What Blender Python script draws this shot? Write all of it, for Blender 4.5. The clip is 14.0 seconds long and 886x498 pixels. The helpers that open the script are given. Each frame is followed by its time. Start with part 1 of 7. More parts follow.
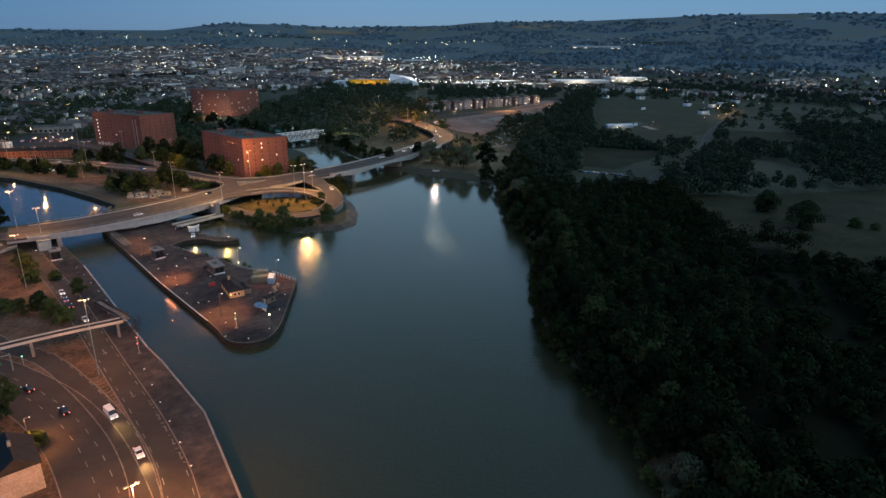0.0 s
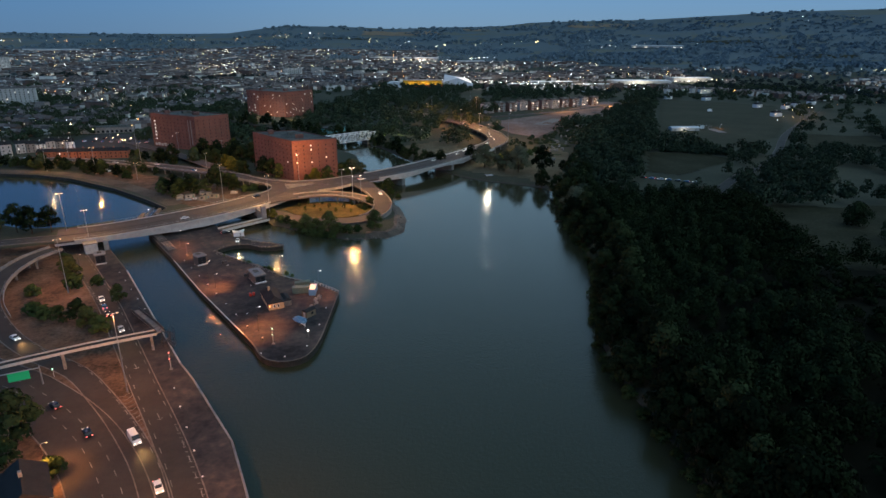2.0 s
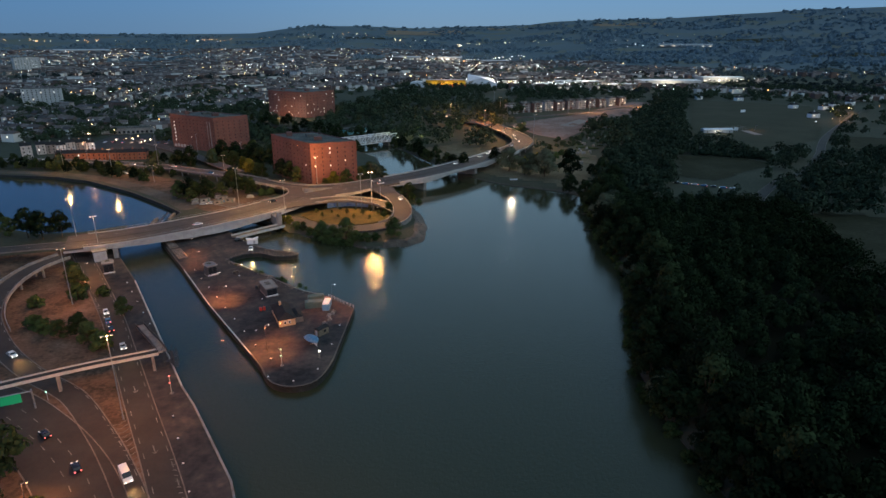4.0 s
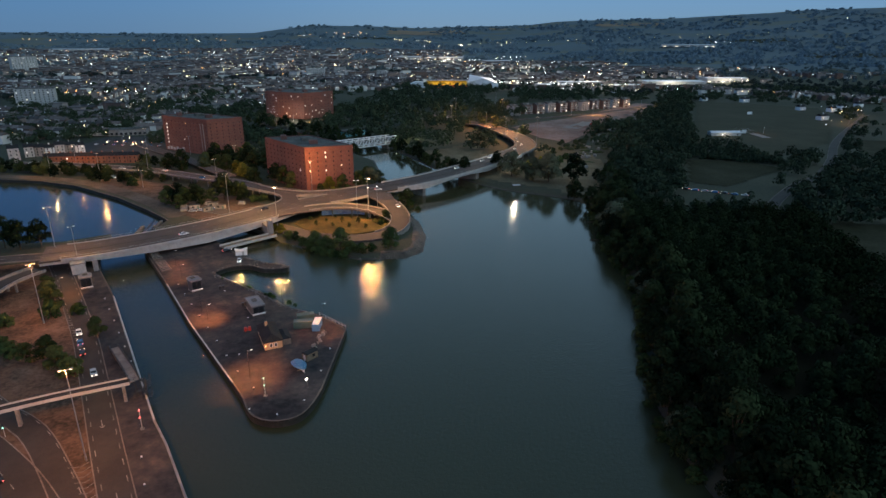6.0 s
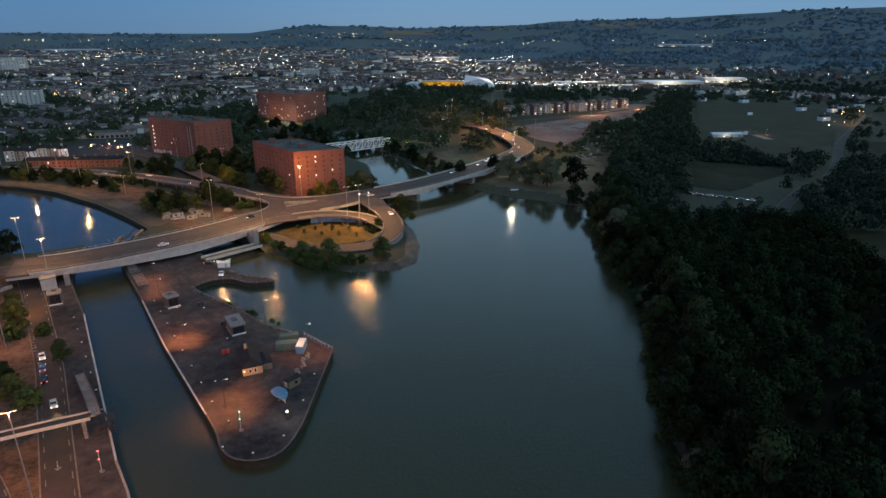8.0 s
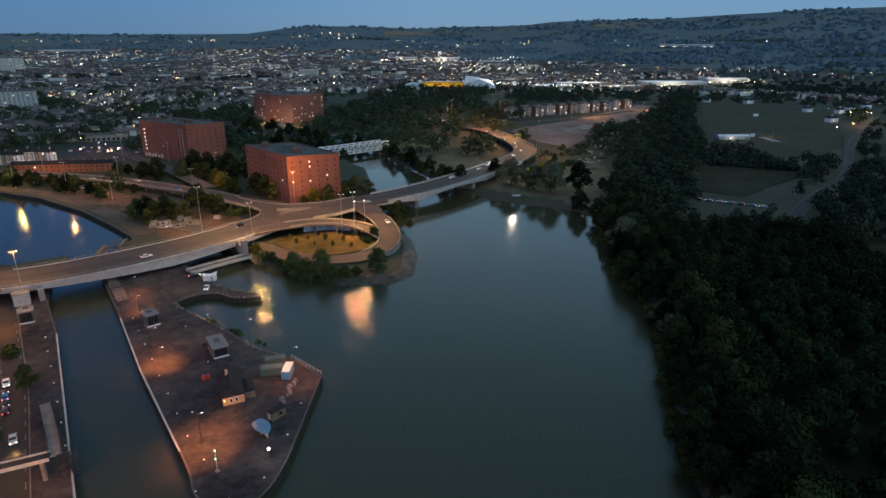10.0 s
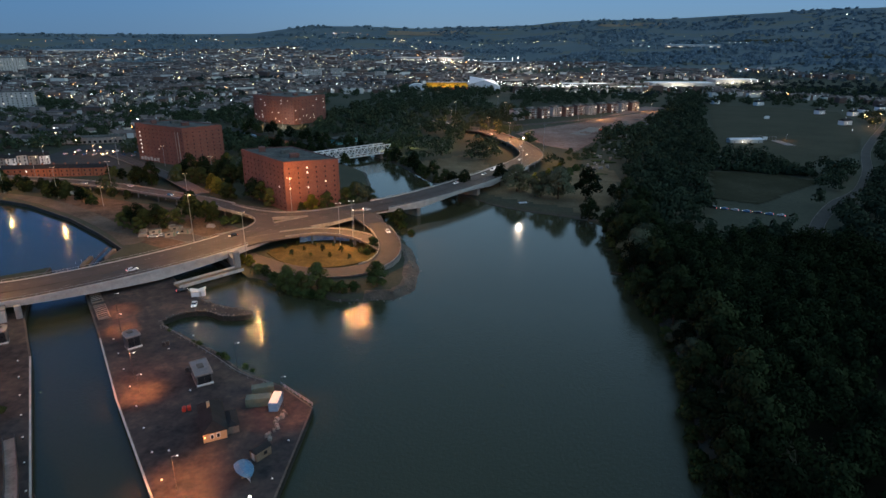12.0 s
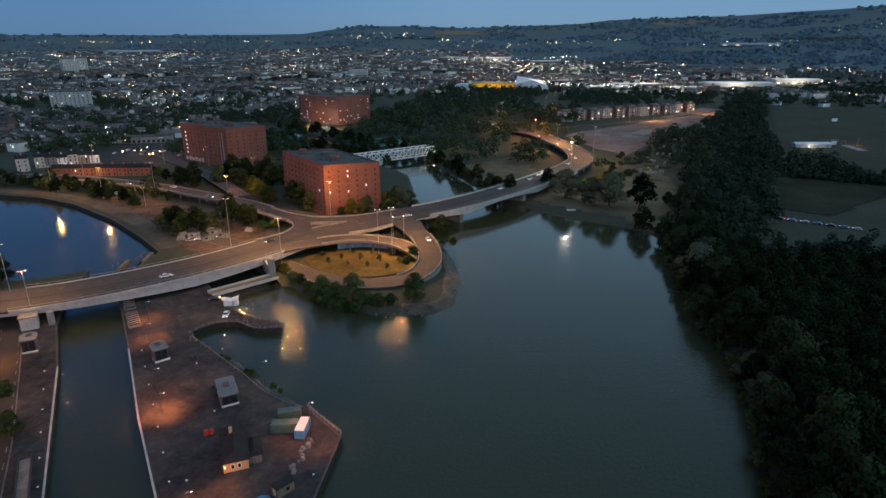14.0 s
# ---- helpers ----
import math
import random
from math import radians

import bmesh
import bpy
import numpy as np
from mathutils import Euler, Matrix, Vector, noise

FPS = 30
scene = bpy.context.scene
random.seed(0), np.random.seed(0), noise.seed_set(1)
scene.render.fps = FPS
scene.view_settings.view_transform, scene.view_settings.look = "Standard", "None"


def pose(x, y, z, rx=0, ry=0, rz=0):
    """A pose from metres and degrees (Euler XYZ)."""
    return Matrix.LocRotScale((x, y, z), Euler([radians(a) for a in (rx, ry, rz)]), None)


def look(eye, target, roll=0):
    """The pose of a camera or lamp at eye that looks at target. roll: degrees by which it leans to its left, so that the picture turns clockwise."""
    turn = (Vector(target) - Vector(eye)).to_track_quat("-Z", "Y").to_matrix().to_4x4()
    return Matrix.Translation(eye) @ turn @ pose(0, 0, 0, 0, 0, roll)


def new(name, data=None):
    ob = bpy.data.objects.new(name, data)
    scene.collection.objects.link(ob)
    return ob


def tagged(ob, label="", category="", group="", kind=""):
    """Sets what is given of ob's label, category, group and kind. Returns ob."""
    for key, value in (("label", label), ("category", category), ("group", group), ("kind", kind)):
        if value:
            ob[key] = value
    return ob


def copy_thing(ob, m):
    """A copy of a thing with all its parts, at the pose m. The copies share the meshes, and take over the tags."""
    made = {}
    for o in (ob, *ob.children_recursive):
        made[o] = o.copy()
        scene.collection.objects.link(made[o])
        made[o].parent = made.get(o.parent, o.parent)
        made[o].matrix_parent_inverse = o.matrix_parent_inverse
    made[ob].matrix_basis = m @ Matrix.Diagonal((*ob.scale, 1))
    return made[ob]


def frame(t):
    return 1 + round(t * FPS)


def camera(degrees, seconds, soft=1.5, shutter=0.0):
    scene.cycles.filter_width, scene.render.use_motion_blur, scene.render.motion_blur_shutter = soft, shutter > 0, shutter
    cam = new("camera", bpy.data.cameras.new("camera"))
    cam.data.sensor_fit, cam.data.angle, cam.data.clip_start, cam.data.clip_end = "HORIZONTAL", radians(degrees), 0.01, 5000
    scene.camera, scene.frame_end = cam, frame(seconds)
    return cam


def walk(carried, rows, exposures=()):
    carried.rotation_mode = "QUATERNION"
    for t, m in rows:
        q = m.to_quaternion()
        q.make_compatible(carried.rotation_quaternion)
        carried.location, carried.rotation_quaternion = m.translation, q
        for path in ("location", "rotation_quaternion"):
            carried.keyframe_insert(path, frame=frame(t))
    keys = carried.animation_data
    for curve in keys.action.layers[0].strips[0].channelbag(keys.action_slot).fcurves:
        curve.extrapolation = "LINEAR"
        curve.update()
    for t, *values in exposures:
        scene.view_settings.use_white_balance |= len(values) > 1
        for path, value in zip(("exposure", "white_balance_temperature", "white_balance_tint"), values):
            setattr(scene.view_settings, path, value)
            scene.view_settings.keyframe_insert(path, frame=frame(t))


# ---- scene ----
cam = camera(73.3, 14.0)
PATH = [
    (0, (0.00, 0.00, 103.74), (-0.001, 94.310, 70.491), 0.94),
    (0.5, (-0.10, 4.98, 103.28), (-0.306, 99.297, 70.063), 0.81),
    (1, (-0.21, 9.84, 102.85), (-0.955, 104.165, 69.656), 0.76),
    (1.5, (-0.39, 14.50, 102.47), (-5.744, 108.654, 69.207), 0.44),
    (2, (-0.64, 18.98, 102.24), (-9.178, 112.921, 69.031), 0.44),
    (2.5, (-1.06, 23.27, 102.06), (-12.164, 116.929, 68.814), 0.27),
    (3, (-1.54, 27.48, 101.95), (-13.493, 121.026, 68.676), 0.26),
    (5.5, (-3.81, 48.59, 101.95), (-16.062, 142.058, 68.581), 0.28),
    (6, (-4.14, 52.89, 102.00), (-16.427, 146.364, 68.669), 0.36),
    (6.5, (-4.42, 57.17, 101.99), (-16.736, 150.634, 68.631), 0.39),
    (7, (-4.67, 61.36, 101.93), (-16.585, 154.881, 68.575), 0.40),
    (7.5, (-5.07, 65.24, 101.73), (-16.786, 158.783, 68.379), 0.32),
    (8, (-5.42, 69.11, 101.60), (-17.132, 162.672, 68.284), 0.31),
    (10.5, (-7.02, 88.87, 101.30), (-18.888, 182.430, 68.062), 0.22),
    (11, (-7.35, 92.91, 101.39), (-19.413, 186.452, 68.169), 0.21),
    (11.5, (-7.73, 96.97, 101.58), (-19.912, 190.494, 68.355), 0.26),
    (12, (-8.24, 100.92, 101.75), (-20.698, 194.399, 68.490), 0.30),
    (12.5, (-8.82, 104.80, 101.84), (-27.633, 197.191, 68.533), 0.12),
    (13, (-9.33, 108.73, 101.80), (-28.819, 200.974, 68.470), 0.04),
    (13.5, (-9.89, 112.57, 101.66), (-29.432, 204.811, 68.334), -0.00),
    (14, (-10.50, 116.36, 101.46), (-30.028, 208.587, 68.117), 0.02),
]
walk(cam, [(t, look(eye, target, roll)) for t, eye, target, roll in PATH], [(0, 0.72, 6500, 10), (14, 0.72, 6500, 10)])
SUN_ROT, SUN_UP, SKY, GLOW = 180, 60.0, 0.036, 0.45
SKY_TINT, TWILIGHT = (0.75, 1.05, 1.9), (1.85, 4.0, 7.0)
LP = 34000

# ---- place ----
# Dusk: a clear sky after sunset, with the last light behind the camera.
world = bpy.data.worlds.new("dusk_sky")
scene.world = world
world.use_nodes = True
wt = world.node_tree
sky = wt.nodes.new("ShaderNodeTexSky")
sky.sky_type = "NISHITA"
sky.sun_disc = False
sky.sun_elevation = radians(SUN_UP)
sky.sun_rotation = radians(SUN_ROT)
sky.altitude = 100
sky.air_density, sky.dust_density, sky.ozone_density = 2.0, 0.0, 10.0
blue = wt.nodes.new("ShaderNodeMix")
blue.data_type, blue.blend_type = "RGBA", "MULTIPLY"
blue.inputs[0].default_value = 1.0
blue.inputs[7].default_value = (*SKY_TINT, 1)
wt.links.new(sky.outputs[0], blue.inputs[6])
even = wt.nodes.new("ShaderNodeMix")
even.data_type = "RGBA"
even.inputs[0].default_value = 0.6
even.inputs[7].default_value = (*TWILIGHT, 1)
wt.links.new(blue.outputs[2], even.inputs[6])
# the shadow of the earth lies low over the hills; the sky is brighter above it
where = wt.nodes.new("ShaderNodeTexCoord")
height = wt.nodes.new("ShaderNodeSeparateXYZ")
wt.links.new(where.outputs["Generated"], height.inputs[0])
rise = wt.nodes.new("ShaderNodeMapRange")
rise.interpolation_type = "SMOOTHSTEP"
rise.inputs["From Min"].default_value, rise.inputs["From Max"].default_value = 0.06, 0.2
rise.inputs["To Min"].default_value, rise.inputs["To Max"].default_value = 0.0, 1.0
wt.links.new(height.outputs["Z"], rise.inputs["Value"])
dome = wt.nodes.new("ShaderNodeMix")
dome.data_type, dome.blend_type = "RGBA", "MULTIPLY"
dome.inputs[0].default_value = 1.0
wt.links.new(even.outputs[2], dome.inputs[6])
tint = wt.nodes.new("ShaderNodeMix")
tint.data_type = "RGBA"
tint.inputs[6].default_value, tint.inputs[7].default_value = (0.93, 1.07, 1.14, 1), (3.2, 2.4, 1.58, 1)
fade = wt.nodes.new("ShaderNodeMapRange")
fade.inputs["From Min"].default_value, fade.inputs["From Max"].default_value = 0.3, 0.95
wt.links.new(height.outputs["Z"], fade.inputs["Value"])
zenith = wt.nodes.new("ShaderNodeMix")
zenith.data_type = "RGBA"
zenith.inputs[7].default_value = (0.6, 0.8, 0.58, 1)
wt.links.new(fade.outputs["Result"], zenith.inputs[0])
wt.links.new(tint.outputs[2], zenith.inputs[6])
wt.links.new(zenith.outputs[2], dome.inputs[7])
# night comes on from the east, away from the afterglow
east = wt.nodes.new("ShaderNodeMapRange")
east.interpolation_type = "SMOOTHSTEP"
east.inputs["From Min"].default_value, east.inputs["From Max"].default_value = -0.7, -0.1
wt.links.new(height.outputs["X"], east.inputs["Value"])
dusk = wt.nodes.new("ShaderNodeMix")
dusk.data_type = "RGBA"
dusk.inputs[6].default_value, dusk.inputs[7].default_value = (0.62, 0.74, 0.86, 1), (1, 1, 1, 1)
wt.links.new(east.outputs["Result"], dusk.inputs[0])
glow_side = wt.nodes.new("ShaderNodeMath")
glow_side.operation = "MULTIPLY"
wt.links.new(rise.outputs["Result"], glow_side.inputs[0])
wt.links.new(east.outputs["Result"], glow_side.inputs[1])
wt.links.new(glow_side.outputs[0], tint.inputs[0])
round_sky = wt.nodes.new("ShaderNodeMix")
round_sky.data_type, round_sky.blend_type = "RGBA", "MULTIPLY"
round_sky.inputs[0].default_value = 1.0
wt.links.new(dome.outputs[2], round_sky.inputs[6])
wt.links.new(dusk.outputs[2], round_sky.inputs[7])
wt.links.new(round_sky.outputs[2], wt.nodes["Background"].inputs[0])
wt.nodes["Background"].inputs[1].default_value = SKY
glow = bpy.data.lights.new("afterglow", "SUN")
glow.energy, glow.angle, glow.color = GLOW, radians(110), (0.92, 1.0, 0.92)
new("afterglow", glow).matrix_basis = look((520, -120, 430), (0, 0, 0))


# ---------------------------------------------------------------- materials
def material(name, colours, rough=0.8, scale=0.3, fine=4.0, bump=0.2, metal=0.0, island=0.0, rand=0.0, glow=None, spec=None):
    """Two scales of noise between the given colours, with fine relief; island and rand vary loose pieces and objects."""
    m = bpy.data.materials.new(name)
    m.use_nodes = True
    t = m.node_tree
    n, k = t.nodes, t.links
    b = n["Principled BSDF"]
    b.inputs["Roughness"].default_value = rough
    b.inputs["Metallic"].default_value = metal
    b.inputs["Specular IOR Level"].default_value = spec if spec is not None else 0.08 if rough >= 0.9 else 0.35
    if glow:
        b.inputs["Base Color"].default_value = (*colours[0], 1)
        b.inputs["Emission Color"].default_value = (*glow[:3], 1)
        b.inputs["Emission Strength"].default_value = glow[3]
        m.cycles.emission_sampling = "NONE"
        return m
    pos = n.new("ShaderNodeNewGeometry")
    big, small = n.new("ShaderNodeTexNoise"), n.new("ShaderNodeTexNoise")
    for tex, s, d in ((big, scale, 4.0), (small, fine, 3.0)):
        tex.inputs["Scale"].default_value = s
        tex.inputs["Detail"].default_value = d
        tex.inputs["Roughness"].default_value = 0.65
        k.new(pos.outputs["Position"], tex.inputs["Vector"])
    mix = n.new("ShaderNodeMath")
    mix.operation = "MULTIPLY_ADD"
    mix.inputs[1].default_value = 0.4
    k.new(small.outputs["Fac"], mix.inputs[0])
    part_of = n.new("ShaderNodeMath")
    part_of.operation = "MULTIPLY"
    part_of.inputs[1].default_value = 0.6
    k.new(big.outputs["Fac"], part_of.inputs[0])
    k.new(part_of.outputs[0], mix.inputs[2])
    fac = mix.outputs[0]
    for amount, node, out in ((island, pos, "Random Per Island"), (rand, None, "Random")):
        if amount:
            src = node or n.new("ShaderNodeObjectInfo")
            off = n.new("ShaderNodeMath")
            off.operation = "MULTIPLY_ADD"
            off.inputs[1].default_value = amount
            k.new(src.outputs[out], off.inputs[0])
            less = n.new("ShaderNodeMath")
            less.operation = "SUBTRACT"
            less.inputs[1].default_value = amount / 2
            k.new(fac, less.inputs[0])
            k.new(less.outputs[0], off.inputs[2])
            fac = off.outputs[0]
    ramp = n.new("ShaderNodeValToRGB")
    els = ramp.color_ramp.elements
    lo, hi = (0.34, 0.66) if not (island or rand) else (0.3, 0.7) if island < 0.2 else (0.2, 0.8)
    while len(els) < len(colours):
        els.new(0.5)
    for i, c in enumerate(colours):
        els[i].position = lo + (hi - lo) * i / max(1, len(colours) - 1)
        els[i].color = (*c, 1)
    k.new(fac, ramp.inputs[0])
    k.new(ramp.outputs[0], b.inputs["Base Color"])
    if bump:
        bm = n.new("ShaderNodeBump")
        bm.inputs["Strength"].default_value = bump
        bm.inputs["Distance"].default_value = 0.1
        k.new(small.outputs["Fac"], bm.inputs["Height"])
        k.new(bm.outputs[0], b.inputs["Normal"])
    return m


def brick_material(name, a, b2, mortar, scale):
    m = material(name, [a, b2], 0.85, 0.07, 0.7, 0.1)
    t = m.node_tree
    bsdf = t.nodes["Principled BSDF"]
    old = bsdf.inputs["Base Color"].links[0].from_socket
    tex = t.nodes.new("ShaderNodeTexBrick")
    co = t.nodes.new("ShaderNodeTexCoord")
    tex.inputs["Scale"].default_value = scale
    tex.inputs["Mortar Size"].default_value = 0.012
    tex.inputs["Mortar"].default_value = (*mortar, 1)
    t.links.new(co.outputs["UV"], tex.inputs["Vector"])
    t.links.new(old, tex.inputs["Color1"])
    t.links.new(old, tex.inputs["Color2"])
    t.links.new(tex.outputs["Color"], bsdf.inputs["Base Color"])
    return m


def water_material():
    m = bpy.data.materials.new("river_water")
    m.use_nodes = True
    t = m.node_tree
    b = t.nodes["Principled BSDF"]
    b.inputs["Base Color"].default_value = (0.035, 0.038, 0.020, 1)
    b.inputs["Roughness"].default_value = 0.1
    b.inputs["IOR"].default_value = 1.4
    pos = t.nodes.new("ShaderNodeNewGeometry")
    # the reach above the bridge lies calm, the river below it is ruffled
    place = t.nodes.new("ShaderNodeSeparateXYZ")
    t.links.new(pos.outputs["Position"], place.inputs[0])
    ruffle = t.nodes.new("ShaderNodeMapRange")
    ruffle.interpolation_type = "SMOOTHSTEP"
    for k, v in (("From Min", 312), ("From Max", 350), ("To Min", 0.5), ("To Max", 0.07)):
        ruffle.inputs[k].default_value = v
    t.links.new(place.outputs["Y"], ruffle.inputs["Value"])
    last = None
    for s, strength, dist in ((0.05, 0.05, 0.2), (0.9, 0.5, 0.13), (2.6, 0.5, 0.1)):
        tex = t.nodes.new("ShaderNodeTexNoise")
        tex.inputs["Scale"].default_value = s
        tex.inputs["Detail"].default_value = 3
        t.links.new(pos.outputs["Position"], tex.inputs["Vector"])
        bm = t.nodes.new("ShaderNodeBump")
        bm.inputs["Strength"].default_value = strength
        bm.inputs["Distance"].default_value = dist
        if s > 0.1:
            t.links.new(ruffle.outputs["Result"], bm.inputs["Strength"])
        t.links.new(tex.outputs["Fac"], bm.inputs["Height"])
        if last:
            t.links.new(last.outputs[0], bm.inputs["Normal"])
        last = bm
    t.links.new(last.outputs[0], b.inputs["Normal"])
    return m


WATER = water_material()
GROUND = material("meadow_and_scrub_ground", [(0.038, 0.043, 0.032), (0.06, 0.064, 0.046), (0.085, 0.084, 0.06)], 0.95, 0.006, 0.6, 0.3)
MUD = material("river_mud", [(0.03, 0.022, 0.017), (0.075, 0.055, 0.041), (0.14, 0.105, 0.08)], 0.65, 0.22, 1.1, 0.8)
DARKMUD = material("dark_wet_mud", [(0.022, 0.02, 0.016), (0.045, 0.04, 0.032), (0.075, 0.065, 0.052)], 0.7, 0.15, 1.5, 0.5)
# near-black: the shade between the crowns is put into the floor's colour
FLOORSHADE = material("woodland_floor", [(0.006, 0.007, 0.004), (0.014, 0.014, 0.008)], 0.95, 0.1, 1.0, 0.3)
STONE = material("quay_stone", [(0.07, 0.06, 0.055), (0.15, 0.13, 0.115), (0.22, 0.19, 0.17)], 0.85, 0.12, 1.3, 0.5)
WETWALL = material("dark_weedy_quay_wall", [(0.012, 0.013, 0.011), (0.026, 0.026, 0.022), (0.05, 0.045, 0.039)], 0.75, 0.25, 1.6, 0.5)
COPING = material("pale_coping_stone", [(0.30, 0.29, 0.28), (0.55, 0.53, 0.5)], 0.8, 0.3, 3, 0.2)
PAVING = material("worn_quay_paving", [(0.018, 0.019, 0.022), (0.038, 0.037, 0.040), (0.064, 0.057, 0.056), (0.115, 0.084, 0.072)], 0.9, 0.05, 0.35, 0.25)
PROMENADE = material("brown_gravel_promenade", [(0.06, 0.05, 0.04), (0.1, 0.085, 0.068), (0.15, 0.125, 0.1)], 0.95, 0.08, 0.9, 0.3)
ASPHALT = material("asphalt", [(0.022, 0.020, 0.019), (0.036, 0.032, 0.029), (0.05, 0.044, 0.040)], 0.85, 0.12, 5, 0.2)
DECK = material("bridge_asphalt", [(0.046, 0.040, 0.037), (0.064, 0.054, 0.049), (0.088, 0.072, 0.064)], 0.85, 0.07, 1.2, 0.2)
DIRT = material("brown_verge_soil", [(0.028, 0.027, 0.017), (0.078, 0.053, 0.038), (0.13, 0.086, 0.061), (0.18, 0.125, 0.092)], 0.95, 0.1, 0.9, 0.4)
SITE = material("cleared_building_site_soil", [(0.11, 0.070, 0.058), (0.19, 0.13, 0.11), (0.29, 0.225, 0.2)], 0.95, 0.02, 0.3, 0.3)
# pale dry grass, lightened further to hold the road lamps' light
BANKGRASS = material("lamplit_dry_grass", [(0.06, 0.056, 0.035), (0.108, 0.096, 0.063), (0.155, 0.138, 0.094)], 0.95, 0.06, 0.7, 0.3)
GRASS = material("dry_grass", [(0.035, 0.034, 0.015), (0.075, 0.06, 0.024), (0.14, 0.103, 0.042)], 0.95, 0.1, 1.5, 0.4)
DARKSTONE = material("wet_dark_stone", [(0.035, 0.031, 0.028), (0.075, 0.066, 0.058), (0.12, 0.105, 0.092)], 0.8, 0.12, 1.3, 0.5)
LAWN = material("mown_playing_field", [(0.040, 0.041, 0.025), (0.064, 0.061, 0.040)], 0.95, 0.02, 0.4, 0.2)
MEADOW = material("pale_meadow_grass", [(0.017, 0.020, 0.010), (0.032, 0.032, 0.018), (0.053, 0.050, 0.030)], 0.95, 0.03, 0.5, 0.3)
GOLD = material("stubble_field", [(0.19, 0.135, 0.09), (0.27, 0.2, 0.14)], 0.95, 0.01, 0.2, 0.2)
CONCRETE = material("weathered_concrete", [(0.13, 0.12, 0.11), (0.23, 0.21, 0.195), (0.33, 0.31, 0.29)], 0.85, 0.15, 2, 0.25)
PALE = material("pale_painted_concrete", [(0.30, 0.295, 0.285), (0.5, 0.49, 0.475)], 0.7, 0.3, 2, 0.1)
STEEL = material("grey_galvanised_steel", [(0.25, 0.26, 0.27), (0.40, 0.41, 0.42)], 0.5, 0.5, 6, 0.05, metal=0.6)
DARKSTEEL = material("dark_weathered_steel", [(0.03, 0.032, 0.035), (0.07, 0.07, 0.075)], 0.6, 0.5, 4, 0.1, metal=0.3)
WHITE = material("white_paint", [(0.65, 0.65, 0.65), (0.8, 0.8, 0.8)], 0.6, 0.5, 4, 0.05)
PAINT = material("worn_road_paint", [(0.06, 0.057, 0.053), (0.16, 0.155, 0.145), (0.36, 0.35, 0.33)], 0.8, 0.35, 2.2, 0.1)
BRICK = brick_material("red_warehouse_brick", (0.095, 0.045, 0.04), (0.19, 0.08, 0.064), (0.15, 0.10, 0.086), 1.6)
TERRACOTTA = brick_material("orange_terrace_brick", (0.20, 0.075, 0.045), (0.30, 0.115, 0.065), (0.26, 0.17, 0.12), 2.0)
CITYBRICK = material("dull_red_flat_fronts", [(0.12, 0.07, 0.06), (0.2, 0.12, 0.1)], 0.85, 0.3, 3, 0.1)
BUFF = brick_material("buff_brick", (0.36, 0.24, 0.13), (0.48, 0.33, 0.19), (0.4, 0.33, 0.25), 2.5)
FLATROOF = material("grey_roof_felt", [(0.05, 0.049, 0.045), (0.1, 0.096, 0.088), (0.17, 0.162, 0.15)], 0.9, 0.12, 0.8, 0.2)
SLATE = material("dark_slate_roof", [(0.014, 0.015, 0.017), (0.030, 0.031, 0.034)], 0.8, 0.3, 4, 0.3, spec=0.15)
METALROOF = material("pale_metal_roof", [(0.42, 0.45, 0.50), (0.62, 0.65, 0.70)], 0.45, 0.03, 1, 0.05)
TEAL = material("teal_cladding", [(0.10, 0.30, 0.32), (0.16, 0.42, 0.44)], 0.6, 0.2, 2, 0.05)
GLASS = material("dark_window_glass", [(0.012, 0.014, 0.018), (0.03, 0.034, 0.04)], 0.12, 0.5, 2, 0.0, spec=0.6)
BLUE = material("sky_blue_container_paint", [(0.10, 0.25, 0.40), (0.15, 0.32, 0.48)], 0.5, 0.5, 4, 0.1)
TARP = material("blue_tarpaulin", [(0.06, 0.16, 0.28), (0.12, 0.27, 0.42)], 0.45, 0.7, 3, 0.4)
BOARDS = material("blue_and_white_boards", [(0.08, 0.17, 0.42), (0.3, 0.38, 0.58), (0.7, 0.72, 0.75)], 0.6, 0.25, 1.2, 0.05)
GREENBOX = material("dull_green_steel", [(0.06, 0.10, 0.085), (0.12, 0.17, 0.14)], 0.6, 0.4, 4, 0.15)
TIMBER = material("weathered_timber", [(0.10, 0.075, 0.05), (0.2, 0.16, 0.12)], 0.85, 0.6, 5, 0.3)
RUBBLE = material("pale_rubble_stone", [(0.11, 0.098, 0.088), (0.27, 0.245, 0.22)], 0.9, 0.8, 3, 0.3, rand=0.4)
RED = material("red_paint", [(0.35, 0.03, 0.02), (0.5, 0.06, 0.04)], 0.5, 0.5, 3, 0.05)
YELLOW = material("yellow_seating", [(0.75, 0.42, 0.02), (0.85, 0.5, 0.04)], 0.6, 0.05, 1, 0.05)
ORANGERED = material("red_seating", [(0.45, 0.07, 0.02), (0.6, 0.12, 0.04)], 0.6, 0.05, 1, 0.05)
RUBBER = material("black_rubber", [(0.012, 0.012, 0.012), (0.03, 0.03, 0.03)], 0.8, 1, 5, 0.1)
CARS = [material(nm, [c, tuple(min(1, v * 1.15) for v in c)], 0.25, 0.6, 5, 0.0, spec=0.6) for nm, c in (
    ("white_car_paint", (0.7, 0.7, 0.7)), ("black_car_paint", (0.015, 0.015, 0.017)), ("blue_car_paint", (0.05, 0.16, 0.32)),
    ("silver_car_paint", (0.42, 0.43, 0.44)), ("red_car_paint", (0.32, 0.03, 0.02)))]
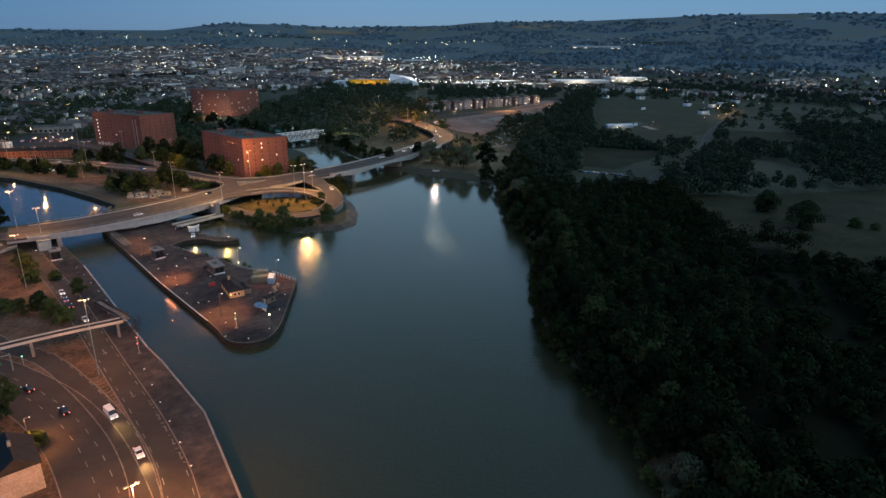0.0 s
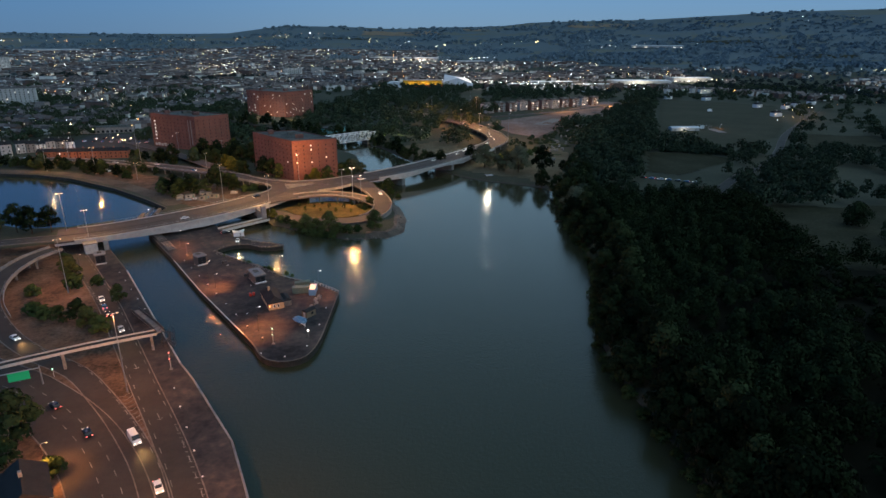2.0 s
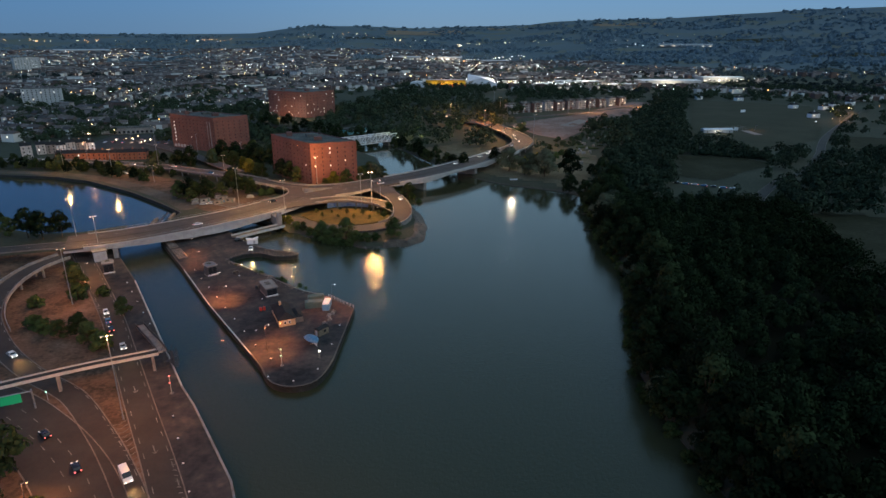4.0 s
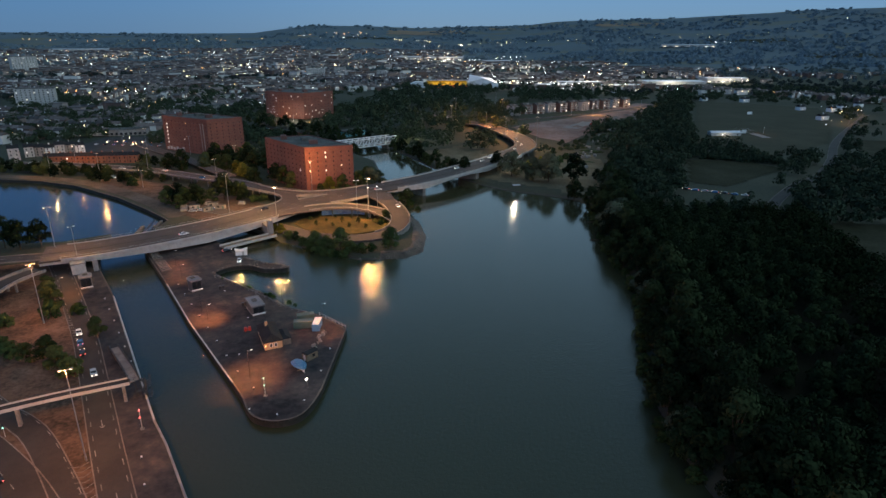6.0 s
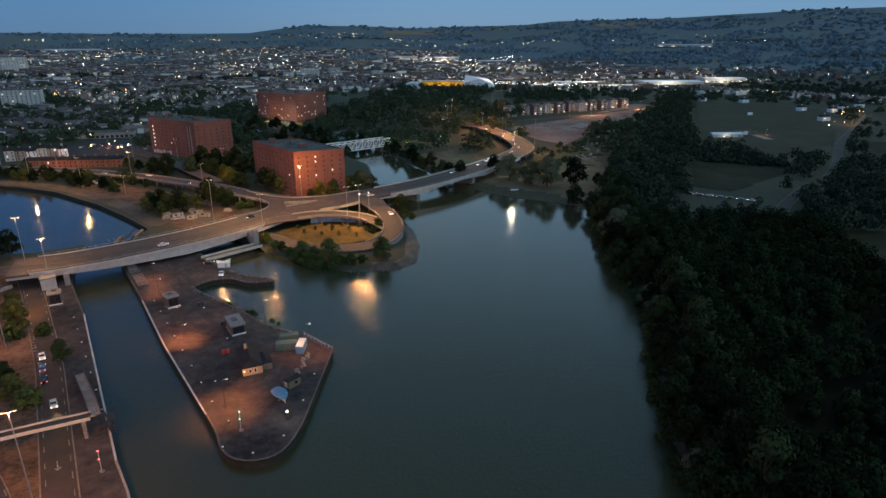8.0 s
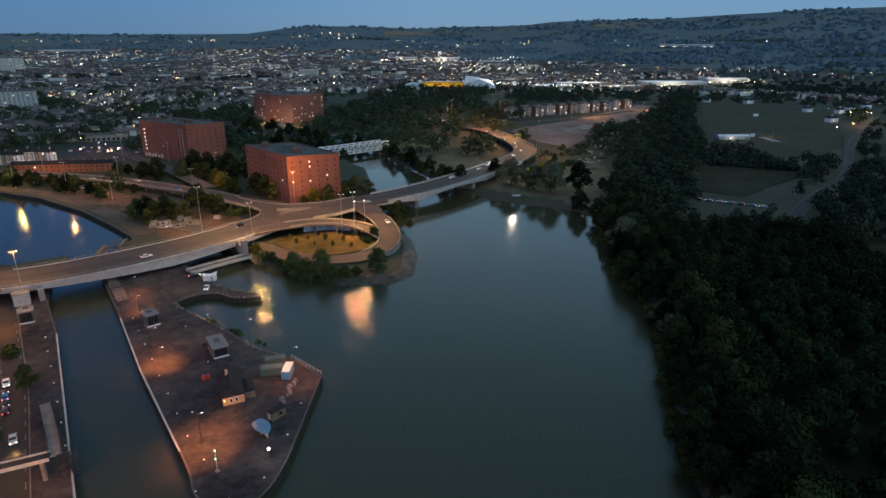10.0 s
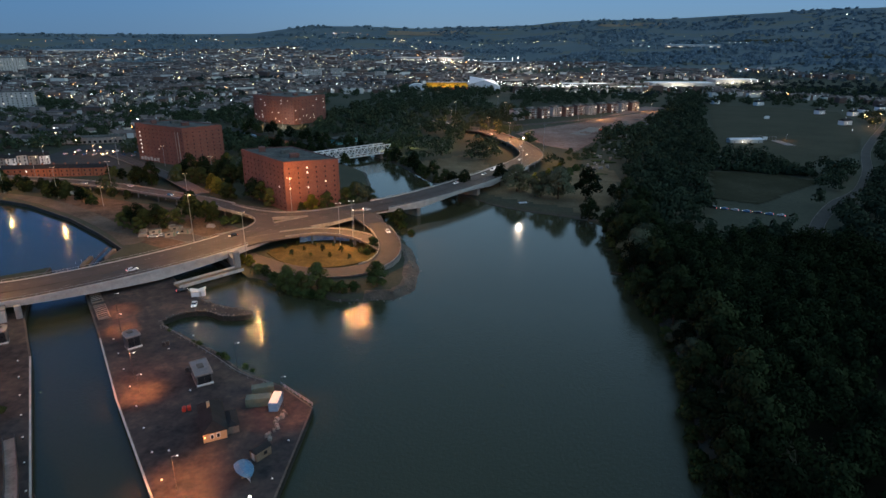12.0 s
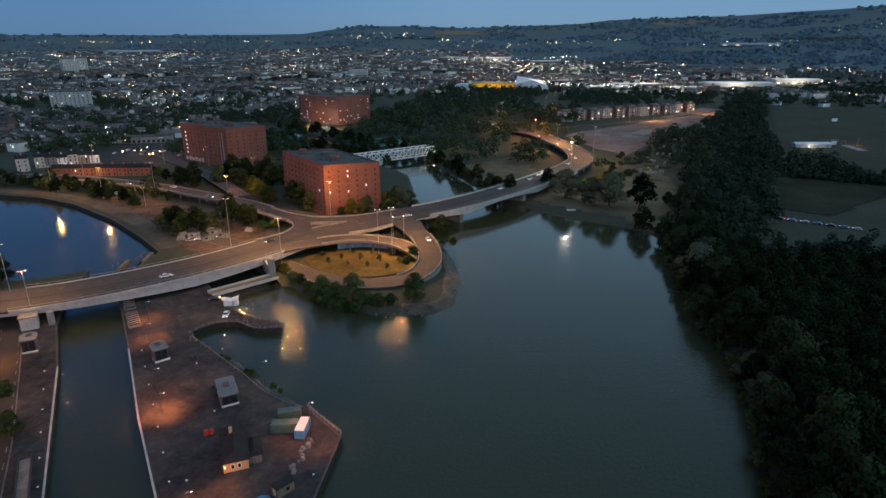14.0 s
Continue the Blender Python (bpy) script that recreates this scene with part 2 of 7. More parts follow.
LEAF = [material(nm, cs, 0.75, 0.06, 0.5, 0.0, island=0.06, rand=0.4, spec=0.03) for nm, cs in (
    ("corner_shade_leaves", [(0.001, 0.0024, 0.001), (0.0032, 0.006, 0.0024), (0.012, 0.019, 0.007)]),
    ("olive_leaves", [(0.018, 0.027, 0.010), (0.036, 0.05, 0.018), (0.07, 0.085, 0.03)]),
    # bright yellow-green: street-lamp light is put into this leaf colour
    ("lamplit_yellow_leaves", [(0.05, 0.052, 0.010), (0.1, 0.098, 0.017), (0.16, 0.15, 0.028)]),
    ("grey_green_leaves", [(0.032, 0.043, 0.027), (0.056, 0.07, 0.044), (0.09, 0.105, 0.067)]),
    ("dusky_green_leaves", [(0.014, 0.023, 0.016), (0.024, 0.037, 0.024), (0.042, 0.06, 0.035)]),
    # far leaves are pale blue because distance haze is put into their colour
    ("haze_tinted_far_leaves", [(0.135, 0.185, 0.22), (0.16, 0.212, 0.248), (0.19, 0.24, 0.27)]),
    ("fresh_green_bush_leaves", [(0.02, 0.036, 0.012), (0.036, 0.058, 0.02), (0.06, 0.085, 0.03)]),
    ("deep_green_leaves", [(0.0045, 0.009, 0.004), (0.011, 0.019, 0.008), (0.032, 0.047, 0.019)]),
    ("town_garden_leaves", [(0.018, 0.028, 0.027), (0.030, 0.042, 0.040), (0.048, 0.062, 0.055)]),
    # town-edge leaves carry a weaker share of the same painted haze
    ("haze_tinted_park_leaves", [(0.05, 0.072, 0.08), (0.068, 0.094, 0.102), (0.09, 0.118, 0.122)]),
    ("copse_leaves", [(0.016, 0.026, 0.016), (0.030, 0.044, 0.027), (0.052, 0.069, 0.040)]))]
KIOSK = material("dark_grey_cladding", [(0.05, 0.055, 0.06), (0.09, 0.095, 0.10)], 0.6, 0.4, 4, 0.1)
KIOSKROOF = material("grey_kiosk_roof", [(0.11, 0.12, 0.13), (0.2, 0.21, 0.225)], 0.6, 0.4, 3, 0.1)
BARK = material("bark", [(0.04, 0.03, 0.022), (0.09, 0.07, 0.05)], 0.95, 0.5, 4, 0.5)
CITYWALL = material("mixed_house_fronts", [(0.11, 0.07, 0.058), (0.2, 0.145, 0.125), (0.3, 0.26, 0.24), (0.62, 0.6, 0.57)], 0.85, 0.02, 0.5, 0.0, island=1.1)
CITYROOF = material("mixed_house_roofs", [(0.045, 0.042, 0.044), (0.1, 0.075, 0.068), (0.17, 0.14, 0.13)], 0.8, 0.02, 0.5, 0.0, island=0.8)


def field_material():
    """Far hillsides: a patchwork of pasture and stubble between dark hedges, with distance haze put into the colours.
    """
    m = material("haze_tinted_far_fields", [(0.09, 0.12, 0.138), (0.118, 0.148, 0.162)], 0.95, 0.004, 0.05, 0.0)
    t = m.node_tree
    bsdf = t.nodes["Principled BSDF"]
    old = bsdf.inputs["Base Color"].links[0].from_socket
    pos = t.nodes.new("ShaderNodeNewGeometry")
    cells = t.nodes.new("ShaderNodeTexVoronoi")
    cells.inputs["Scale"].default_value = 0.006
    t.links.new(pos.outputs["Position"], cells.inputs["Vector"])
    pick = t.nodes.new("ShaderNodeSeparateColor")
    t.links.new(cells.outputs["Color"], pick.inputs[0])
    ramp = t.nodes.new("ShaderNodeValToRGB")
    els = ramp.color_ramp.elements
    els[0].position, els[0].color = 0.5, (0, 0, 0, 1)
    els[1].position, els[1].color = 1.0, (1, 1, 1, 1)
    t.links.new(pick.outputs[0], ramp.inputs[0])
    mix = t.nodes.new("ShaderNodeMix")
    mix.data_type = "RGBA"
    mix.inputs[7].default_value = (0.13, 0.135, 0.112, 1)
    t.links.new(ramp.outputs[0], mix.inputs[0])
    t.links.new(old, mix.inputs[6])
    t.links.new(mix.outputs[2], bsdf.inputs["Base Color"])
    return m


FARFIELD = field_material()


def lamp_material(name, colour, strength):
    return material(name, [(0.8, 0.8, 0.8)], 0.5, glow=(*colour, strength))


WARM = lamp_material("warm_lamp_glow", (1.0, 0.62, 0.28), 2.0)
COOL = lamp_material("cool_lamp_glow", (1.0, 0.93, 0.82), 3)
ORANGE = lamp_material("orange_lamp_glow", (1.0, 0.36, 0.08), 4)
LITWARM = lamp_material("lit_window_warm", (1.0, 0.74, 0.46), 1.1)
LITCOOL = lamp_material("lit_window_cool", (1.0, 0.93, 0.8), 0.8)
REDGLOW = lamp_material("red_light", (1.0, 0.06, 0.03), 2.2)
GREENGLOW = lamp_material("green_light", (0.25, 1.0, 0.7), 1.6)
HEADLIGHT = lamp_material("headlight_glow", (1.0, 0.9, 0.72), 3.2)
# sign face and lettering emit light themselves, standing for headlights that fall on them
SIGNGLOW = material("headlit_green_glow", [(0.01, 0.16, 0.07)], 0.5, glow=(0.01, 0.42, 0.17, 0.2))
TOWNWARM = lamp_material("town_warm_light", (1.0, 0.62, 0.26), 13)
TOWNCOOL = lamp_material("town_white_light", (1.0, 0.92, 0.8), 13)
TOWNORANGE = lamp_material("town_orange_light", (1.0, 0.33, 0.07), 11)
SIGNTEXT = lamp_material("headlit_lettering_glow", (0.85, 1.0, 0.92), 2.2)


# ---------------------------------------------------------------- geometry helpers
class Geo:
    """Loose vertices and faces that become one mesh."""

    def __init__(self):
        self.v, self.f = [], []

    def add(self, verts, faces):
        n = len(self.v)
        self.v += [tuple(p) for p in verts]
        self.f += [tuple(i + n for i in f) for f in faces]
        return self

    def box(self, x, y, z, sx, sy, sz, turn=0.0, taper=1.0):
        """A box that stands on z, turned about its own upright."""
        c, s = math.cos(radians(turn)), math.sin(radians(turn))
        out = []
        for k, zz in ((1.0, z), (taper, z + sz)):
            for a, b in ((-1, -1), (1, -1), (1, 1), (-1, 1)):
                px, py = a * sx / 2 * k, b * sy / 2 * k
                out.append((x + px * c - py * s, y + px * s + py * c, zz))
        return self.add(out, [(3, 2, 1, 0), (4, 5, 6, 7), (0, 1, 5, 4), (1, 2, 6, 5), (2, 3, 7, 6), (3, 0, 4, 7)])

    def prism(self, poly, z0, z1):
        n = len(poly)
        verts = [(x, y, z0) for x, y in poly] + [(x, y, z1) for x, y in poly]
        return self.add(verts, [tuple(range(n - 1, -1, -1)), tuple(range(n, 2 * n))] + [(i, (i + 1) % n, n + (i + 1) % n, n + i) for i in range(n)])

    def tube(self, a, b, r0, r1=None, n=8):
        a, b = Vector(a), Vector(b)
        r1 = r0 if r1 is None else r1
        q = (b - a).to_track_quat("Z", "Y")
        ring = [Vector((math.cos(i * math.tau / n), math.sin(i * math.tau / n), 0)) for i in range(n)]
        verts = [a + q @ (p * r0) for p in ring] + [b + q @ (p * r1) for p in ring]
        return self.add(verts, [tuple(range(n - 1, -1, -1)), tuple(range(n, 2 * n))] + [(i, (i + 1) % n, n + (i + 1) % n, n + i) for i in range(n)])

    def gable(self, x, y, z, length, depth, rise, turn):
        """A pitched roof with its ridge along the length."""
        c, s = math.cos(radians(turn)), math.sin(radians(turn))
        pts = [(-1, -1, 0), (1, -1, 0), (1, 1, 0), (-1, 1, 0), (-1, 0, 1), (1, 0, 1)]
        verts = [(x + a * length / 2 * c - b * depth / 2 * s, y + a * length / 2 * s + b * depth / 2 * c, z + h * rise) for a, b, h in pts]
        return self.add(verts, [(3, 2, 1, 0), (0, 1, 5, 4), (2, 3, 4, 5), (1, 2, 5), (3, 0, 4)])

    def hip(self, x, y, z, length, depth, rise, inset):
        """A hipped roof with a short ridge along the length."""
        pts = [(-1, -1, 0, 0), (1, -1, 0, 0), (1, 1, 0, 0), (-1, 1, 0, 0), (-1, 0, 1, 1), (1, 0, 1, 1)]
        verts = [(x + a * (length / 2 - k * inset), y + b * depth / 2, z + h * rise) for a, b, h, k in pts]
        return self.add(verts, [(3, 2, 1, 0), (0, 1, 5, 4), (2, 3, 4, 5), (1, 2, 5), (3, 0, 4)])

    def mesh(self, name):
        me = bpy.data.meshes.new(name)
        me.from_pydata(self.v, [], self.f)
        me.update()
        return me


def box_uv(me):
    """Metres along and up each face, for brick courses."""
    layer = me.uv_layers.new(name="courses")
    for p in me.polygons:
        n = p.normal
        for li in p.loop_indices:
            co = me.vertices[me.loops[li].vertex_index].co
            flat = Vector((-n.y, n.x, 0))
            u = co.dot(flat.normalized()) if flat.length > 0.1 else co.x
            layer.data[li].uv = (u, co.z if flat.length > 0.1 else co.y)


def thing(name, label, category, at=(0, 0, 0), turn=0.0, group="", kind=""):
    ob = new(name)
    ob.empty_display_size = 0.5
    ob.matrix_basis = pose(*at, 0, 0, turn)
    return tagged(ob, label, category, group, kind)


def part(name, geo, mat, parent, label="", local=False, bevel=0.0):
    """One mesh object under a thing or a part. Its vertices are in the world, or in the parent's own axes if local."""
    me = geo if isinstance(geo, bpy.types.Mesh) else geo.mesh(name)
    if not me.materials:
        me.materials.append(mat)
        if mat in (BRICK, TERRACOTTA, BUFF):
            box_uv(me)
    ob = new(name, me)
    ob.parent = parent
    if not local:
        m, up = Matrix.Identity(4), parent
        while up:
            m, up = up.matrix_basis @ m, up.parent
        ob.matrix_parent_inverse = m.inverted()
    if bevel:
        mod = ob.modifiers.new("edges", "BEVEL")
        mod.width, mod.segments, mod.limit_method = bevel, 2, "ANGLE"
    if label:
        ob["label"] = label
    return ob


def structure(name, geo, mat, label, category):
    me = geo if isinstance(geo, bpy.types.Mesh) else geo.mesh(name)
    if not me.materials:
        me.materials.append(mat)
    if mat in (BRICK, TERRACOTTA, BUFF):
        box_uv(me)
    return tagged(new(name, me), label, category, kind="structure")


def stuff(name, geo, mat, label, category):
    return tagged(structure(name, geo, mat, label, category), kind="stuff")


def spline(points, step=4.0):
    """A smooth line through points of any dimension."""
    p = [np.array(q, float) for q in points]
    p = [2 * p[0] - p[1], *p, 2 * p[-1] - p[-2]]
    out = []
    for a, b, c, d in zip(p, p[1:], p[2:], p[3:]):
        n = max(2, int(np.linalg.norm(c - b) / step))
        for i in range(n):
            t = i / n
            out.append(0.5 * (2 * b + (c - a) * t + (2 * a - 5 * b + 4 * c - d) * t * t + (3 * b - a - 3 * c + d) * t**3))
    return out + [p[-2]]


def sides(line):
    """Unit vectors to the left of a line at each of its points."""
    xy = np.array([q[:2] for q in line])
    d = np.gradient(xy, axis=0)
    d /= np.linalg.norm(d, axis=1)[:, None] + 1e-9
    return np.stack([-d[:, 1], d[:, 0]], 1)


def ribbon(line, a, b, top=0.0, thick=0.3):
    """A strip along a 3D line from a to b metres to its left."""
    g, n, left = Geo(), len(line), sides(line)
    va = np.broadcast_to(np.asarray(a, float), n)
    vb = np.broadcast_to(np.asarray(b, float), n)
    th = np.broadcast_to(np.asarray(thick, float), n)
    verts = []
    for q, s, ea, eb, h in zip(line, left, va, vb, th):
        for e, z in ((ea, q[2] + top), (eb, q[2] + top), (eb, q[2] + top - h), (ea, q[2] + top - h)):
            verts.append((q[0] + s[0] * e, q[1] + s[1] * e, z))
    faces = [(3, 2, 1, 0), tuple(4 * (n - 1) + i for i in range(4))]
    for i in range(n - 1):
        for j in range(4):
            faces.append((4 * i + j, 4 * i + (j + 1) % 4, 4 * i + 4 + (j + 1) % 4, 4 * i + 4 + j))
    return g.add(verts, faces)


def dashes(line, offset, length, gap, width=0.18, top=0.03):
    """Painted dashes along a line."""
    g = Geo()
    left = sides(line)
    run, k = 0.0, 0
    pts = [(q[0] + s[0] * offset, q[1] + s[1] * offset, q[2]) for q, s in zip(line, left)]
    for p, q in zip(pts, pts[1:]):
        d = math.dist(p, q)
        if d < 1e-3:
            continue
        turn = math.degrees(math.atan2(q[1] - p[1], q[0] - p[0]))
        at = (length + gap) - run % (length + gap)
        if gap == 0:
            g.box((p[0] + q[0]) / 2, (p[1] + q[1]) / 2, (p[2] + q[2]) / 2 + top - 0.02, d, width, 0.02, turn)
        else:
            while at < d:
                f = at / d
                g.box(p[0] + (q[0] - p[0]) * f, p[1] + (q[1] - p[1]) * f, p[2] + (q[2] - p[2]) * f + top - 0.02, length, width, 0.02, turn)
                at += length + gap
        run += d
    return g


def inside(x, y, poly):
    hit = False
    for (x0, y0), (x1, y1) in zip(poly, poly[1:] + poly[:1]):
        if (y0 > y) != (y1 > y) and x < (x1 - x0) * (y - y0) / (y1 - y0) + x0:
            hit = not hit
    return hit


def quads_mesh(name, v):
    """A mesh from an array of quads, n x 4 x 3."""
    n = len(v)
    me = bpy.data.meshes.new(name)
    me.vertices.add(4 * n)
    me.vertices.foreach_set("co", np.ascontiguousarray(v, np.float32).ravel())
    me.loops.add(4 * n)
    me.loops.foreach_set("vertex_index", np.arange(4 * n, dtype=np.int32))
    me.polygons.add(n)
    me.polygons.foreach_set("loop_start", np.arange(0, 4 * n, 4, dtype=np.int32))
    me.update(calc_edges=True)
    return me


def foliage(rng, lobes, per, size):
    """Leaf sprays in the outer part of rounded lobes (x, y, z, rx, ry, rz)."""
    lobes = np.asarray(lobes, float)
    pick = np.repeat(np.arange(len(lobes)), per)
    n = len(pick)
    d = rng.normal(size=(n, 3))
    d /= np.linalg.norm(d, axis=1)[:, None]
    d[:, 2] = np.where(d[:, 2] < -0.35, -d[:, 2], d[:, 2])
    r = rng.uniform(0.25, 1, n) ** 0.35 * rng.uniform(0.85, 1.12, n)
    c = lobes[pick, :3] + d * lobes[pick, 3:] * r[:, None]
    nor = d + rng.normal(size=(n, 3)) * 0.22
    nor /= np.linalg.norm(nor, axis=1)[:, None]
    ref = rng.normal(size=(n, 3))
    u = np.cross(nor, ref)
    u /= np.linalg.norm(u, axis=1)[:, None] + 1e-9
    w = np.cross(nor, u)
    s = np.asarray(size) * rng.uniform(0.6, 1.4, n)
    u *= (s * 0.5)[:, None]
    w *= (s * rng.uniform(0.3, 0.5, n))[:, None]
    droop = np.stack([0 * s, 0 * s, -0.25 * s], 1)
    return np.stack([c - u + droop, c - w, c + u + droop, c + w], 1)


# ---------------------------------------------------------------- the lie of the land
QUAY = 4.0
TIDE = 2.0
LOCK_WEST = [(30, -80), (5, 20), (-25, 80), (-45, 109), (-57, 128), (-66, 142), (-90, 169), (-99, 178), (-163, 252), (-187, 277), (-206, 302), (-216, 325)]
BASIN_NEAR = [(-232, 310), (-255, 304), (-275, 310), (-300, 322), (-480, 330)]
BASIN_FAR = [(-480, 424), (-376, 430), (-344, 429), (-310, 420), (-261, 395), (-225, 371), (-201, 353)]
LOCK_EAST = [(-197, 328), (-183, 303), (-149.3, 266.4), (-120, 233.3), (-87, 198.6), (-80, 190.8), (-77.4, 187), (-73.2, 183.1), (-68.1, 181.9), (-63.5, 183.2), (-60.4, 186.5), (-59.2, 192.5), (-59.2, 200), (-63, 237.6), (-76, 247)]
LOCK_EAST = LOCK_EAST[:5] + [tuple(q[:2]) for q in spline(LOCK_EAST[4:13], 2.5)][1:] + LOCK_EAST[13:]
SPIT = [(-91, 253), (-106, 264), (-133, 279), (-135, 284), (-131, 290), (-124, 292), (-116, 289), (-108, 291), (-106, 293.3), (-110.5, 296), (-120, 297.3), (-132, 302), (-142, 310), (-162, 328), (-172, 342), (-164, 354), (-150, 348), (-134, 337)]
SPIT = SPIT[:2] + [tuple(q[:2]) for q in spline(SPIT[1:12], 2.5)][1:] + SPIT[12:]
LOOP_SHORE = [(-122.1, 328.3), (-106.3, 320.5), (-91.6, 314.6), (-78.8, 309.7), (-68.0, 311.6), (-55.2, 315.6), (-48.3, 327.4), (-50.3, 350.9), (-56.2, 370.6), (-67.0, 395.2), (-78.8, 414.8), (-93.6, 439.4), (-101.4, 462.0), (-108.3, 496.4), (-128.0, 552.5), (-150.6, 577.0), (-177.1, 596.7), (-295.1, 680.2), (-422.9, 749.1)]
CUT_SHORE = [(-422.0, 787.0), (-294.5, 723.2), (-186.6, 644.8), (-144.4, 630.1), (-121.8, 595.7), (-97.3, 559.4), (-72.8, 519.2), (-51.2, 492.7), (-29.6, 469.2), (-10.0, 457.4), (15.5, 447.6), (30.2, 441.7), (37.1, 429.9)]
WOOD_SHORE = [(40.2, 389.8), (40.2, 368.3), (39.2, 344.7), (41.2, 325.1), (45.1, 294.7), (42.2, 264.3), (38.3, 233.9), (36.3, 206.4), (38.3, 184.8), (45.1, 160.3), (50.0, 135.8), (52.0, 114.2), (60.8, 59.2), (74.6, 0.4), (90.3, -78.1)]
WATERLINE = LOCK_WEST + BASIN_NEAR + BASIN_FAR + LOCK_EAST + SPIT + LOOP_SHORE + CUT_SHORE + WOOD_SHORE
SOFT_SHORES = [LOOP_SHORE, CUT_SHORE + WOOD_SHORE]

RIDGE_AT = (-60, -42, -30, -24, -19.5, -14.5, -9.5, -4, -1, 1.5, 6, 11, 17.5, 21.5, 27, 40, 70)
RIDGE_UP = (118, 120, 122, 132, 182, 184, 170, 190, 186, 215, 230, 236, 262, 282, 292, 290, 240)


def shore_gap(x, y):
    """Metres to the nearest natural shore."""
    best = 1e9
    for line in SOFT_SHORES:
        for (x0, y0), (x1, y1) in zip(line, line[1:]):
            dx, dy = x1 - x0, y1 - y0
            t = max(0.0, min(1.0, ((x - x0) * dx + (y - y0) * dy) / (dx * dx + dy * dy + 1e-9)))
            best = min(best, math.hypot(x - x0 - t * dx, y - y0 - t * dy))
            if best < 0.01:
                return 0.0
    return best


def land(x, y):
    """The height of the ground."""
    far = math.hypot(x, y)
    z = QUAY
    if far < 900:
        gap = shore_gap(x, y)
        if gap < 8:
            t = gap / 8
            z = TIDE - 0.9 if inside(x, y, WATERLINE) else TIDE - 0.6 + (QUAY + 0.6 - TIDE) * t * t * (3 - 2 * t)
        if x > 45:
            z += 7 * max(0.0, min(1.0, (x - 60) / 260)) * max(0.0, min(1.0, (450 - y) / 200))
    if far > 900:
        az = math.degrees(math.atan2(x, y))
        ridge = float(np.interp(az, RIDGE_AT, RIDGE_UP))
        t = max(0.0, min(1.0, (far - 1800) / 2850))
        roll = 9 * noise.noise((x / 420, y / 420, 3.1)) * min(1, (far - 900) / 900)
        z += (ridge - QUAY) * t * t + roll * (1 - t) + 3 * noise.noise((x / 130, y / 130, 7.7)) * t
        if far > 4660:
            z -= (far - 4660) * 0.5
    return z


def build_ground():
    from mathutils import geometry

    pts = [Vector(p) for p in WATERLINE]
    edges = [(i, (i + 1) % len(pts)) for i in range(len(pts))]
    for line in SOFT_SHORES:
        fine = spline(line, 6)
        for q, s in zip(fine, sides(fine)):
            for off in (3, 6, 9):
                for e in (-off, off):
                    pts.append(Vector((q[0] + s[0] * e, q[1] + s[1] * e)))
    for far in list(range(150, 900, 60)) + [900, 960, 1050, 1150, 1300, 1450, 1600, 1800, 2000, 2200, 2450, 2700, 3000, 3300, 3600, 3900, 4200, 4450, 4600, 4660, 4720, 4850]:
        steps = 90 if far < 900 else 150
        for i in range(steps):
            a = math.tau * (i + 0.5 * (far % 2)) / steps
            pts.append(Vector((far * math.sin(a), far * math.cos(a))))
    v, _, f, *_ = geometry.delaunay_2d_cdt(pts, edges, [], 0, 0.01)
    keep = []
    for tri in f:
        c = sum((v[i] for i in tri), Vector((0, 0))) / len(tri)
        if c.length > 950 or not inside(c.x, c.y, WATERLINE):
            keep.append(tuple(tri))
    g = Geo()
    g.add([(p.x, p.y, land(p.x, p.y)) for p in v], keep)
    me = g.mesh("ground")
    me.materials.append(GROUND)
    # beyond 2300 m the ground takes the field colour blued for haze
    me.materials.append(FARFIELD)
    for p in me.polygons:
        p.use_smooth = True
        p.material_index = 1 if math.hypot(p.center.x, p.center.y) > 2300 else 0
    return structure("ground", me, GROUND, "dark dusk ground of scrub, grass and far hillside fields", "ground")


build_ground()
structure("water", Geo().prism([(-620, -420), (420, -420), (420, 900), (-620, 900)], TIDE - 3, TIDE), WATER, "still dark river water reflecting the dusk sky", "water")


def quay_wall(name, line, label, kerb=None):
    line = [(x, y, QUAY + 0.05) for x, y in line]
    structure(name, ribbon(line, 0.0, 0.9, -0.35, 6.5), WETWALL, label, "quay wall")
    structure("quay_kerb", ribbon(line, 0.0, 0.55, 0.075, 0.42), DARKSTONE, "worn stone kerb along the quay edge", "kerb")
    if kerb:
        line = line[kerb[0]:kerb[1]]
        structure("quay_coping", ribbon(line, -0.1, 0.38, 0.14, 0.12), COPING, "pale worn stone coping along the quay edge", "coping")


quay_wall("quay_wall_west", LOCK_WEST, "dark stone quay wall along the lock and river", (7, 9))
structure("quay_edge", ribbon([(x, y, QUAY + 0.05) for x, y in LOCK_WEST[2:8]], -0.08, 0.45, 0.16, 0.14), CONCRETE, "worn grey edge stones along the river wall", "coping")
quay_wall("quay_wall_basin", BASIN_FAR + LOCK_EAST[:2], "dark stone wall round the harbour basin")
quay_wall("quay_wall_lock", LOCK_EAST[1:], "dark stone lock wall round the pointed quay", (1, 4))
quay_wall("quay_wall_spit", LOCK_EAST[-1:] + SPIT, "low dark stone wall round the curved spit")


def patch(name, poly, mat, label, category, up=0.06, smooth=True):
    """A level surface laid on the ground."""
    if smooth:
        poly = [tuple(q[:2]) for q in spline(poly + poly[:1], 5)][:-1]
    return structure(name, Geo().prism(poly, QUAY - 0.5, QUAY + up), mat, label, category)


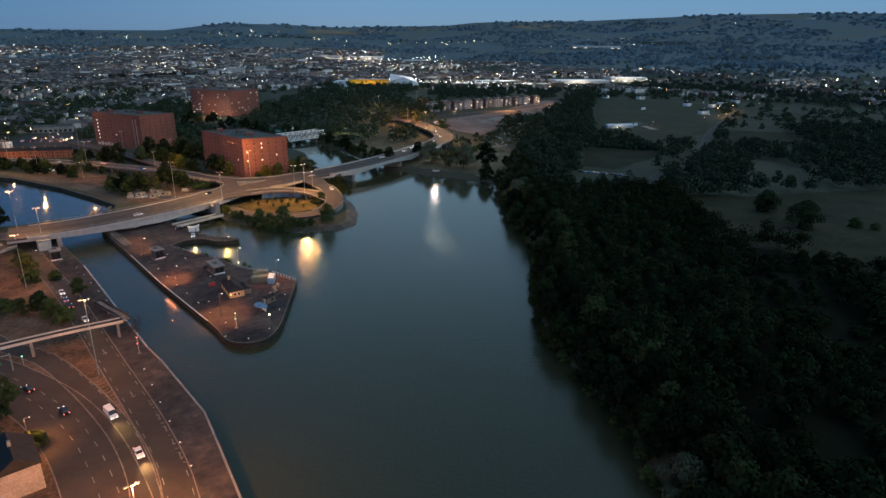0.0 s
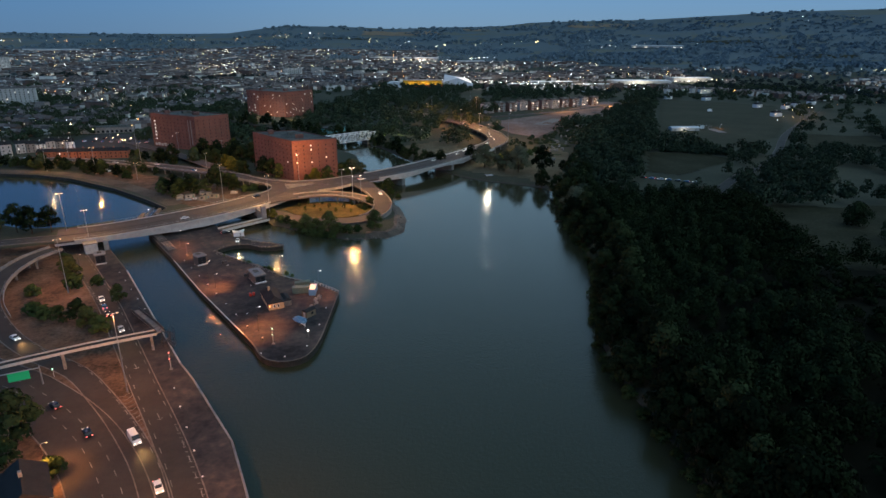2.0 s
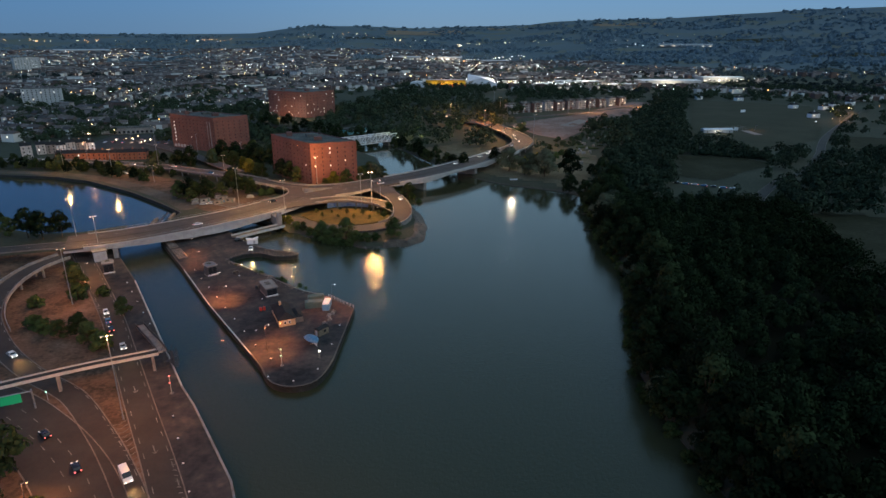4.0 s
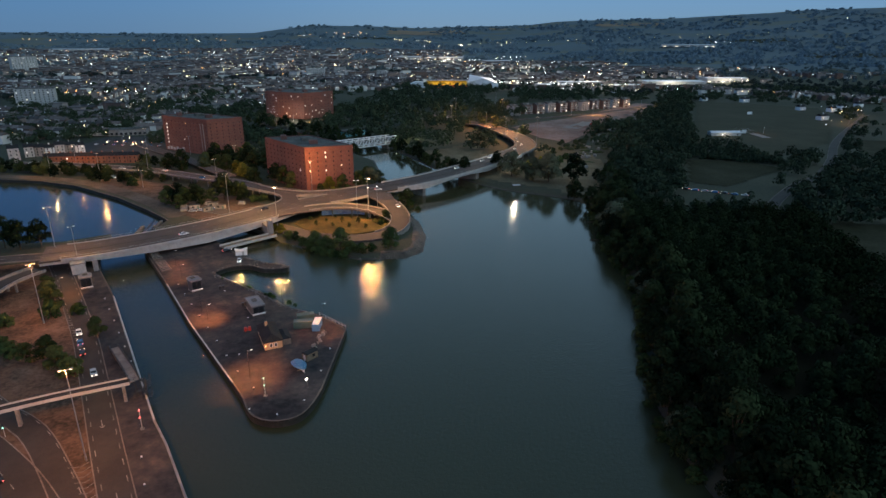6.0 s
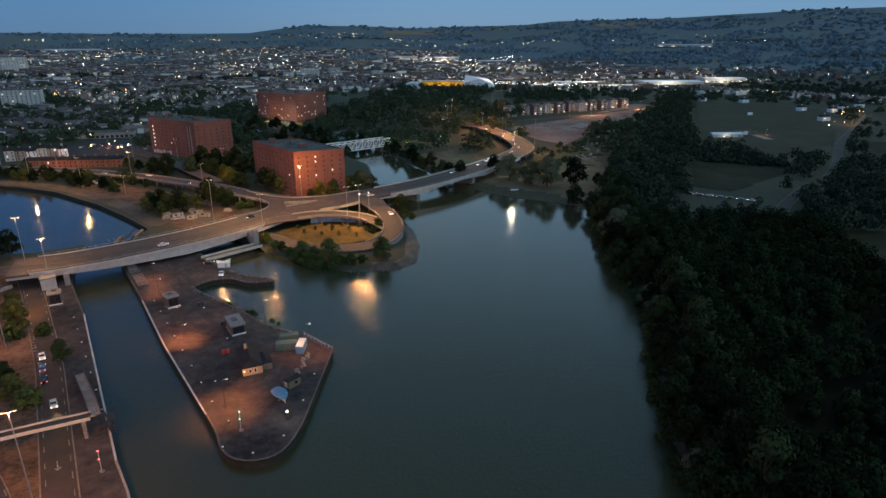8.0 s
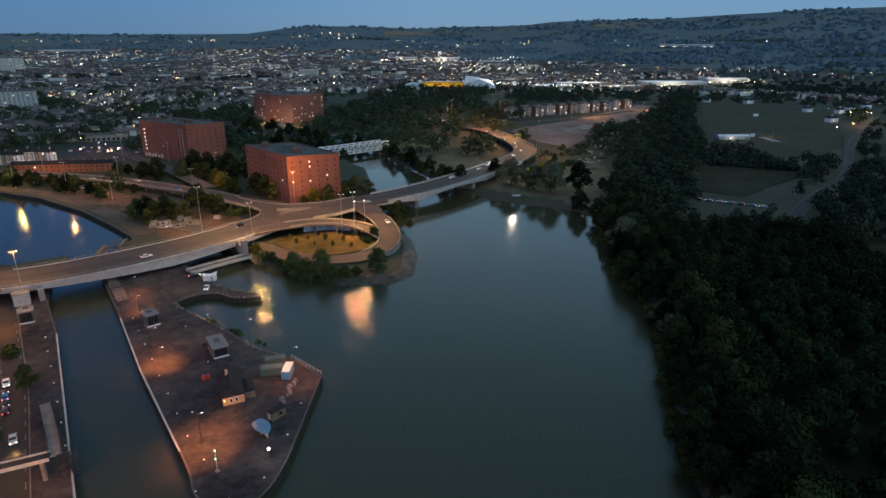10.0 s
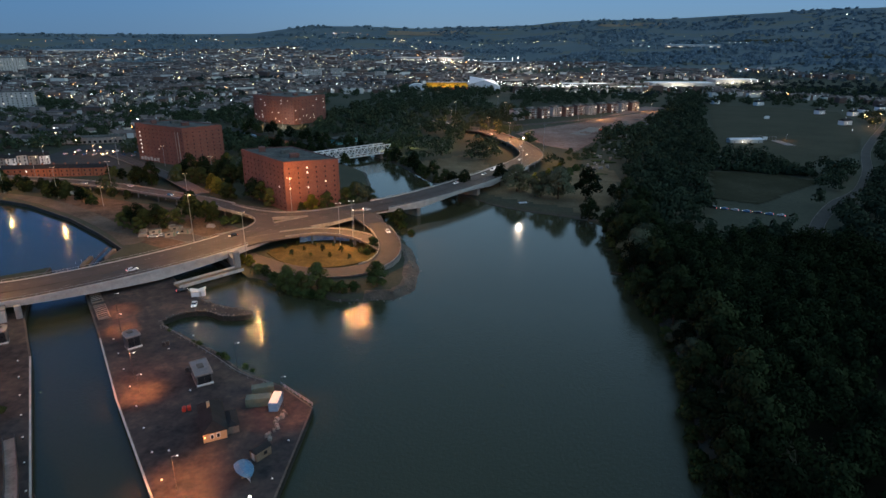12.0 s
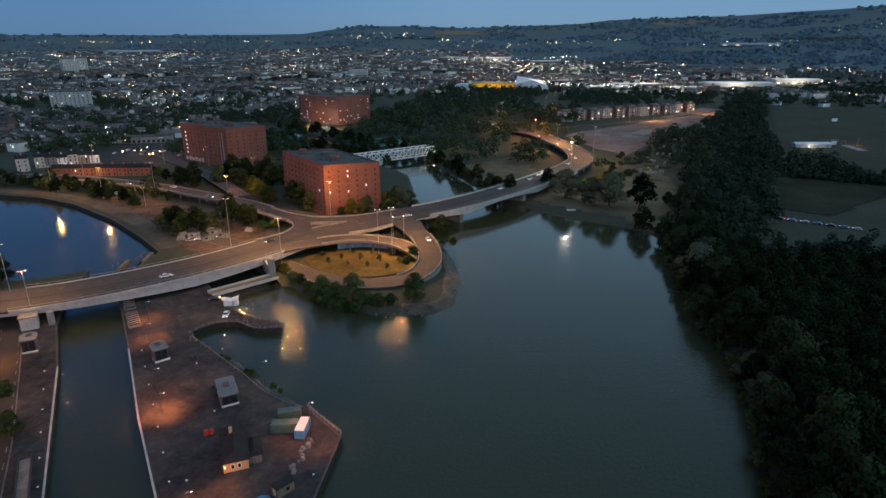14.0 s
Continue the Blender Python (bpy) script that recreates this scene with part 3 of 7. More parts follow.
def draped(name, poly, mat, label, category, up=0.25, cell=12.0):
    """A surface that follows the slope of the ground."""
    xs, ys = [p[0] for p in poly], [p[1] for p in poly]
    g = Geo()
    x = min(xs)
    while x < max(xs):
        y = min(ys)
        while y < max(ys):
            if inside(x + cell / 2, y + cell / 2, poly):
                g.add([(a, b, land(a, b) + up) for a, b in ((x, y), (x + cell, y), (x + cell, y + cell), (x, y + cell))], [(0, 1, 2, 3)])
            y += cell
        x += cell
    return structure(name, g, mat, label, category)


patch("quay_paving", LOCK_EAST[1:] + SPIT[:SPIT.index((-162, 328)) + 1] + [(-166, 345), (-178, 345), (-192, 335)], PAVING, "stained dark paving of the pointed quay", "paving", 0.09, False)
patch("pavement_west", LOCK_WEST[3:10] + [(-192, 283), (-205, 270), (-180, 245), (-150, 214), (-125, 185), (-100, 157), (-80, 133), (-62, 108), (-50, 100)], PAVING, "worn quayside pavement beside the lock", "pavement", 0.07, False)
patch("soil_bank", [(-215, 272), (-185, 248), (-160, 224), (-135, 196), (-112, 170), (-96, 150), (-110, 158), (-130, 175), (-150, 188), (-170, 193), (-188, 208), (-197, 230), (-203, 255)], DIRT, "brown soil and thin grass inside the slip road loop", "verge", 0.056, False)
patch("roadside_soil", [(-48, 95), (-64, 132), (-97, 171), (-161, 245), (-190, 274), (-215, 285), (-262, 262), (-262, 170), (-200, 120), (-120, 60), (-40, 40)], DIRT, "brown soil and kerbs between the riverside roads", "verge", 0.015, False)
patch("soil_roadside", [(-102, 112), (-118, 128), (-140, 140), (-165, 150), (-210, 160), (-210, 140), (-150, 110), (-110, 80), (-85, 90)], DIRT, "dark planted bank beside the riverside road", "verge", 0.03, False)
patch("soil_verge", [(-160, 196), (-133, 190), (-112, 168), (-90, 144), (-74, 125), (-62, 106), (-70, 100), (-88, 128), (-110, 148), (-146, 170), (-185, 178), (-190, 200)], DIRT, "brown verge between the carriageways", "verge", 0.042, False)
patch("promenade", [(-203, 357), (-225, 375), (-261, 399), (-310, 424), (-344, 433), (-420, 435), (-420, 443), (-344, 442), (-297, 430), (-254, 407), (-220, 384), (-197, 366)], PROMENADE, "brown-grey promenade along the harbour basin", "pavement", 0.08)
patch("waste_ground", [(-199, 364), (-222, 382), (-258, 408), (-300, 432), (-300, 446), (-240, 432), (-205, 420), (-176, 402), (-155, 388), (-160, 362), (-178, 356)], DIRT, "bare brown waste ground below the viaducts", "waste ground", 0.04)
patch("loop_lawn", [(-128, 357), (-116, 346), (-101, 340.8), (-87, 344.5), (-78, 353), (-75.5, 364), (-81, 378), (-97, 386), (-113, 381), (-124, 370)], GRASS, "dry golden grass inside the slip road loop", "lawn", 0.5)
patch("car_park", [(-410, 520), (-330, 520), (-300, 560), (-345, 640), (-430, 620)], ASPHALT, "asphalt yard behind the terraces", "car park", 0.05, False)


def bank(name, points, wide, label, mat):
    """A bare strip between the water and the land above it."""
    shore = spline(points, 4)
    left = sides(shore)
    g = Geo()
    rows = 6
    for q, s in zip(shore, left):
        for k in range(rows):
            e = wide * k / (rows - 1) * (1 + 0.25 * noise.noise((q[0] / 9, q[1] / 9, 2.0)))
            x, y = q[0] + s[0] * e, q[1] + s[1] * e
            g.v.append((x, y, land(x, y) + 0.12 + (0.35 * noise.noise((x / 3, y / 3, 5.0)) + 0.3 * noise.noise((x / 8, y / 8, 9.0))) * (k < rows - 1)))
    n = len(shore)
    g.f += [(i * rows + k, (i + 1) * rows + k, (i + 1) * rows + k + 1, i * rows + k + 1) for i in range(n - 1) for k in range(rows - 1)]
    return structure(name, g, mat, label, "river bank")


bank("river_mud", [(-69, 313), *LOOP_SHORE[5:12]], 8.5, "wet pale brown river mud below the loop road", MUD)
bank("river_bank_cut", LOOP_SHORE[11:], 5, "dark muddy bank of the river by the warehouse", DARKMUD)
bank("river_bank_island", LOOP_SHORE[:5], 4, "dark muddy bank below the bushes", DARKMUD)
bank("river_bank_park", CUT_SHORE, 4, "dark muddy bank below the riverside trees", DARKMUD)
bank("river_bank_wood", WOOD_SHORE, 2.5, "dark muddy bank below the wood", DARKMUD)
shore_rng = random.Random(77)
rocks = Geo()
for q in spline(LOOP_SHORE[3:11], 0.55):
    if shore_rng.random() < 0.8:
        x, y = q[0] + shore_rng.uniform(-7.5, 1.0) * (1 if q[1] > 322 else 0.4), q[1] + shore_rng.uniform(-1.2, 3.0)
        r = shore_rng.uniform(0.15, 0.55)
        if not inside(x, y, WATERLINE) or shore_gap(x, y) < 0.8:
            rocks.box(x, y, land(x, y) - 0.1, r * 2, r * 1.4, r * 1.3, shore_rng.uniform(0, 180), 0.6)
stuff("shore_stones", rocks, STONE, "pale rubble stones scattered on the muddy shore", "stones")
rubble = Geo()
for _ in range(420):
    k = shore_rng.randrange(len(SPIT) - 6)
    (x0, y0), (x1, y1), f = SPIT[k], SPIT[k + 1], shore_rng.random()
    r = shore_rng.uniform(0.12, 0.42)
    x, y = x0 + (x1 - x0) * f + shore_rng.gauss(0, 0.9), y0 + (y1 - y0) * f + shore_rng.gauss(0, 0.9)
    if not inside(x, y, WATERLINE):
        rubble.box(x, y, QUAY + 0.02, r * 2, r * 1.5, r * 1.1, shore_rng.uniform(0, 180), 0.6)
stuff("spit_rubble", rubble, STONE, "loose grey rubble along the edge of the curved spit", "stones")
draped("meadow", [(136, 318), (141, 352), (150, 388), (179, 405), (211, 398), (330, 430), (440, 420), (440, 262), (330, 250), (250, 242), (195, 246), (186, 266), (160, 285), (142, 300)], MEADOW, "pale rough meadow between dark woods", "meadow", 0.3, 4.0)
draped("woodland_floor", [(46, 385), (60, 300), (56, 240), (58, 150), (75, 40), (95, -70), (460, -70), (460, 300), (330, 292), (240, 298), (150, 284), (126, 310), (124, 335), (110, 380)], FLOORSHADE, "near-black floor sheet with the shade under the riverside wood in its colour", "woodland floor", 0.2, 5.0)
draped("playing_field", [(168, 668), (222, 615), (300, 700), (350, 800), (440, 1040), (360, 1100), (280, 1120)], LAWN, "grey-green playing field with a worn wicket", "field", 0.3, 5.0)
draped("paddock", [(118, 500), (140, 488), (208, 562), (190, 585), (140, 588)], MEADOW, "rough grass paddock between hedges", "field", 0.3, 4.0)
draped("paddock", [(292, 618), (376, 606), (412, 724), (344, 732)], MEADOW, "rough grass paddock beyond the lane", "field", 0.3, 5.0)
draped("building_site", [(-17, 762), (14, 690), (40, 662), (94, 799), (191, 1019), (205, 1060), (176, 1080), (61, 872), (-2, 795)], SITE, "cleared reddish building site with tracks", "building site", 0.35, 2.5)
draped("hardstanding", [(42, 770), (58, 764), (84, 818), (70, 832)], RUBBLE, "pale crushed stone hardstanding on the building site", "hardstanding", 0.45, 2.5)
draped("grass_bank", [(8, 546), (33, 570), (56, 610), (66, 560), (53, 500), (49, 450), (38, 440), (24, 455)], BANKGRASS, "rough pale grass bank behind the riverside trees, lamplight in its colour", "grass bank", 0.2, 4.0)
draped("river_park", [(-60, 520), (-20, 480), (30, 458), (45, 470), (30, 520), (0, 540), (-30, 560), (-50, 640), (-95, 590)], BANKGRASS, "grassy riverside bank under the road", "grass bank", 0.15, 5.0)
for i, (az, d0, w, h) in enumerate(((-9, 4300, 520, 260), (-2.2, 4450, 200, 90), (8.6, 4380, 420, 130), (-14, 3900, 300, 120), (18, 3500, 380, 160), (25, 2900, 320, 140))):
    cx, cy = d0 * math.sin(radians(az)), d0 * math.cos(radians(az))
    c, s = math.cos(radians(-az)), math.sin(radians(-az))
    draped("stubble_field", [(cx + a * w / 2 * c - b * h / 2 * s, cy + a * w / 2 * s + b * h / 2 * c) for a, b in ((-1, -1), (1, -0.8), (0.9, 1), (-1, 0.9))], GOLD if i < 3 else MEADOW, "pale stubble field on the far hillside", "field", 2.5, 30.0)


# ---------------------------------------------------------------- roads
DASH = Geo().box(0, 0, 0, 2.6, 0.2, 0.02).mesh("lane_dash")
DASH.materials.append(PAINT)


def lane(parent, line, offset, gap=4.5, top=0.01):
    """White lane dashes, each a piece of its own."""
    left, run, at = sides(line), 0.0, 2.0
    for i in range(len(line) - 1):
        p, q = line[i], line[i + 1]
        d = math.dist(p, q)
        while at < run + d:
            f = (at - run) / max(d, 1e-6)
            m = [a + (b - a) * f for a, b in zip(p, q)]
            s = left[i]
            ob = part("lane_dash", DASH, PAINT, parent, local=True)
            ob.matrix_parent_inverse = parent.matrix_basis.inverted()
            ob.matrix_basis = pose(m[0] + s[0] * offset, m[1] + s[1] * offset, m[2] + top, 0, 0, math.degrees(math.atan2(q[1] - p[1], q[0] - p[0])))
            at += 2.6 + gap
        run += d


def road(name, points, width, label, mat=ASPHALT, dash=(0.0,), solid=(), thick=0.4, kerb=True):
    line = spline(points, 5)
    ob = structure(name, ribbon(line, -width / 2, width / 2, 0, thick), mat, label, "road")
    for off in dash:
        lane(ob, line, off)
    for off in solid:
        part("edge_line", dashes(line, off, 1, 0, 0.18), PAINT, ob, "worn white edge line")
    if kerb:
        for e in (-1, 1):
            part("kerb", ribbon(line, e * width / 2 - 0.15, e * width / 2 + 0.15, 0.12, 0.5), STONE, ob)
    return line


G = QUAY + 0.1
road("road_riverside", [(-320, 186, G), (-200, 176, G), (-150, 163, G), (-128, 153.5, G), (-109, 142, G), (-93, 128.5, G), (-79, 113, G), (-67, 97, G), (-54, 75, G)], 16.5, "wide three-lane riverside road lit by orange lamps", dash=(-1.4, 2.4))
road("road_quay", [(-216, 286, G + 0.006), (-192, 262, G + 0.006), (-165, 234, G + 0.006), (-148, 216, G + 0.006), (-134, 200, G + 0.006), (-118, 181.5, G + 0.006), (-102, 163, G + 0.006), (-87.5, 146.5, G + 0.006), (-75, 131.5, G + 0.006), (-62, 114, G + 0.006), (-50, 92, G + 0.006), (-38, 60, G + 0.006)], 7.4, "two-lane quayside road with white markings", dash=(-2.6, 2.8))
slip = road("road_slip", [(-203, 262, 9.4), (-206, 250, 9.1), (-205, 236, 8.4), (-200, 222, 7.4), (-191, 209, 6.2), (-179, 198, 5.2), (-164, 187, 4.3), (-146, 177, G + 0.012), (-128, 169, G + 0.012), (-110, 155.5, G + 0.012), (-95, 142.5, G + 0.012), (-81, 128.5, G + 0.012), (-68.5, 112, G + 0.012), (-57, 90, G + 0.012)], 6.5, "curving slip road coming down from the bridge", dash=(2.7,))
road("road_harbour", [(-205, 277, 10), (-222, 272, 9.6), (-250, 262, 8.5), (-300, 245, 6.5), (-400, 225, G)], 9, "road leaving the bridge towards the harbour", dash=(0,))
upper = [(-470, 462, 5.5), (-416, 468, 6.5), (-355, 470, 7.4), (-282, 458, 8.2), (-239, 443, 8.8), (-199, 428, 9.3), (-172, 414, 9.7), (-145, 406, 10)]
upper_line = road("road_viaduct", upper, 10, "raised approach road lit orange by street lamps", DECK, dash=(0,), thick=1.0)
road("road_warehouse", [(-380, 590, 5), (-330, 552, 5.2), (-305, 532, 5.8), (-276, 508, 6.8), (-238, 473, 8.0), (-208, 444, 8.9)], 9, "road past the red warehouses", DECK, dash=(0,), thick=0.8)
loop_line = road("road_loop", [(-90, 403, 10), (-83, 393, 9.8), (-76, 382, 9.0), (-69.8, 368, 7.8), (-68.2, 356, 6.6), (-71.5, 345.5, 5.6), (-80, 338, 5.0), (-92, 335, 4.8), (-105, 335.5, 4.6), (-117, 340, 4.4), (-132, 348, 4.3), (-147, 357, 4.2), (-170, 370, G + 0.004), (-190, 378, G + 0.004)], 10.5, "looping slip road round a grassed island", DECK, dash=(), solid=(4.6,), thick=0.9)
ramp_line = road("road_ramp", [(-136, 357, 10), (-124, 367.5, 9.95), (-112, 375.8, 9.8), (-100, 378.3, 9.4), (-88, 375.8, 8.8), (-78, 371, 8.0), (-71, 364, 7.3)], 9.0, "elevated ramp leaving the bridge over the loop", DECK, dash=(), thick=0.9)
bend_line = road("road_bend", [(-14, 552, 11), (-4, 580, 11), (-1, 608, 10.6), (-8, 650, 9.8), (-27, 704, 8.8), (-50, 755, 7.6), (-74, 778, 6.6), (-90, 815, 5.6), (-130, 860, 5), (-190, 880, 4.6)], 19, "bright curving dual carriageway after the river bridge", DECK, dash=(-4, 4), solid=(0,), thick=1.0)
road("road_distant", [(128, 382, 5.4), (145, 418, 4.9), (160, 450, 4.6), (190, 497, 4.6), (222, 535, 4.6), (262, 605, 4.6), (317, 717, 4.6), (415, 880, 4.6), (482, 991, 4.6), (560, 1120, 5)], 7, "grey lane beside the playing field", dash=())
road("road_site", [(-30, 820, 4.6), (60, 890, 4.8), (150, 985, 4.8), (215, 1075, 5)], 7, "lamp-lit road in front of the new flats", dash=())


def deck_with_gap(outer, hole, z0, z1):
    """A slab on a free plan with an opening through it."""
    from mathutils import geometry

    n, k = len(outer), len(hole)
    edges = [(i, (i + 1) % n) for i in range(n)] + [(n + i, n + (i + 1) % k) for i in range(k)]
    v, _, f, *_ = geometry.delaunay_2d_cdt([Vector(p) for p in outer + hole], edges, [], 0, 0.001)
    g = Geo()
    keep = []
    for tri in f:
        c = sum((v[i] for i in tri), Vector((0, 0))) / len(tri)
        if inside(c.x, c.y, outer) and not inside(c.x, c.y, hole):
            keep.append(tuple(tri))
    m = len(v)
    g.add([(p.x, p.y, z1) for p in v] + [(p.x, p.y, z0) for p in v], keep + [tuple(i + m for i in reversed(t)) for t in keep])
    for ring in (outer, hole):
        for a, b in zip(ring, ring[1:] + ring[:1]):
            g.add([(*a, z0), (*b, z0), (*b, z1), (*a, z1)], [(0, 1, 2, 3)])
    return g


JUNCTION_NEAR = [(-178.8, 409.4), (-165, 402.6), (-153.3, 396), (-148, 390), (-146, 384), (-146.5, 375.5), (-150, 369), (-154.5, 363)]
JUNCTION_FAR = [(-104, 428.5), (-114, 418.8), (-121, 413), (-128, 409.6), (-137, 406.4), (-146, 405.8), (-160, 410), (-174.5, 417.5)]
JUNCTION_GAP = [(-140.3, 394.4), (-135.8, 386), (-122.6, 400.5)]
structure("road_junction", deck_with_gap(JUNCTION_NEAR + [(-134, 350), (-126, 362.5), (-117, 377), (-115.3, 383), (-106, 391), (-97.4, 402.5), (-89, 392), (-79.5, 397.5), (-84, 409)] + JUNCTION_FAR, JUNCTION_GAP, 9.2, 10.03), DECK, "wide junction deck where the roads join", "road")
for nm, edge in (("near", JUNCTION_NEAR), ("far", JUNCTION_FAR), ("gap", JUNCTION_GAP + JUNCTION_GAP[:1]), ("ramp", [(-114.6, 382.4), (-105.4, 390.2), (-97.4, 401.5)])):
    structure("parapet_" + nm, ribbon([(q[0], q[1], 10.0) for q in (spline(edge, 3) if nm in ("near", "far") else edge)], -0.15, 0.15, 0.8, 1.7), CONCRETE, "low concrete parapet along the junction deck", "parapet")
for off, pts in ((0, [(-160, 334), (-146, 357), (-132, 376), (-118, 394), (-100, 415)]), (5.2, [(-160, 334), (-146, 357), (-132, 376), (-118, 394), (-100, 415)]), (0, [(-178, 413.5), (-160, 405), (-146, 400), (-130, 403.5), (-114, 411)])):
    pts = spline([(x, y, 10.05) for x, y in pts], 3)
    structure("road_marking", dashes(pts, off, 3, 5, 0.16), PAINT, "worn white lane dashes on the junction deck", "road marking")


def chevrons(cx, cy, turn, n, label):
    g = Geo()
    for i in range(n):
        a = radians(turn)
        x, y = cx + math.cos(a) * i * 2.2, cy + math.sin(a) * i * 2.2
        w = 0.8 + 0.2 * i
        for e in (-1, 1):
            t = radians(turn + e * 60)
            g.box(x + math.cos(t) * w / 2, y + math.sin(t) * w / 2, G + 0.025, w, 0.14, 0.02, turn + e * 60)
    structure("road_marking", g, PAINT, label, "road marking")


chevrons(-88.5, 141, 135, 12, "white chevrons where two lanes divide")


def arrow(x, y, turn):
    g = Geo()
    g.box(x, y, G + 0.02, 3.6, 0.25, 0.02, turn)
    for e in (-1, 1):
        a = radians(turn)
        g.box(x + math.cos(a) * 1.5 - e * math.sin(a) * 0.35, y + math.sin(a) * 1.5 + e * math.cos(a) * 0.35, G + 0.02, 1.1, 0.22, 0.02, turn - e * 35)
    structure("road_marking", g, PAINT, "white lane arrow on the quayside road", "road marking")


arrow(-90.5, 150, -48)
arrow(-112, 174.5, -48)
comb = Geo()
for i in range(16):
    f = i / 15
    comb.box(-84 + 21 * f, 147 - 26 * f, G + 0.01, 0.9, 0.2, 0.02, 12)
structure("road_marking", comb, PAINT, "comb of short white bars beside the lane", "road marking")
teeth = Geo()
for i in range(26):
    f = i / 25
    teeth.box(-186 + 44 * f, 250 - 43 * f, G + 0.01, 1.3, 0.25, 0.02, 20)
structure("road_marking", teeth, PAINT, "ladder of white bars along the bus lane", "road marking")


# ---------------------------------------------------------------- bridges
def columns(parent, line, offsets, every, r, name="column", skip=None):
    run, left = 0.0, sides(line)
    for i in range(1, len(line)):
        run += math.dist(line[i], line[i - 1])
        if run > every:
            run = 0.0
            for e in offsets:
                x, y = line[i][0] + left[i][0] * e, line[i][1] + left[i][1] * e
                if inside(x, y, WATERLINE) or line[i][2] < 6.2:
                    continue
                g = Geo().tube((x, y, QUAY - 0.2), (x, y, line[i][2] - 0.7), r, r, 10)
                g.box(x, y, line[i][2] - 1.1, r * 3.4, r * 3.4, 0.45, math.degrees(math.atan2(left[i][1], left[i][0])))
                part(name, g, CONCRETE, parent)


def rails(parent, line, width, high=1.1, mat=CONCRETE, solid=True):
    for e in (-1, 1):
        if solid:
            part("parapet", ribbon(line, e * width / 2 - 0.12, e * width / 2 + 0.12, high, high + 0.5), mat, parent)
        part("handrail", ribbon(line, e * width / 2 - 0.08, e * width / 2 + 0.08, high + 0.25, 0.1), STEEL, parent)


swing = thing("swing_bridge", "long grey steel swing road bridge over the lock", "bridge", (-178, 310, QUAY))
line = spline([(-214, 277, 10), (-196, 289, 10.05), (-176, 309, 10.1), (-158, 332, 10.1), (-144, 356, 10.05), (-134, 378, 10)], 4)
n = len(line)
part("deck", ribbon(line, -11.5, 11.5, 0.05, 0.7), DECK, swing, "worn grey asphalt deck")
kept = [q for q in line if q[1] < 358 and q[1] > 281]
depth = [1.4 + 2.6 * max(0.0, 1 - abs(i / (n - 1) - 0.52) / 0.45) for i in range(n)]
for e in (-1, 1):
    part("girder", ribbon(line, e * 10.2 - 0.5, e * 10.2 + 0.5, -0.65, depth), PALE, swing, "pale haunched steel girder")
    part("edge_beam", ribbon(kept, e * 11.3 - 0.25, e * 11.3 + 0.25, 0.35, 1.0), PALE, swing)
    part("handrail", ribbon(kept, e * 11.3 - 0.06, e * 11.3 + 0.06, 1.35, 0.09), STEEL, swing)
    for i in range(n):
        if not 281 < line[i][1] < 358:
            continue
        s = sides(line)[i]
        x, y, z = line[i][0] + s[0] * e * 11.3, line[i][1] + s[1] * e * 11.3, line[i][2]
        part("rail_post", Geo().box(x, y, z + 0.3, 0.12, 0.12, 1.0), STEEL, swing)
part("cross_girder", ribbon(line, -9.5, 9.5, -0.7, 0.9), DARKSTEEL, swing)
for off in (-5.5, 5.5):
    lane(swing, line, off, 4, 0.06)
part("centre_strip", ribbon(line, -0.5, 0.5, 0.2, 0.2), DECK, swing)
piv = Geo().tube((-173, 313, QUAY - 1), (-173, 313, 8.2), 6.5, 5.5, 20)
part("pivot_pier", piv, CONCRETE, swing, "round concrete pivot pier")
abut = thing("bridge_abutment", "pale concrete abutment block under the bridge end", "abutment", (-193, 271, QUAY))
part("block", Geo().box(-194.2, 273, QUAY, 5.4, 5, 4.6, 42), PALE, abut, bevel=0.1)
part("cap", Geo().box(-194.2, 273, QUAY + 4.6, 5.9, 5.5, 0.45, 42), CONCRETE, abut)
part("stair_box", Geo().box(-189, 277, QUAY, 2.0, 2.4, 5.0, 42), STEEL, abut)
abut2 = thing("bridge_abutment", "brown concrete abutment tower beside the loop road", "abutment", (-136, 340, QUAY))
part("block", Geo().box(-137, 341, QUAY, 3.2, 14, 5.0, 40), CONCRETE, abut2, bevel=0.1)
part("tower", Geo().box(-132.5, 335.5, QUAY, 2.6, 2.6, 8.2, 40), CONCRETE, abut2, bevel=0.08)

river_bridge = thing("river_bridge", "low concrete road bridge over the tidal river", "bridge", (-58, 470, 0))
line = spline([(-118, 404, 10), (-98, 420, 10.3), (-74, 444, 10.8), (-52, 476, 11.1), (-31, 514, 11.2), (-13, 553, 11.05)], 4)
n = len(line)
part("deck", ribbon(line, -10.5, 10.5, 0.05, 0.8), DECK, river_bridge, "grey asphalt deck")
kept = [q for q in line if q[1] > 428]
haunch = [1.0 + 2.0 * max(max(0.0, 1 - abs(i / (n - 1) - c) / 0.17) ** 1.6 for c in (0.33, 0.7)) for i in range(n)]
for e in (-1, 1):
    part("girder", ribbon(line, e * 9.2 - 0.6, e * 9.2 + 0.6, -0.7, haunch), PALE, river_bridge, "pale haunched concrete girder")
    part("parapet", ribbon(kept, e * 10.4 - 0.2, e * 10.4 + 0.2, 0.75, 1.5), PALE, river_bridge)
    part("handrail", ribbon(kept, e * 10.4 - 0.06, e * 10.4 + 0.06, 1.35, 0.09), STEEL, river_bridge)
    lane(river_bridge, line, e * 5.2, 4, 0.06)
part("soffit", ribbon(line, -8.6, 8.6, -0.75, 0.5), CONCRETE, river_bridge)
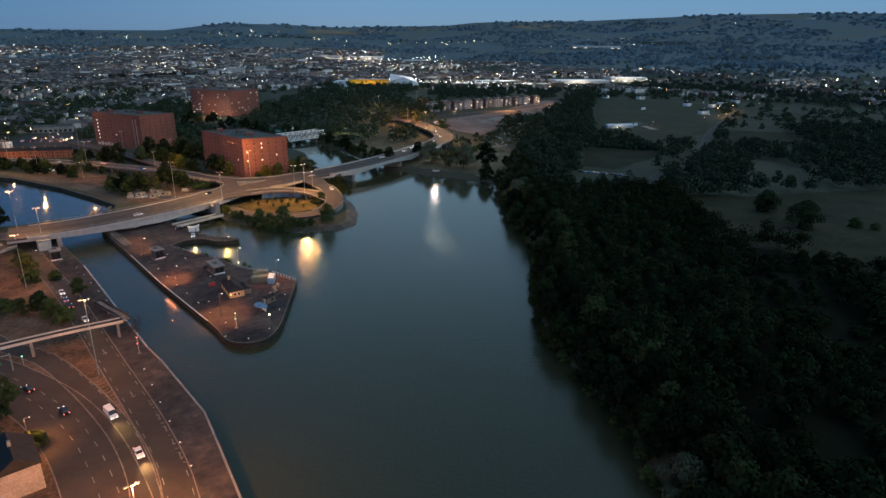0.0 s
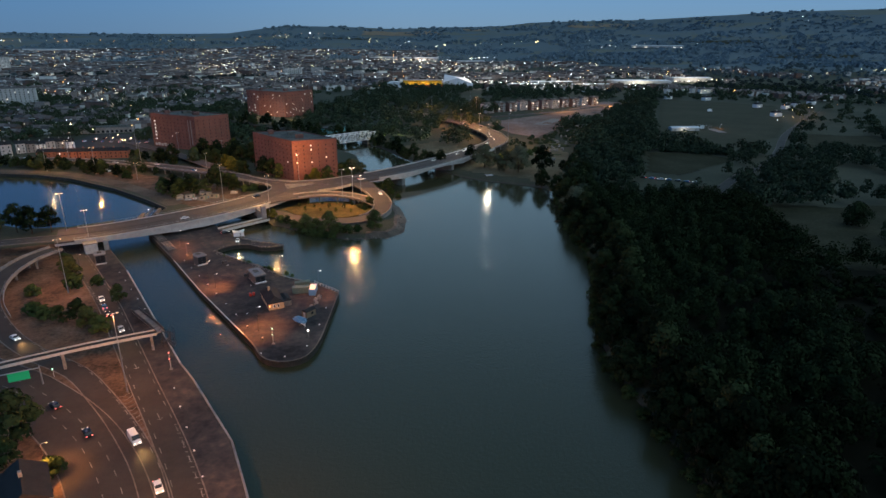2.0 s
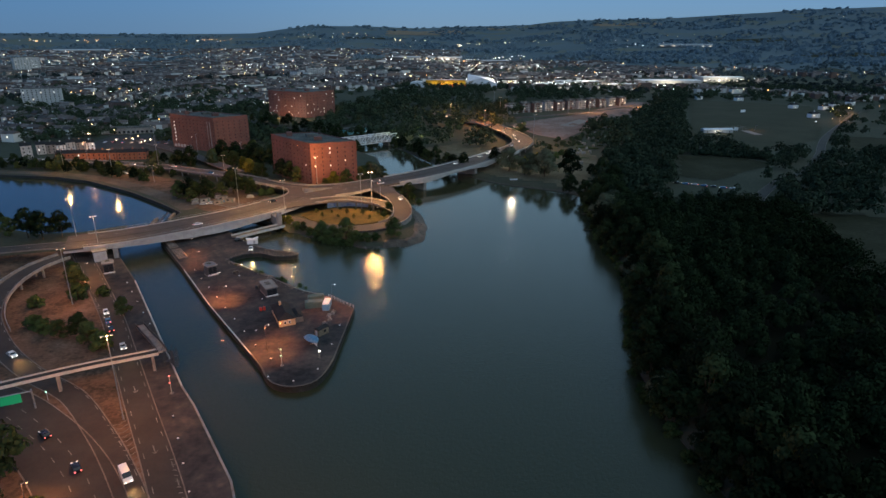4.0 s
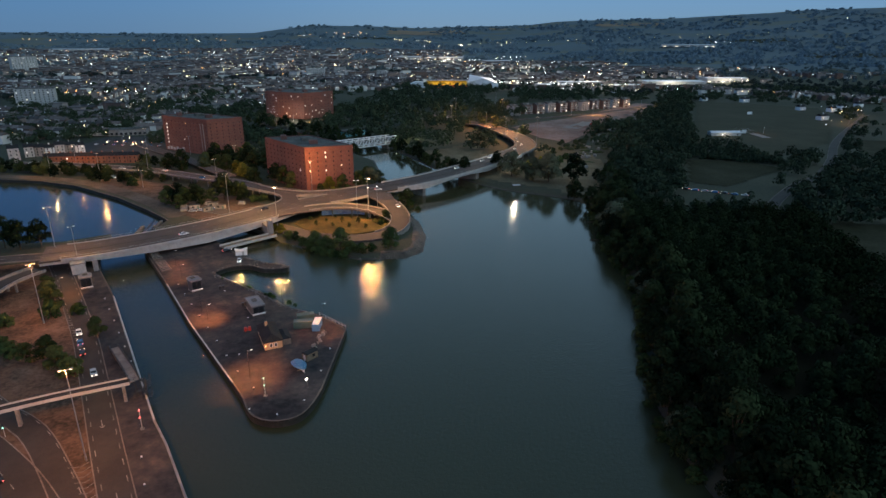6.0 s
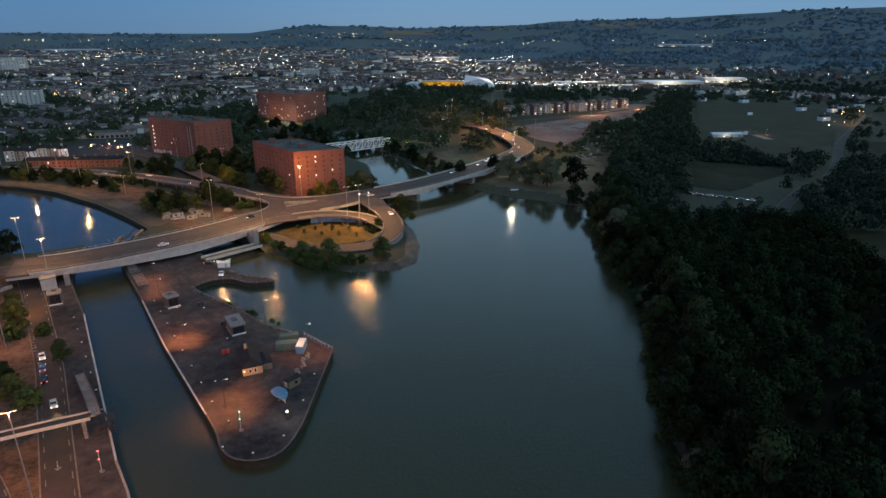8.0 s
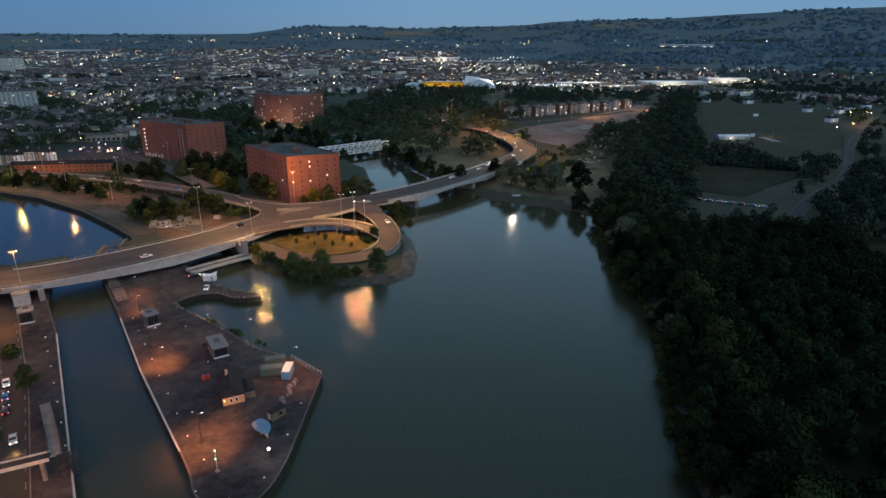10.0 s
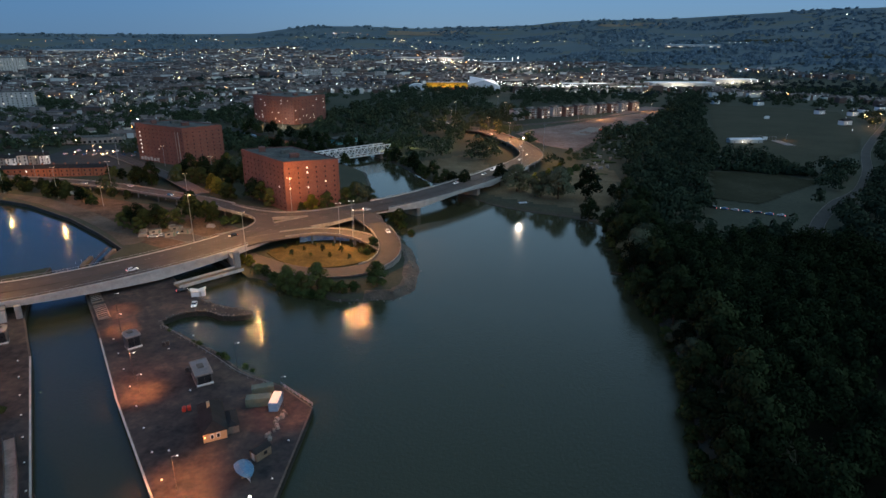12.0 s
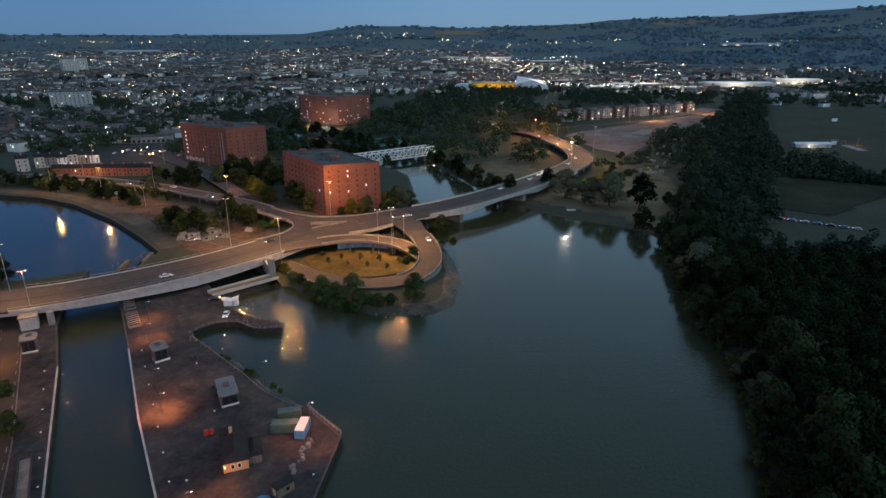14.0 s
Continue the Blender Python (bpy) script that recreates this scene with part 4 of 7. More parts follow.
part("centre_strip", ribbon(line, -0.4, 0.4, 0.2, 0.2), DECK, river_bridge)
for x, y in ((-75, 443), (-43, 492)):
    part("pier", Geo().box(x, y, -2, 17, 3.0, 10.2, -32), CONCRETE, river_bridge, "concrete river pier", bevel=0.15)

for nm, lab, ln, w, every in (("viaduct", "raised concrete viaduct on columns with parapets", upper_line, 10, 14), ("loop_viaduct", "curved concrete slip road on columns", loop_line, 10.5, 13),
                              ("ramp_viaduct", "slim concrete ramp on columns above the grass", ramp_line, 9.0, 9), ("bend_viaduct", "curved concrete viaduct after the river", bend_line, 19, 15), ("slip_viaduct", "curved slip road viaduct on red columns", slip, 8.5, 12)):
    body = thing(nm, lab, "viaduct", tuple(ln[len(ln) // 2][:2]) + (QUAY,))
    high = [q for q in ln if q[2] > 5.0]
    # no parapets where the decks run together
    if nm == "ramp_viaduct":
        high = [q for q in high if -126 < q[0] < -79]
    if nm == "viaduct":
        high = [q for q in high if q[0] < -172]
    if nm == "loop_viaduct":
        high = [q for q in high if q[1] < 390]
    rails(body, high, w, 0.6)
    columns(body, high, (-w / 4, w / 4) if w > 8 else (0,), every, 0.5)
    if nm == "loop_viaduct":
        part("retaining_wall", ribbon([q for q in high if q[2] < 8.6], w / 2 - 0.3, w / 2 + 0.1, -0.4, 4.0), CONCRETE, body, "pale retaining wall of the slip road")
    if nm == "ramp_viaduct":
        part("hoarding", ribbon([(q[0] + 0.5, q[1] + 1.5, 7.7) for q in high[1:-2]], -0.1, 0.1, 0, 3.4), BOARDS, body, "blue and white painted boards under the ramp")

low = thing("swing_footbridge", "small white riveted swing bridge over the old lock", "bridge", (-139, 322, QUAY))
fl = spline([(-147, 311, 5.0), (-139, 322, 5.0), (-130, 334, 5.0)], 3)
part("deck", ribbon(fl, -2.4, 2.4, 0, 0.4), TIMBER, low)
for e in (-1, 1):
    part("side_girder", ribbon(fl, e * 2.5 - 0.15, e * 2.5 + 0.15, 0.8, 1.3), PALE, low, "pale plate girder side")

truss = thing("lattice_bridge", "white steel lattice bridge over the river behind the warehouse", "bridge", (-158, 590, 0))
a, b = Vector((-182, 560, 6.5)), Vector((-128, 622, 6.5))
run = b - a
d = run.normalized()
s = Vector((-d.y, d.x, 0))
part("deck", ribbon([tuple(a), tuple((a + b) / 2), tuple(b)], -4, 4, 0, 0.6), TIMBER, truss)
for e in (-1, 1):
    o = s * 4.2 * e
    part("bottom_chord", Geo().tube(a + o, b + o, 0.45, 0.45, 6), WHITE, truss)
    part("top_chord", Geo().tube(a + o + Vector((0, 0, 7)), b + o + Vector((0, 0, 7)), 0.45, 0.45, 6), WHITE, truss)
    for i in range(13):
        p, q = a + run * (i / 13) + o, a + run * ((i + 1) / 13) + o
        up = Vector((0, 0, 7))
        part("upright", Geo().tube(p, p + up, 0.28, 0.28, 5), WHITE, truss)
        part("diagonal", Geo().tube(p, q + up, 0.24, 0.24, 5), WHITE, truss)
        part("diagonal", Geo().tube(p + up, q, 0.24, 0.24, 5), WHITE, truss)
for f in (0.12, 0.88):
    p = a + run * f
    part("pier", Geo().box(p.x, p.y, -2, 9, 3, 8.2, math.degrees(math.atan2(s.y, s.x))), STONE, truss)

foot = thing("footbridge", "slim pale concrete footbridge over the riverside roads", "bridge", (-128, 173, QUAY))
fb = spline([(-185, 129, 9.4), (-160, 150, 9.6), (-131, 173, 9.9), (-111, 186.5, 10)], 4)
part("deck", ribbon(fb, -1.5, 1.5, 0, 0.5), ASPHALT, foot)
for e in (-1, 1):
    part("parapet", ribbon(fb, e * 1.5 - 0.07, e * 1.5 + 0.07, 0.5, 0.95), PALE, foot, "pale parapet")
    part("handrail", ribbon(fb, e * 1.5 - 0.04, e * 1.5 + 0.04, 1.1, 0.08), DARKSTEEL, foot)
for x, y in ((-112.5, 185.5), (-133, 171), (-158, 151.5)):
    part("pillar", Geo().box(x, y, QUAY, 0.8, 1.6, 5.7, 35), CONCRETE, foot)
ramp2 = spline([(-110, 187, 9.9), (-117.5, 195, 8.2), (-126, 203.5, 6.2), (-135.5, 213, 4.2)], 2.5)
part("ramp", ribbon(ramp2, -1.3, 1.3, 0, 0.35), CONCRETE, foot)
for e in (-1, 1):
    part("ramp_rail", ribbon(ramp2, e * 1.3 - 0.06, e * 1.3 + 0.06, 1.1, 1.1), DARKSTEEL, foot, "dark railing of the ramp")
for x, y, z in ((-117.5, 195, 8), (-126, 203.5, 6)):
    part("ramp_pillar", Geo().box(x, y, QUAY, 0.5, 1.4, z - 4, 45), CONCRETE, foot)
cage = Geo()
for i in range(10):
    a2 = math.tau * i / 10
    cage.tube((-108.5 + 2.2 * math.cos(a2), 188.5 + 2.2 * math.sin(a2), QUAY), (-108.5 + 2.2 * math.cos(a2), 188.5 + 2.2 * math.sin(a2), 10.8), 0.06, 0.06, 5)
part("stair_cage", cage, DARKSTEEL, foot, "round steel cage of the spiral stair")
for i in range(24):
    a2 = i * 0.45
    part("stair_tread", Geo().box(-108.5 + 1.1 * math.cos(a2), 188.5 + 1.1 * math.sin(a2), QUAY + 0.25 * i, 2.0, 0.5, 0.06, math.degrees(a2)), DARKSTEEL, foot)


# ---------------------------------------------------------------- warehouses
PANE = Geo().add([(-0.5, 0, 0), (0.5, 0, 0), (0.5, 0, 0.8), (0.25, 0, 1), (-0.25, 0, 1), (-0.5, 0, 0.8), (-0.5, -0.12, 0), (0.5, -0.12, 0), (0.5, -0.12, -0.1), (-0.5, -0.12, -0.1), (0.5, 0, -0.1), (-0.5, 0, -0.1)],
                 [(0, 1, 2, 3, 4, 5), (0, 6, 7, 1), (6, 9, 8, 7), (9, 11, 10, 8)])


def window_meshes(name, w, h):
    made = []
    for mat in (GLASS, LITWARM, LITCOOL):
        me = Geo().add([(x * w, y, z * h) for x, y, z in PANE.v], PANE.f).mesh(name)
        me.materials.append(mat)
        made.append(me)
    return made


def warehouse(corner, right, left, z0, z1, storeys, cols_r, cols_l, lit, label, seed):
    """A tall brick bonded warehouse on a four-cornered plan, with rows of small windows."""
    rng = random.Random(seed)
    f, r, l = Vector(corner), Vector(right), Vector(left)
    back = r + l - f
    plan = [f, r, back, l]
    top = thing("bonded_warehouse", label, "warehouse", (*corner, z0))
    part("wall", Geo().prism([tuple(p) for p in plan], z0 - 1, z1 - 0.8), BRICK, top, "red brick walls")
    mid = (f + back) / 2
    grow = lambda k: [tuple(mid + (p - mid) * k) for p in plan]
    part("roof", Geo().prism(grow(0.985), z1 - 0.9, z1 - 0.55), FLATROOF, top, "grey flat roof")
    for i in range(4):
        a, b = Vector(grow(1.0)[i]), Vector(grow(1.0)[(i + 1) % 4])
        part("parapet", ribbon([(a.x, a.y, z1), ((a.x + b.x) / 2, (a.y + b.y) / 2, z1), (b.x, b.y, z1)], -0.25, 0.35, 0, 1.4), BRICK, top)
    n = (r - f).normalized()
    turn = math.degrees(math.atan2(n.y, n.x))
    for k, (u, v, sx, sy, sz) in enumerate(((0.45, 0.3, 5.5, 4, 2.6), (0.6, 0.62, 8, 5, 2.2), (0.25, 0.8, 4, 4, 3.0))):
        p = f + (r - f) * u + (l - f) * v
        part("roof_hut", Geo().box(p.x, p.y, z1 - 0.6, sx, sy, sz, turn), BRICK if k != 1 else FLATROOF, top, bevel=0.1)
    panes = window_meshes("window", 0.7, 1.0)
    h = (z1 - 2.5 - z0) / storeys
    for a, b, cols in ((f, r, cols_r), (l, f, cols_l)):
        d = (b - a).normalized()
        out = Vector((d.y, -d.x))
        if out.dot(mid - a) > 0:
            out = -out
        ang = math.degrees(math.atan2(d.y, d.x))
        for e in range(cols + 1):
            p = a + (b - a) * (e / cols) * 0.985 + (b - a) * 0.0075
            if e in (0, cols):
                part("pilaster", Geo().box(p.x + out.x * 0.12, p.y + out.y * 0.12, z0, 0.9, 0.3, z1 - z0 - 1, ang), BRICK, top)
        for k in (1, storeys - 1):
            p = (a + b) / 2
            part("string_course", Geo().box(p.x + out.x * 0.1, p.y + out.y * 0.1, z0 + 0.2 + h * k + 0.1, (b - a).length, 0.45, 0.35, ang), BRICK, top)
        for s in range(storeys):
            for c in range(cols):
                p = a + (b - a) * ((c + 0.5) / cols)
                me = panes[rng.choice((1, 2)) if rng.random() < lit(s / storeys, a is f) else 0]
                w = part("window", me, GLASS, top, local=True)
                w.matrix_parent_inverse = top.matrix_basis.inverted()
                w.matrix_basis = pose(p.x + out.x * 0.06, p.y + out.y * 0.06, z0 + 0.9 + h * s, 0, 0, ang)
    return top


warehouse((-145, 427), (-117.3, 442.2), (-188, 463.5), 5, 34.3, 9, 6, 11, lambda s, front: (0.36 if front and s > 0.35 else 0.012), "nine-storey red brick warehouse lit orange by street lamps", 3)
warehouse((-274, 541), (-253.4, 564.5), (-329, 563.5), 5, 35, 9, 6, 12, lambda s, front: (0.0 if front else 0.01), "dark nine-storey red brick warehouse behind the road", 4)
warehouse((-277, 784), (-253, 828), (-337, 809), 6, 37, 8, 9, 12, lambda s, front: (0.22 if not front else 0.16), "converted red brick warehouse with many lit windows", 5)
# pale loading doors along the foot of the dark warehouse, and its pipe shaft
for i in range(6):
    stair = bpy.data.objects["bonded_warehouse.001"]
    f = 0.06 + 0.07 * i
    part("loading_door", Geo().box(-329 + 55 * f - 0.1, 563.5 - 22.5 * f - 0.25, 5, 2.8, 0.3, 3.0 if i % 2 else 2.3, -22.3), PALE, stair, "pale loading door")
part("pipe_shaft", Geo().box(-279.5, 543.0, 5, 0.7, 0.5, 26, -22.3).box(-282.5, 544.2, 5, 0.4, 0.4, 26, -22.3), CONCRETE, stair, "pale service pipes")
# the lit stairwell of the dark warehouse
for i in range(6):
    stair = bpy.data.objects["bonded_warehouse.001"]
    w = part("stair_window", Geo().box(-324, 561.0, 11 + 3.3 * i, 0.9, 0.3, 1.0, -22), LITCOOL, stair, "lit stairwell window")


# ---------------------------------------------------------------- ordinary buildings
def house(name, x, y, z, length, depth, high, rise, turn, wall, roof, label, category="house", group="", storeys=2, cols=3, lit=0.2, chimneys=1, seed=0, flat=False, win=(0.9, 1.3)):
    rng = random.Random(seed)
    top = thing(name, label, category, (x, y, z), turn, group)
    part("wall", Geo().box(0, 0, -0.6, length, depth, high + 0.6), wall, top, local=True)
    if flat:
        part("roof", Geo().box(0, 0, high, length + 0.5, depth + 0.5, rise), roof, top, local=True)
    else:
        part("roof", Geo().gable(0, 0, high, length + 0.5, depth + 0.8, rise, 0), roof, top, local=True)
    if not flat and wall is not WHITE:
        for e in (-1, 1):
            part("gable_wall", Geo().add([(e * length / 2, -depth / 2, high), (e * length / 2, depth / 2, high), (e * length / 2, 0, high + rise * 0.92)], [(0, 1, 2)]), wall, top, local=True)
    for c in range(chimneys):
        part("chimney", Geo().box(-length / 2 + length * (c + 0.5) / chimneys, 0, high + rise - 0.9, 0.9, 0.7, 2.0), wall, top, local=True)
    panes = window_meshes("window", *win)
    for e in (-1, 1):
        for s in range(storeys):
            for c in range(cols):
                me = panes[rng.choice((1, 2)) if rng.random() < lit else 0]
                w = part("window", me, GLASS, top, local=True)
                w.matrix_basis = pose(-length / 2 + length * (c + 0.5) / cols, e * (depth / 2 + 0.05), 0.9 + s * (high - 0.4) / storeys, 0, 0, 0 if e < 0 else 180)
    return top


for i in range(9):
    f = i / 8
    house("terrace_house", -384 + 62 * f, 488 + 17 * f, QUAY, 7.4, 8, 6.2, 2.4, 15.5, TERRACOTTA, SLATE, "orange brick terraced house lit by street lamps", "house", "terrace by the raised road", 2, 2, 0.08, 1, 20 + i)
for i in range(6):
    house("town_house", -424 + 5.5 * i, 512 + 5.2 * i, QUAY, 7, 9, 8.5 - 0.9 * (i % 3), 2.6, 43, (PALE, CONCRETE, WHITE)[i % 3], SLATE, "rendered town house with dark slate roof", "house", "pale houses near the basin", 3, 2, 0.04, 1, 40 + i)
house("town_house", -425, 497, QUAY, 8, 9, 10, 2.5, 43, PALE, SLATE, "tall pale rendered town house by the basin", "house", "", 3, 2, 0.1, 1, 48)
for i in range(11):
    f = i / 10
    flats = house("apartment_block", -18 + 165 * f, 892 + 132 * f + (4 if i % 2 else -4), QUAY, 14.5, 13, 12, 2.6, 38, CITYBRICK if i % 3 else PALE, FLATROOF, "new brick apartment block with pale bays and balconies", "apartment block", "new flats by the site", 4, 5, 0.12, 0, 60 + i, False, (1.3, 1.5))
    for u in (-4.6, 4.6):
        part("bay", Geo().box(u, -6.9, 0, 3.0, 1.3, 11.2), PALE, flats, "pale rendered bay", local=True)
        for z in (1.2, 4.1, 7.0, 9.4):
            part("bay_window", Geo().box(u, -7.58, z, 1.9, 0.1, 1.4), GLASS if (3 * i + int(z) + (u > 0)) % 7 else LITWARM, flats, local=True)
    for z in (3.0, 5.9, 8.8):
        part("balcony", Geo().box(0, -7.1, z, 4.4, 1.5, 0.2).box(0, -7.8, z + 0.2, 4.4, 0.08, 0.9), STEEL, flats, "grey steel balcony", local=True)
    part("dormer", Geo().box(0, -3.6, 12.2, 3.2, 3.0, 1.9), CONCRETE, flats, local=True)
for x, y, l, h, t, nm in ((-712, 862, 50, 26, 30, "pale concrete tower block with lit landings"), (-1388, 1615, 66, 42, 66, "distant pale slab tower block"), (-560, 1650, 48, 22, 12, "pale slab of flats in the town"), (-505, 1690, 30, 22, 12, "pale slab of flats in the town"), (-380, 1660, 30, 18, 12, "pale slab of flats in the town")):
    house("tower_block", x, y, land(x, y), l, 14, h, 1.0, t, PALE, FLATROOF, nm, "tower block", "", max(5, int(h / 3)), 9, 0.1, 0, int(l + h), True, (1.6, 1.3))
house("boat_shed", -184, 676, QUAY, 30, 12, 5, 1.0, 62, TEAL, FLATROOF, "long low teal clad shed by the river", "shed", "", 1, 6, 0.25, 0, 81, True)
for i, (x, y, l, d, h, t, m) in enumerate(((335, 1560, 140, 60, 11, 10, METALROOF), (490, 1690, 105, 50, 10, 10, METALROOF), (200, 1440, 90, 45, 9, 12, METALROOF), (60, 1430, 80, 35, 8, 14, METALROOF), (120, 1520, 100, 40, 9, 8, METALROOF), (-340, 2640, 150, 60, 10, 6, METALROOF), (-120, 2500, 110, 50, 10, 6, METALROOF), (-480, 2600, 90, 50, 10, -4, METALROOF), (-2000, 2650, 220, 60, 12, 36, METALROOF), (760, 3200, 240, 60, 10, -8, METALROOF), (-420, 640, 40, 16, 6, 25, METALROOF), (-505, 700, 60, 18, 6, 25, FLATROOF), (-470, 770, 70, 20, 6, 28, FLATROOF), (-600, 720, 60, 20, 6, 25, METALROOF), (-470, 860, 80, 18, 7, 24, FLATROOF), (-620, 1010, 70, 24, 7, 28, FLATROOF), (30, 1340, 60, 25, 8, 20, METALROOF))):
    house("industrial_shed", x, y, land(x, y), l, d, h, 1.4, t, PALE if i < 10 else CONCRETE, m if i < 10 else FLATROOF, "large pale metal-roofed shed with lit yard" if i < 10 else "long grey shed among the trees", "shed", "sheds", 1, 9, 0.5 if i < 10 else 0.08, 0, 90 + i, False, (l / 16, 2.2))

house("riverside_house", -99, 113.5, QUAY, 13, 9, 7, 3.2, -48, CONCRETE, SLATE, "grey rendered house with dark slate roof by the road", "house", "", 2, 3, 0.0, 1, 84)
house("riverside_house", -112, 103, QUAY, 12, 9, 7, 3.2, -40, CONCRETE, SLATE, "grey rendered house among dark trees by the road", "house", "", 2, 3, 0.1, 1, 85)
house("pavilion", 214, 742, land(214, 742), 34, 8, 3.6, 1.6, 12, PALE, METALROOF, "low pale pavilion beside the playing field", "pavilion", "", 1, 4, 0.3, 0, 86)
for x, y, l in ((402, 1016, 12), (384, 905, 14), (440, 1005, 12), (470, 1040, 14), (510, 1075, 12), (360, 1130, 14), (300, 1150, 12)):
    house("cottage", x, y, land(x, y), l, 8, 5.2, 2.8, 30, WHITE, SLATE, "white rendered cottage at the edge of the field", "house", "cottages by the lane", 2, 3, 0.25, 1, int(x))
for x, y, w in ((308, 947, 7), (240, 760, 5)):
    board = thing("sight_screen", "white sight screen on the playing field", "screen", (x, y, land(x, y)), 12)
    part("panel", Geo().box(0, 0, 0.5, w, 0.25, 3.6), WHITE, board, local=True)
    for e in (-1, 1):
        part("leg", Geo().box(e * w * 0.4, 0, -0.2, 0.2, 1.2, 0.9), STEEL, board, local=True)
nets = thing("practice_nets", "pale practice nets on steel posts", "nets", (233, 757, land(233, 757)), 20)
for i in range(6):
    part("post", Geo().tube((i * 4, 0, -0.2), (i * 4, 0, 4), 0.08, 0.08, 6), STEEL, nets, local=True)
    part("post", Geo().tube((i * 4, 9, -0.2), (i * 4, 9, 4), 0.08, 0.08, 6), STEEL, nets, local=True)
part("cable", Geo().tube((0, 0, 4), (20, 0, 4), 0.06, 0.06, 5).tube((0, 9, 4), (20, 9, 4), 0.06, 0.06, 5), STEEL, nets, local=True)
wicket = Geo().box(0, 0, 0, 9, 30, 0.1)
w = structure("wicket", wicket, CONCRETE, "pale worn wicket strip on the field", "wicket")
w.matrix_basis = pose(252, 745, land(252, 745) + 0.35, 0, 0, 8)

stadium = thing("stadium", "football stadium with glowing yellow stand and white roofs", "stadium", (-165, 1340, QUAY))
ang = 11
c, s = math.cos(radians(ang)), math.sin(radians(ang))
loc = lambda u, v: (-168 + u * c - v * s, 1345 + u * s + v * c)
g = Geo()
for k in range(9):
    x, y = loc(0, 4 + k * 2.6)
    g.box(x, y, QUAY, 118, 2.7, 9 + k * 1.6, ang)
part("upper_tier", g, YELLOW, stadium, "yellow seating tier under floodlight")
x, y = loc(0, -4)
part("lower_tier", Geo().box(x, y, QUAY, 118, 12, 8.5, ang), ORANGERED, stadium, "red lower tier")
x, y = loc(0, 22)
part("roof", Geo().box(x, y, 26.5, 122, 20, 1.2, ang), PALE, stadium, "white stand roof")
for u in range(-54, 60, 12):
    x, y = loc(u, 11)
    part("roof_truss", Geo().box(x, y, 25.2, 1.2, 1.2, 3.6, ang), DARKSTEEL, stadium)
for u, v, w, d, h0, h1, nm in ((-84, 4, 48, 34, 17, 24, "white barrel end stand"),):
    g = Geo()
    for k in range(10):
        a0, a1 = math.pi * k / 10, math.pi * (k + 1) / 10
        q = []
        for e in (-1, 1):
            for aa in (a0, a1):
                px, py = loc(u - math.cos(aa) * w / 2, v + e * d / 2)
                q.append((px, py, QUAY + 8 + math.sin(aa) * 12))
        g.add([q[0], q[1], q[3], q[2]], [(0, 1, 2, 3)])
        g.add([q[0], q[1], (q[1][0], q[1][1], QUAY), (q[0][0], q[0][1], QUAY)], [(0, 1, 2, 3)])
    part("end_stand", g, METALROOF, stadium, nm)
big = Geo()
pts = [loc(62, 0), loc(70, 55), loc(140, 62), loc(150, -6), loc(104, -14)]
zs = [22, 44, 30, 17, 36]
big.add([(p[0], p[1], z) for p, z in zip(pts, zs)] + [(p[0], p[1], QUAY) for p in pts], [(0, 1, 4), (1, 2, 3, 4)] + [(i, 5 + i, 5 + (i + 1) % 5, (i + 1) % 5) for i in range(5)])
part("main_stand", big, METALROOF, stadium, "angular white main stand roof")


stadium.matrix_basis = stadium.matrix_basis @ Matrix.Diagonal((0.72, 0.72, 0.62, 1))


# ---------------------------------------------------------------- street lamps
def street_lamp(x, y, z, high, turn, mat, power, colour, label="tall grey street lamp with twin glowing heads", twin=True, radius=0.35, thick=0.17, metal=None, cut=False):
    metal = metal or STEEL
    top = thing("street_lamp", label, "street lamp", (x, y, z), turn, "street lamps")
    part("pole", Geo().tube((0, 0, -0.3), (0, 0, high), thick, thick * 0.55, 8), metal, top, local=True)
    part("base", Geo().tube((0, 0, -0.3), (0, 0, 1.4), thick * 1.4, thick * 1.3, 8), metal, top, local=True)
    for e in (-1, 1) if twin else (1,):
        part("arm", Geo().tube((0, 0, high - 0.3), (e * 0.9, 0, high), 0.07, 0.06, 6), STEEL, top, local=True)
        part("head", Geo().box(e * 1.15, 0, high - 0.05, 0.8, 0.34, 0.16), metal, top, local=True)
        part("lens", Geo().box(e * 1.15, 0, high - 0.17, 0.5, 0.3, 0.1), mat, top, "glowing lens", local=True)
    if power:
        data = bpy.data.lights.new("lamp_light", "SPOT" if cut else "POINT")
        if cut:
            data.spot_size, data.spot_blend = radians(125), 0.7
        data.energy, data.color, data.shadow_soft_size = power, colour, radius
        ob = new("lamp_light", data)
        ob.parent = top
        ob.matrix_basis = pose(0, 0, high - 0.5)
    return top


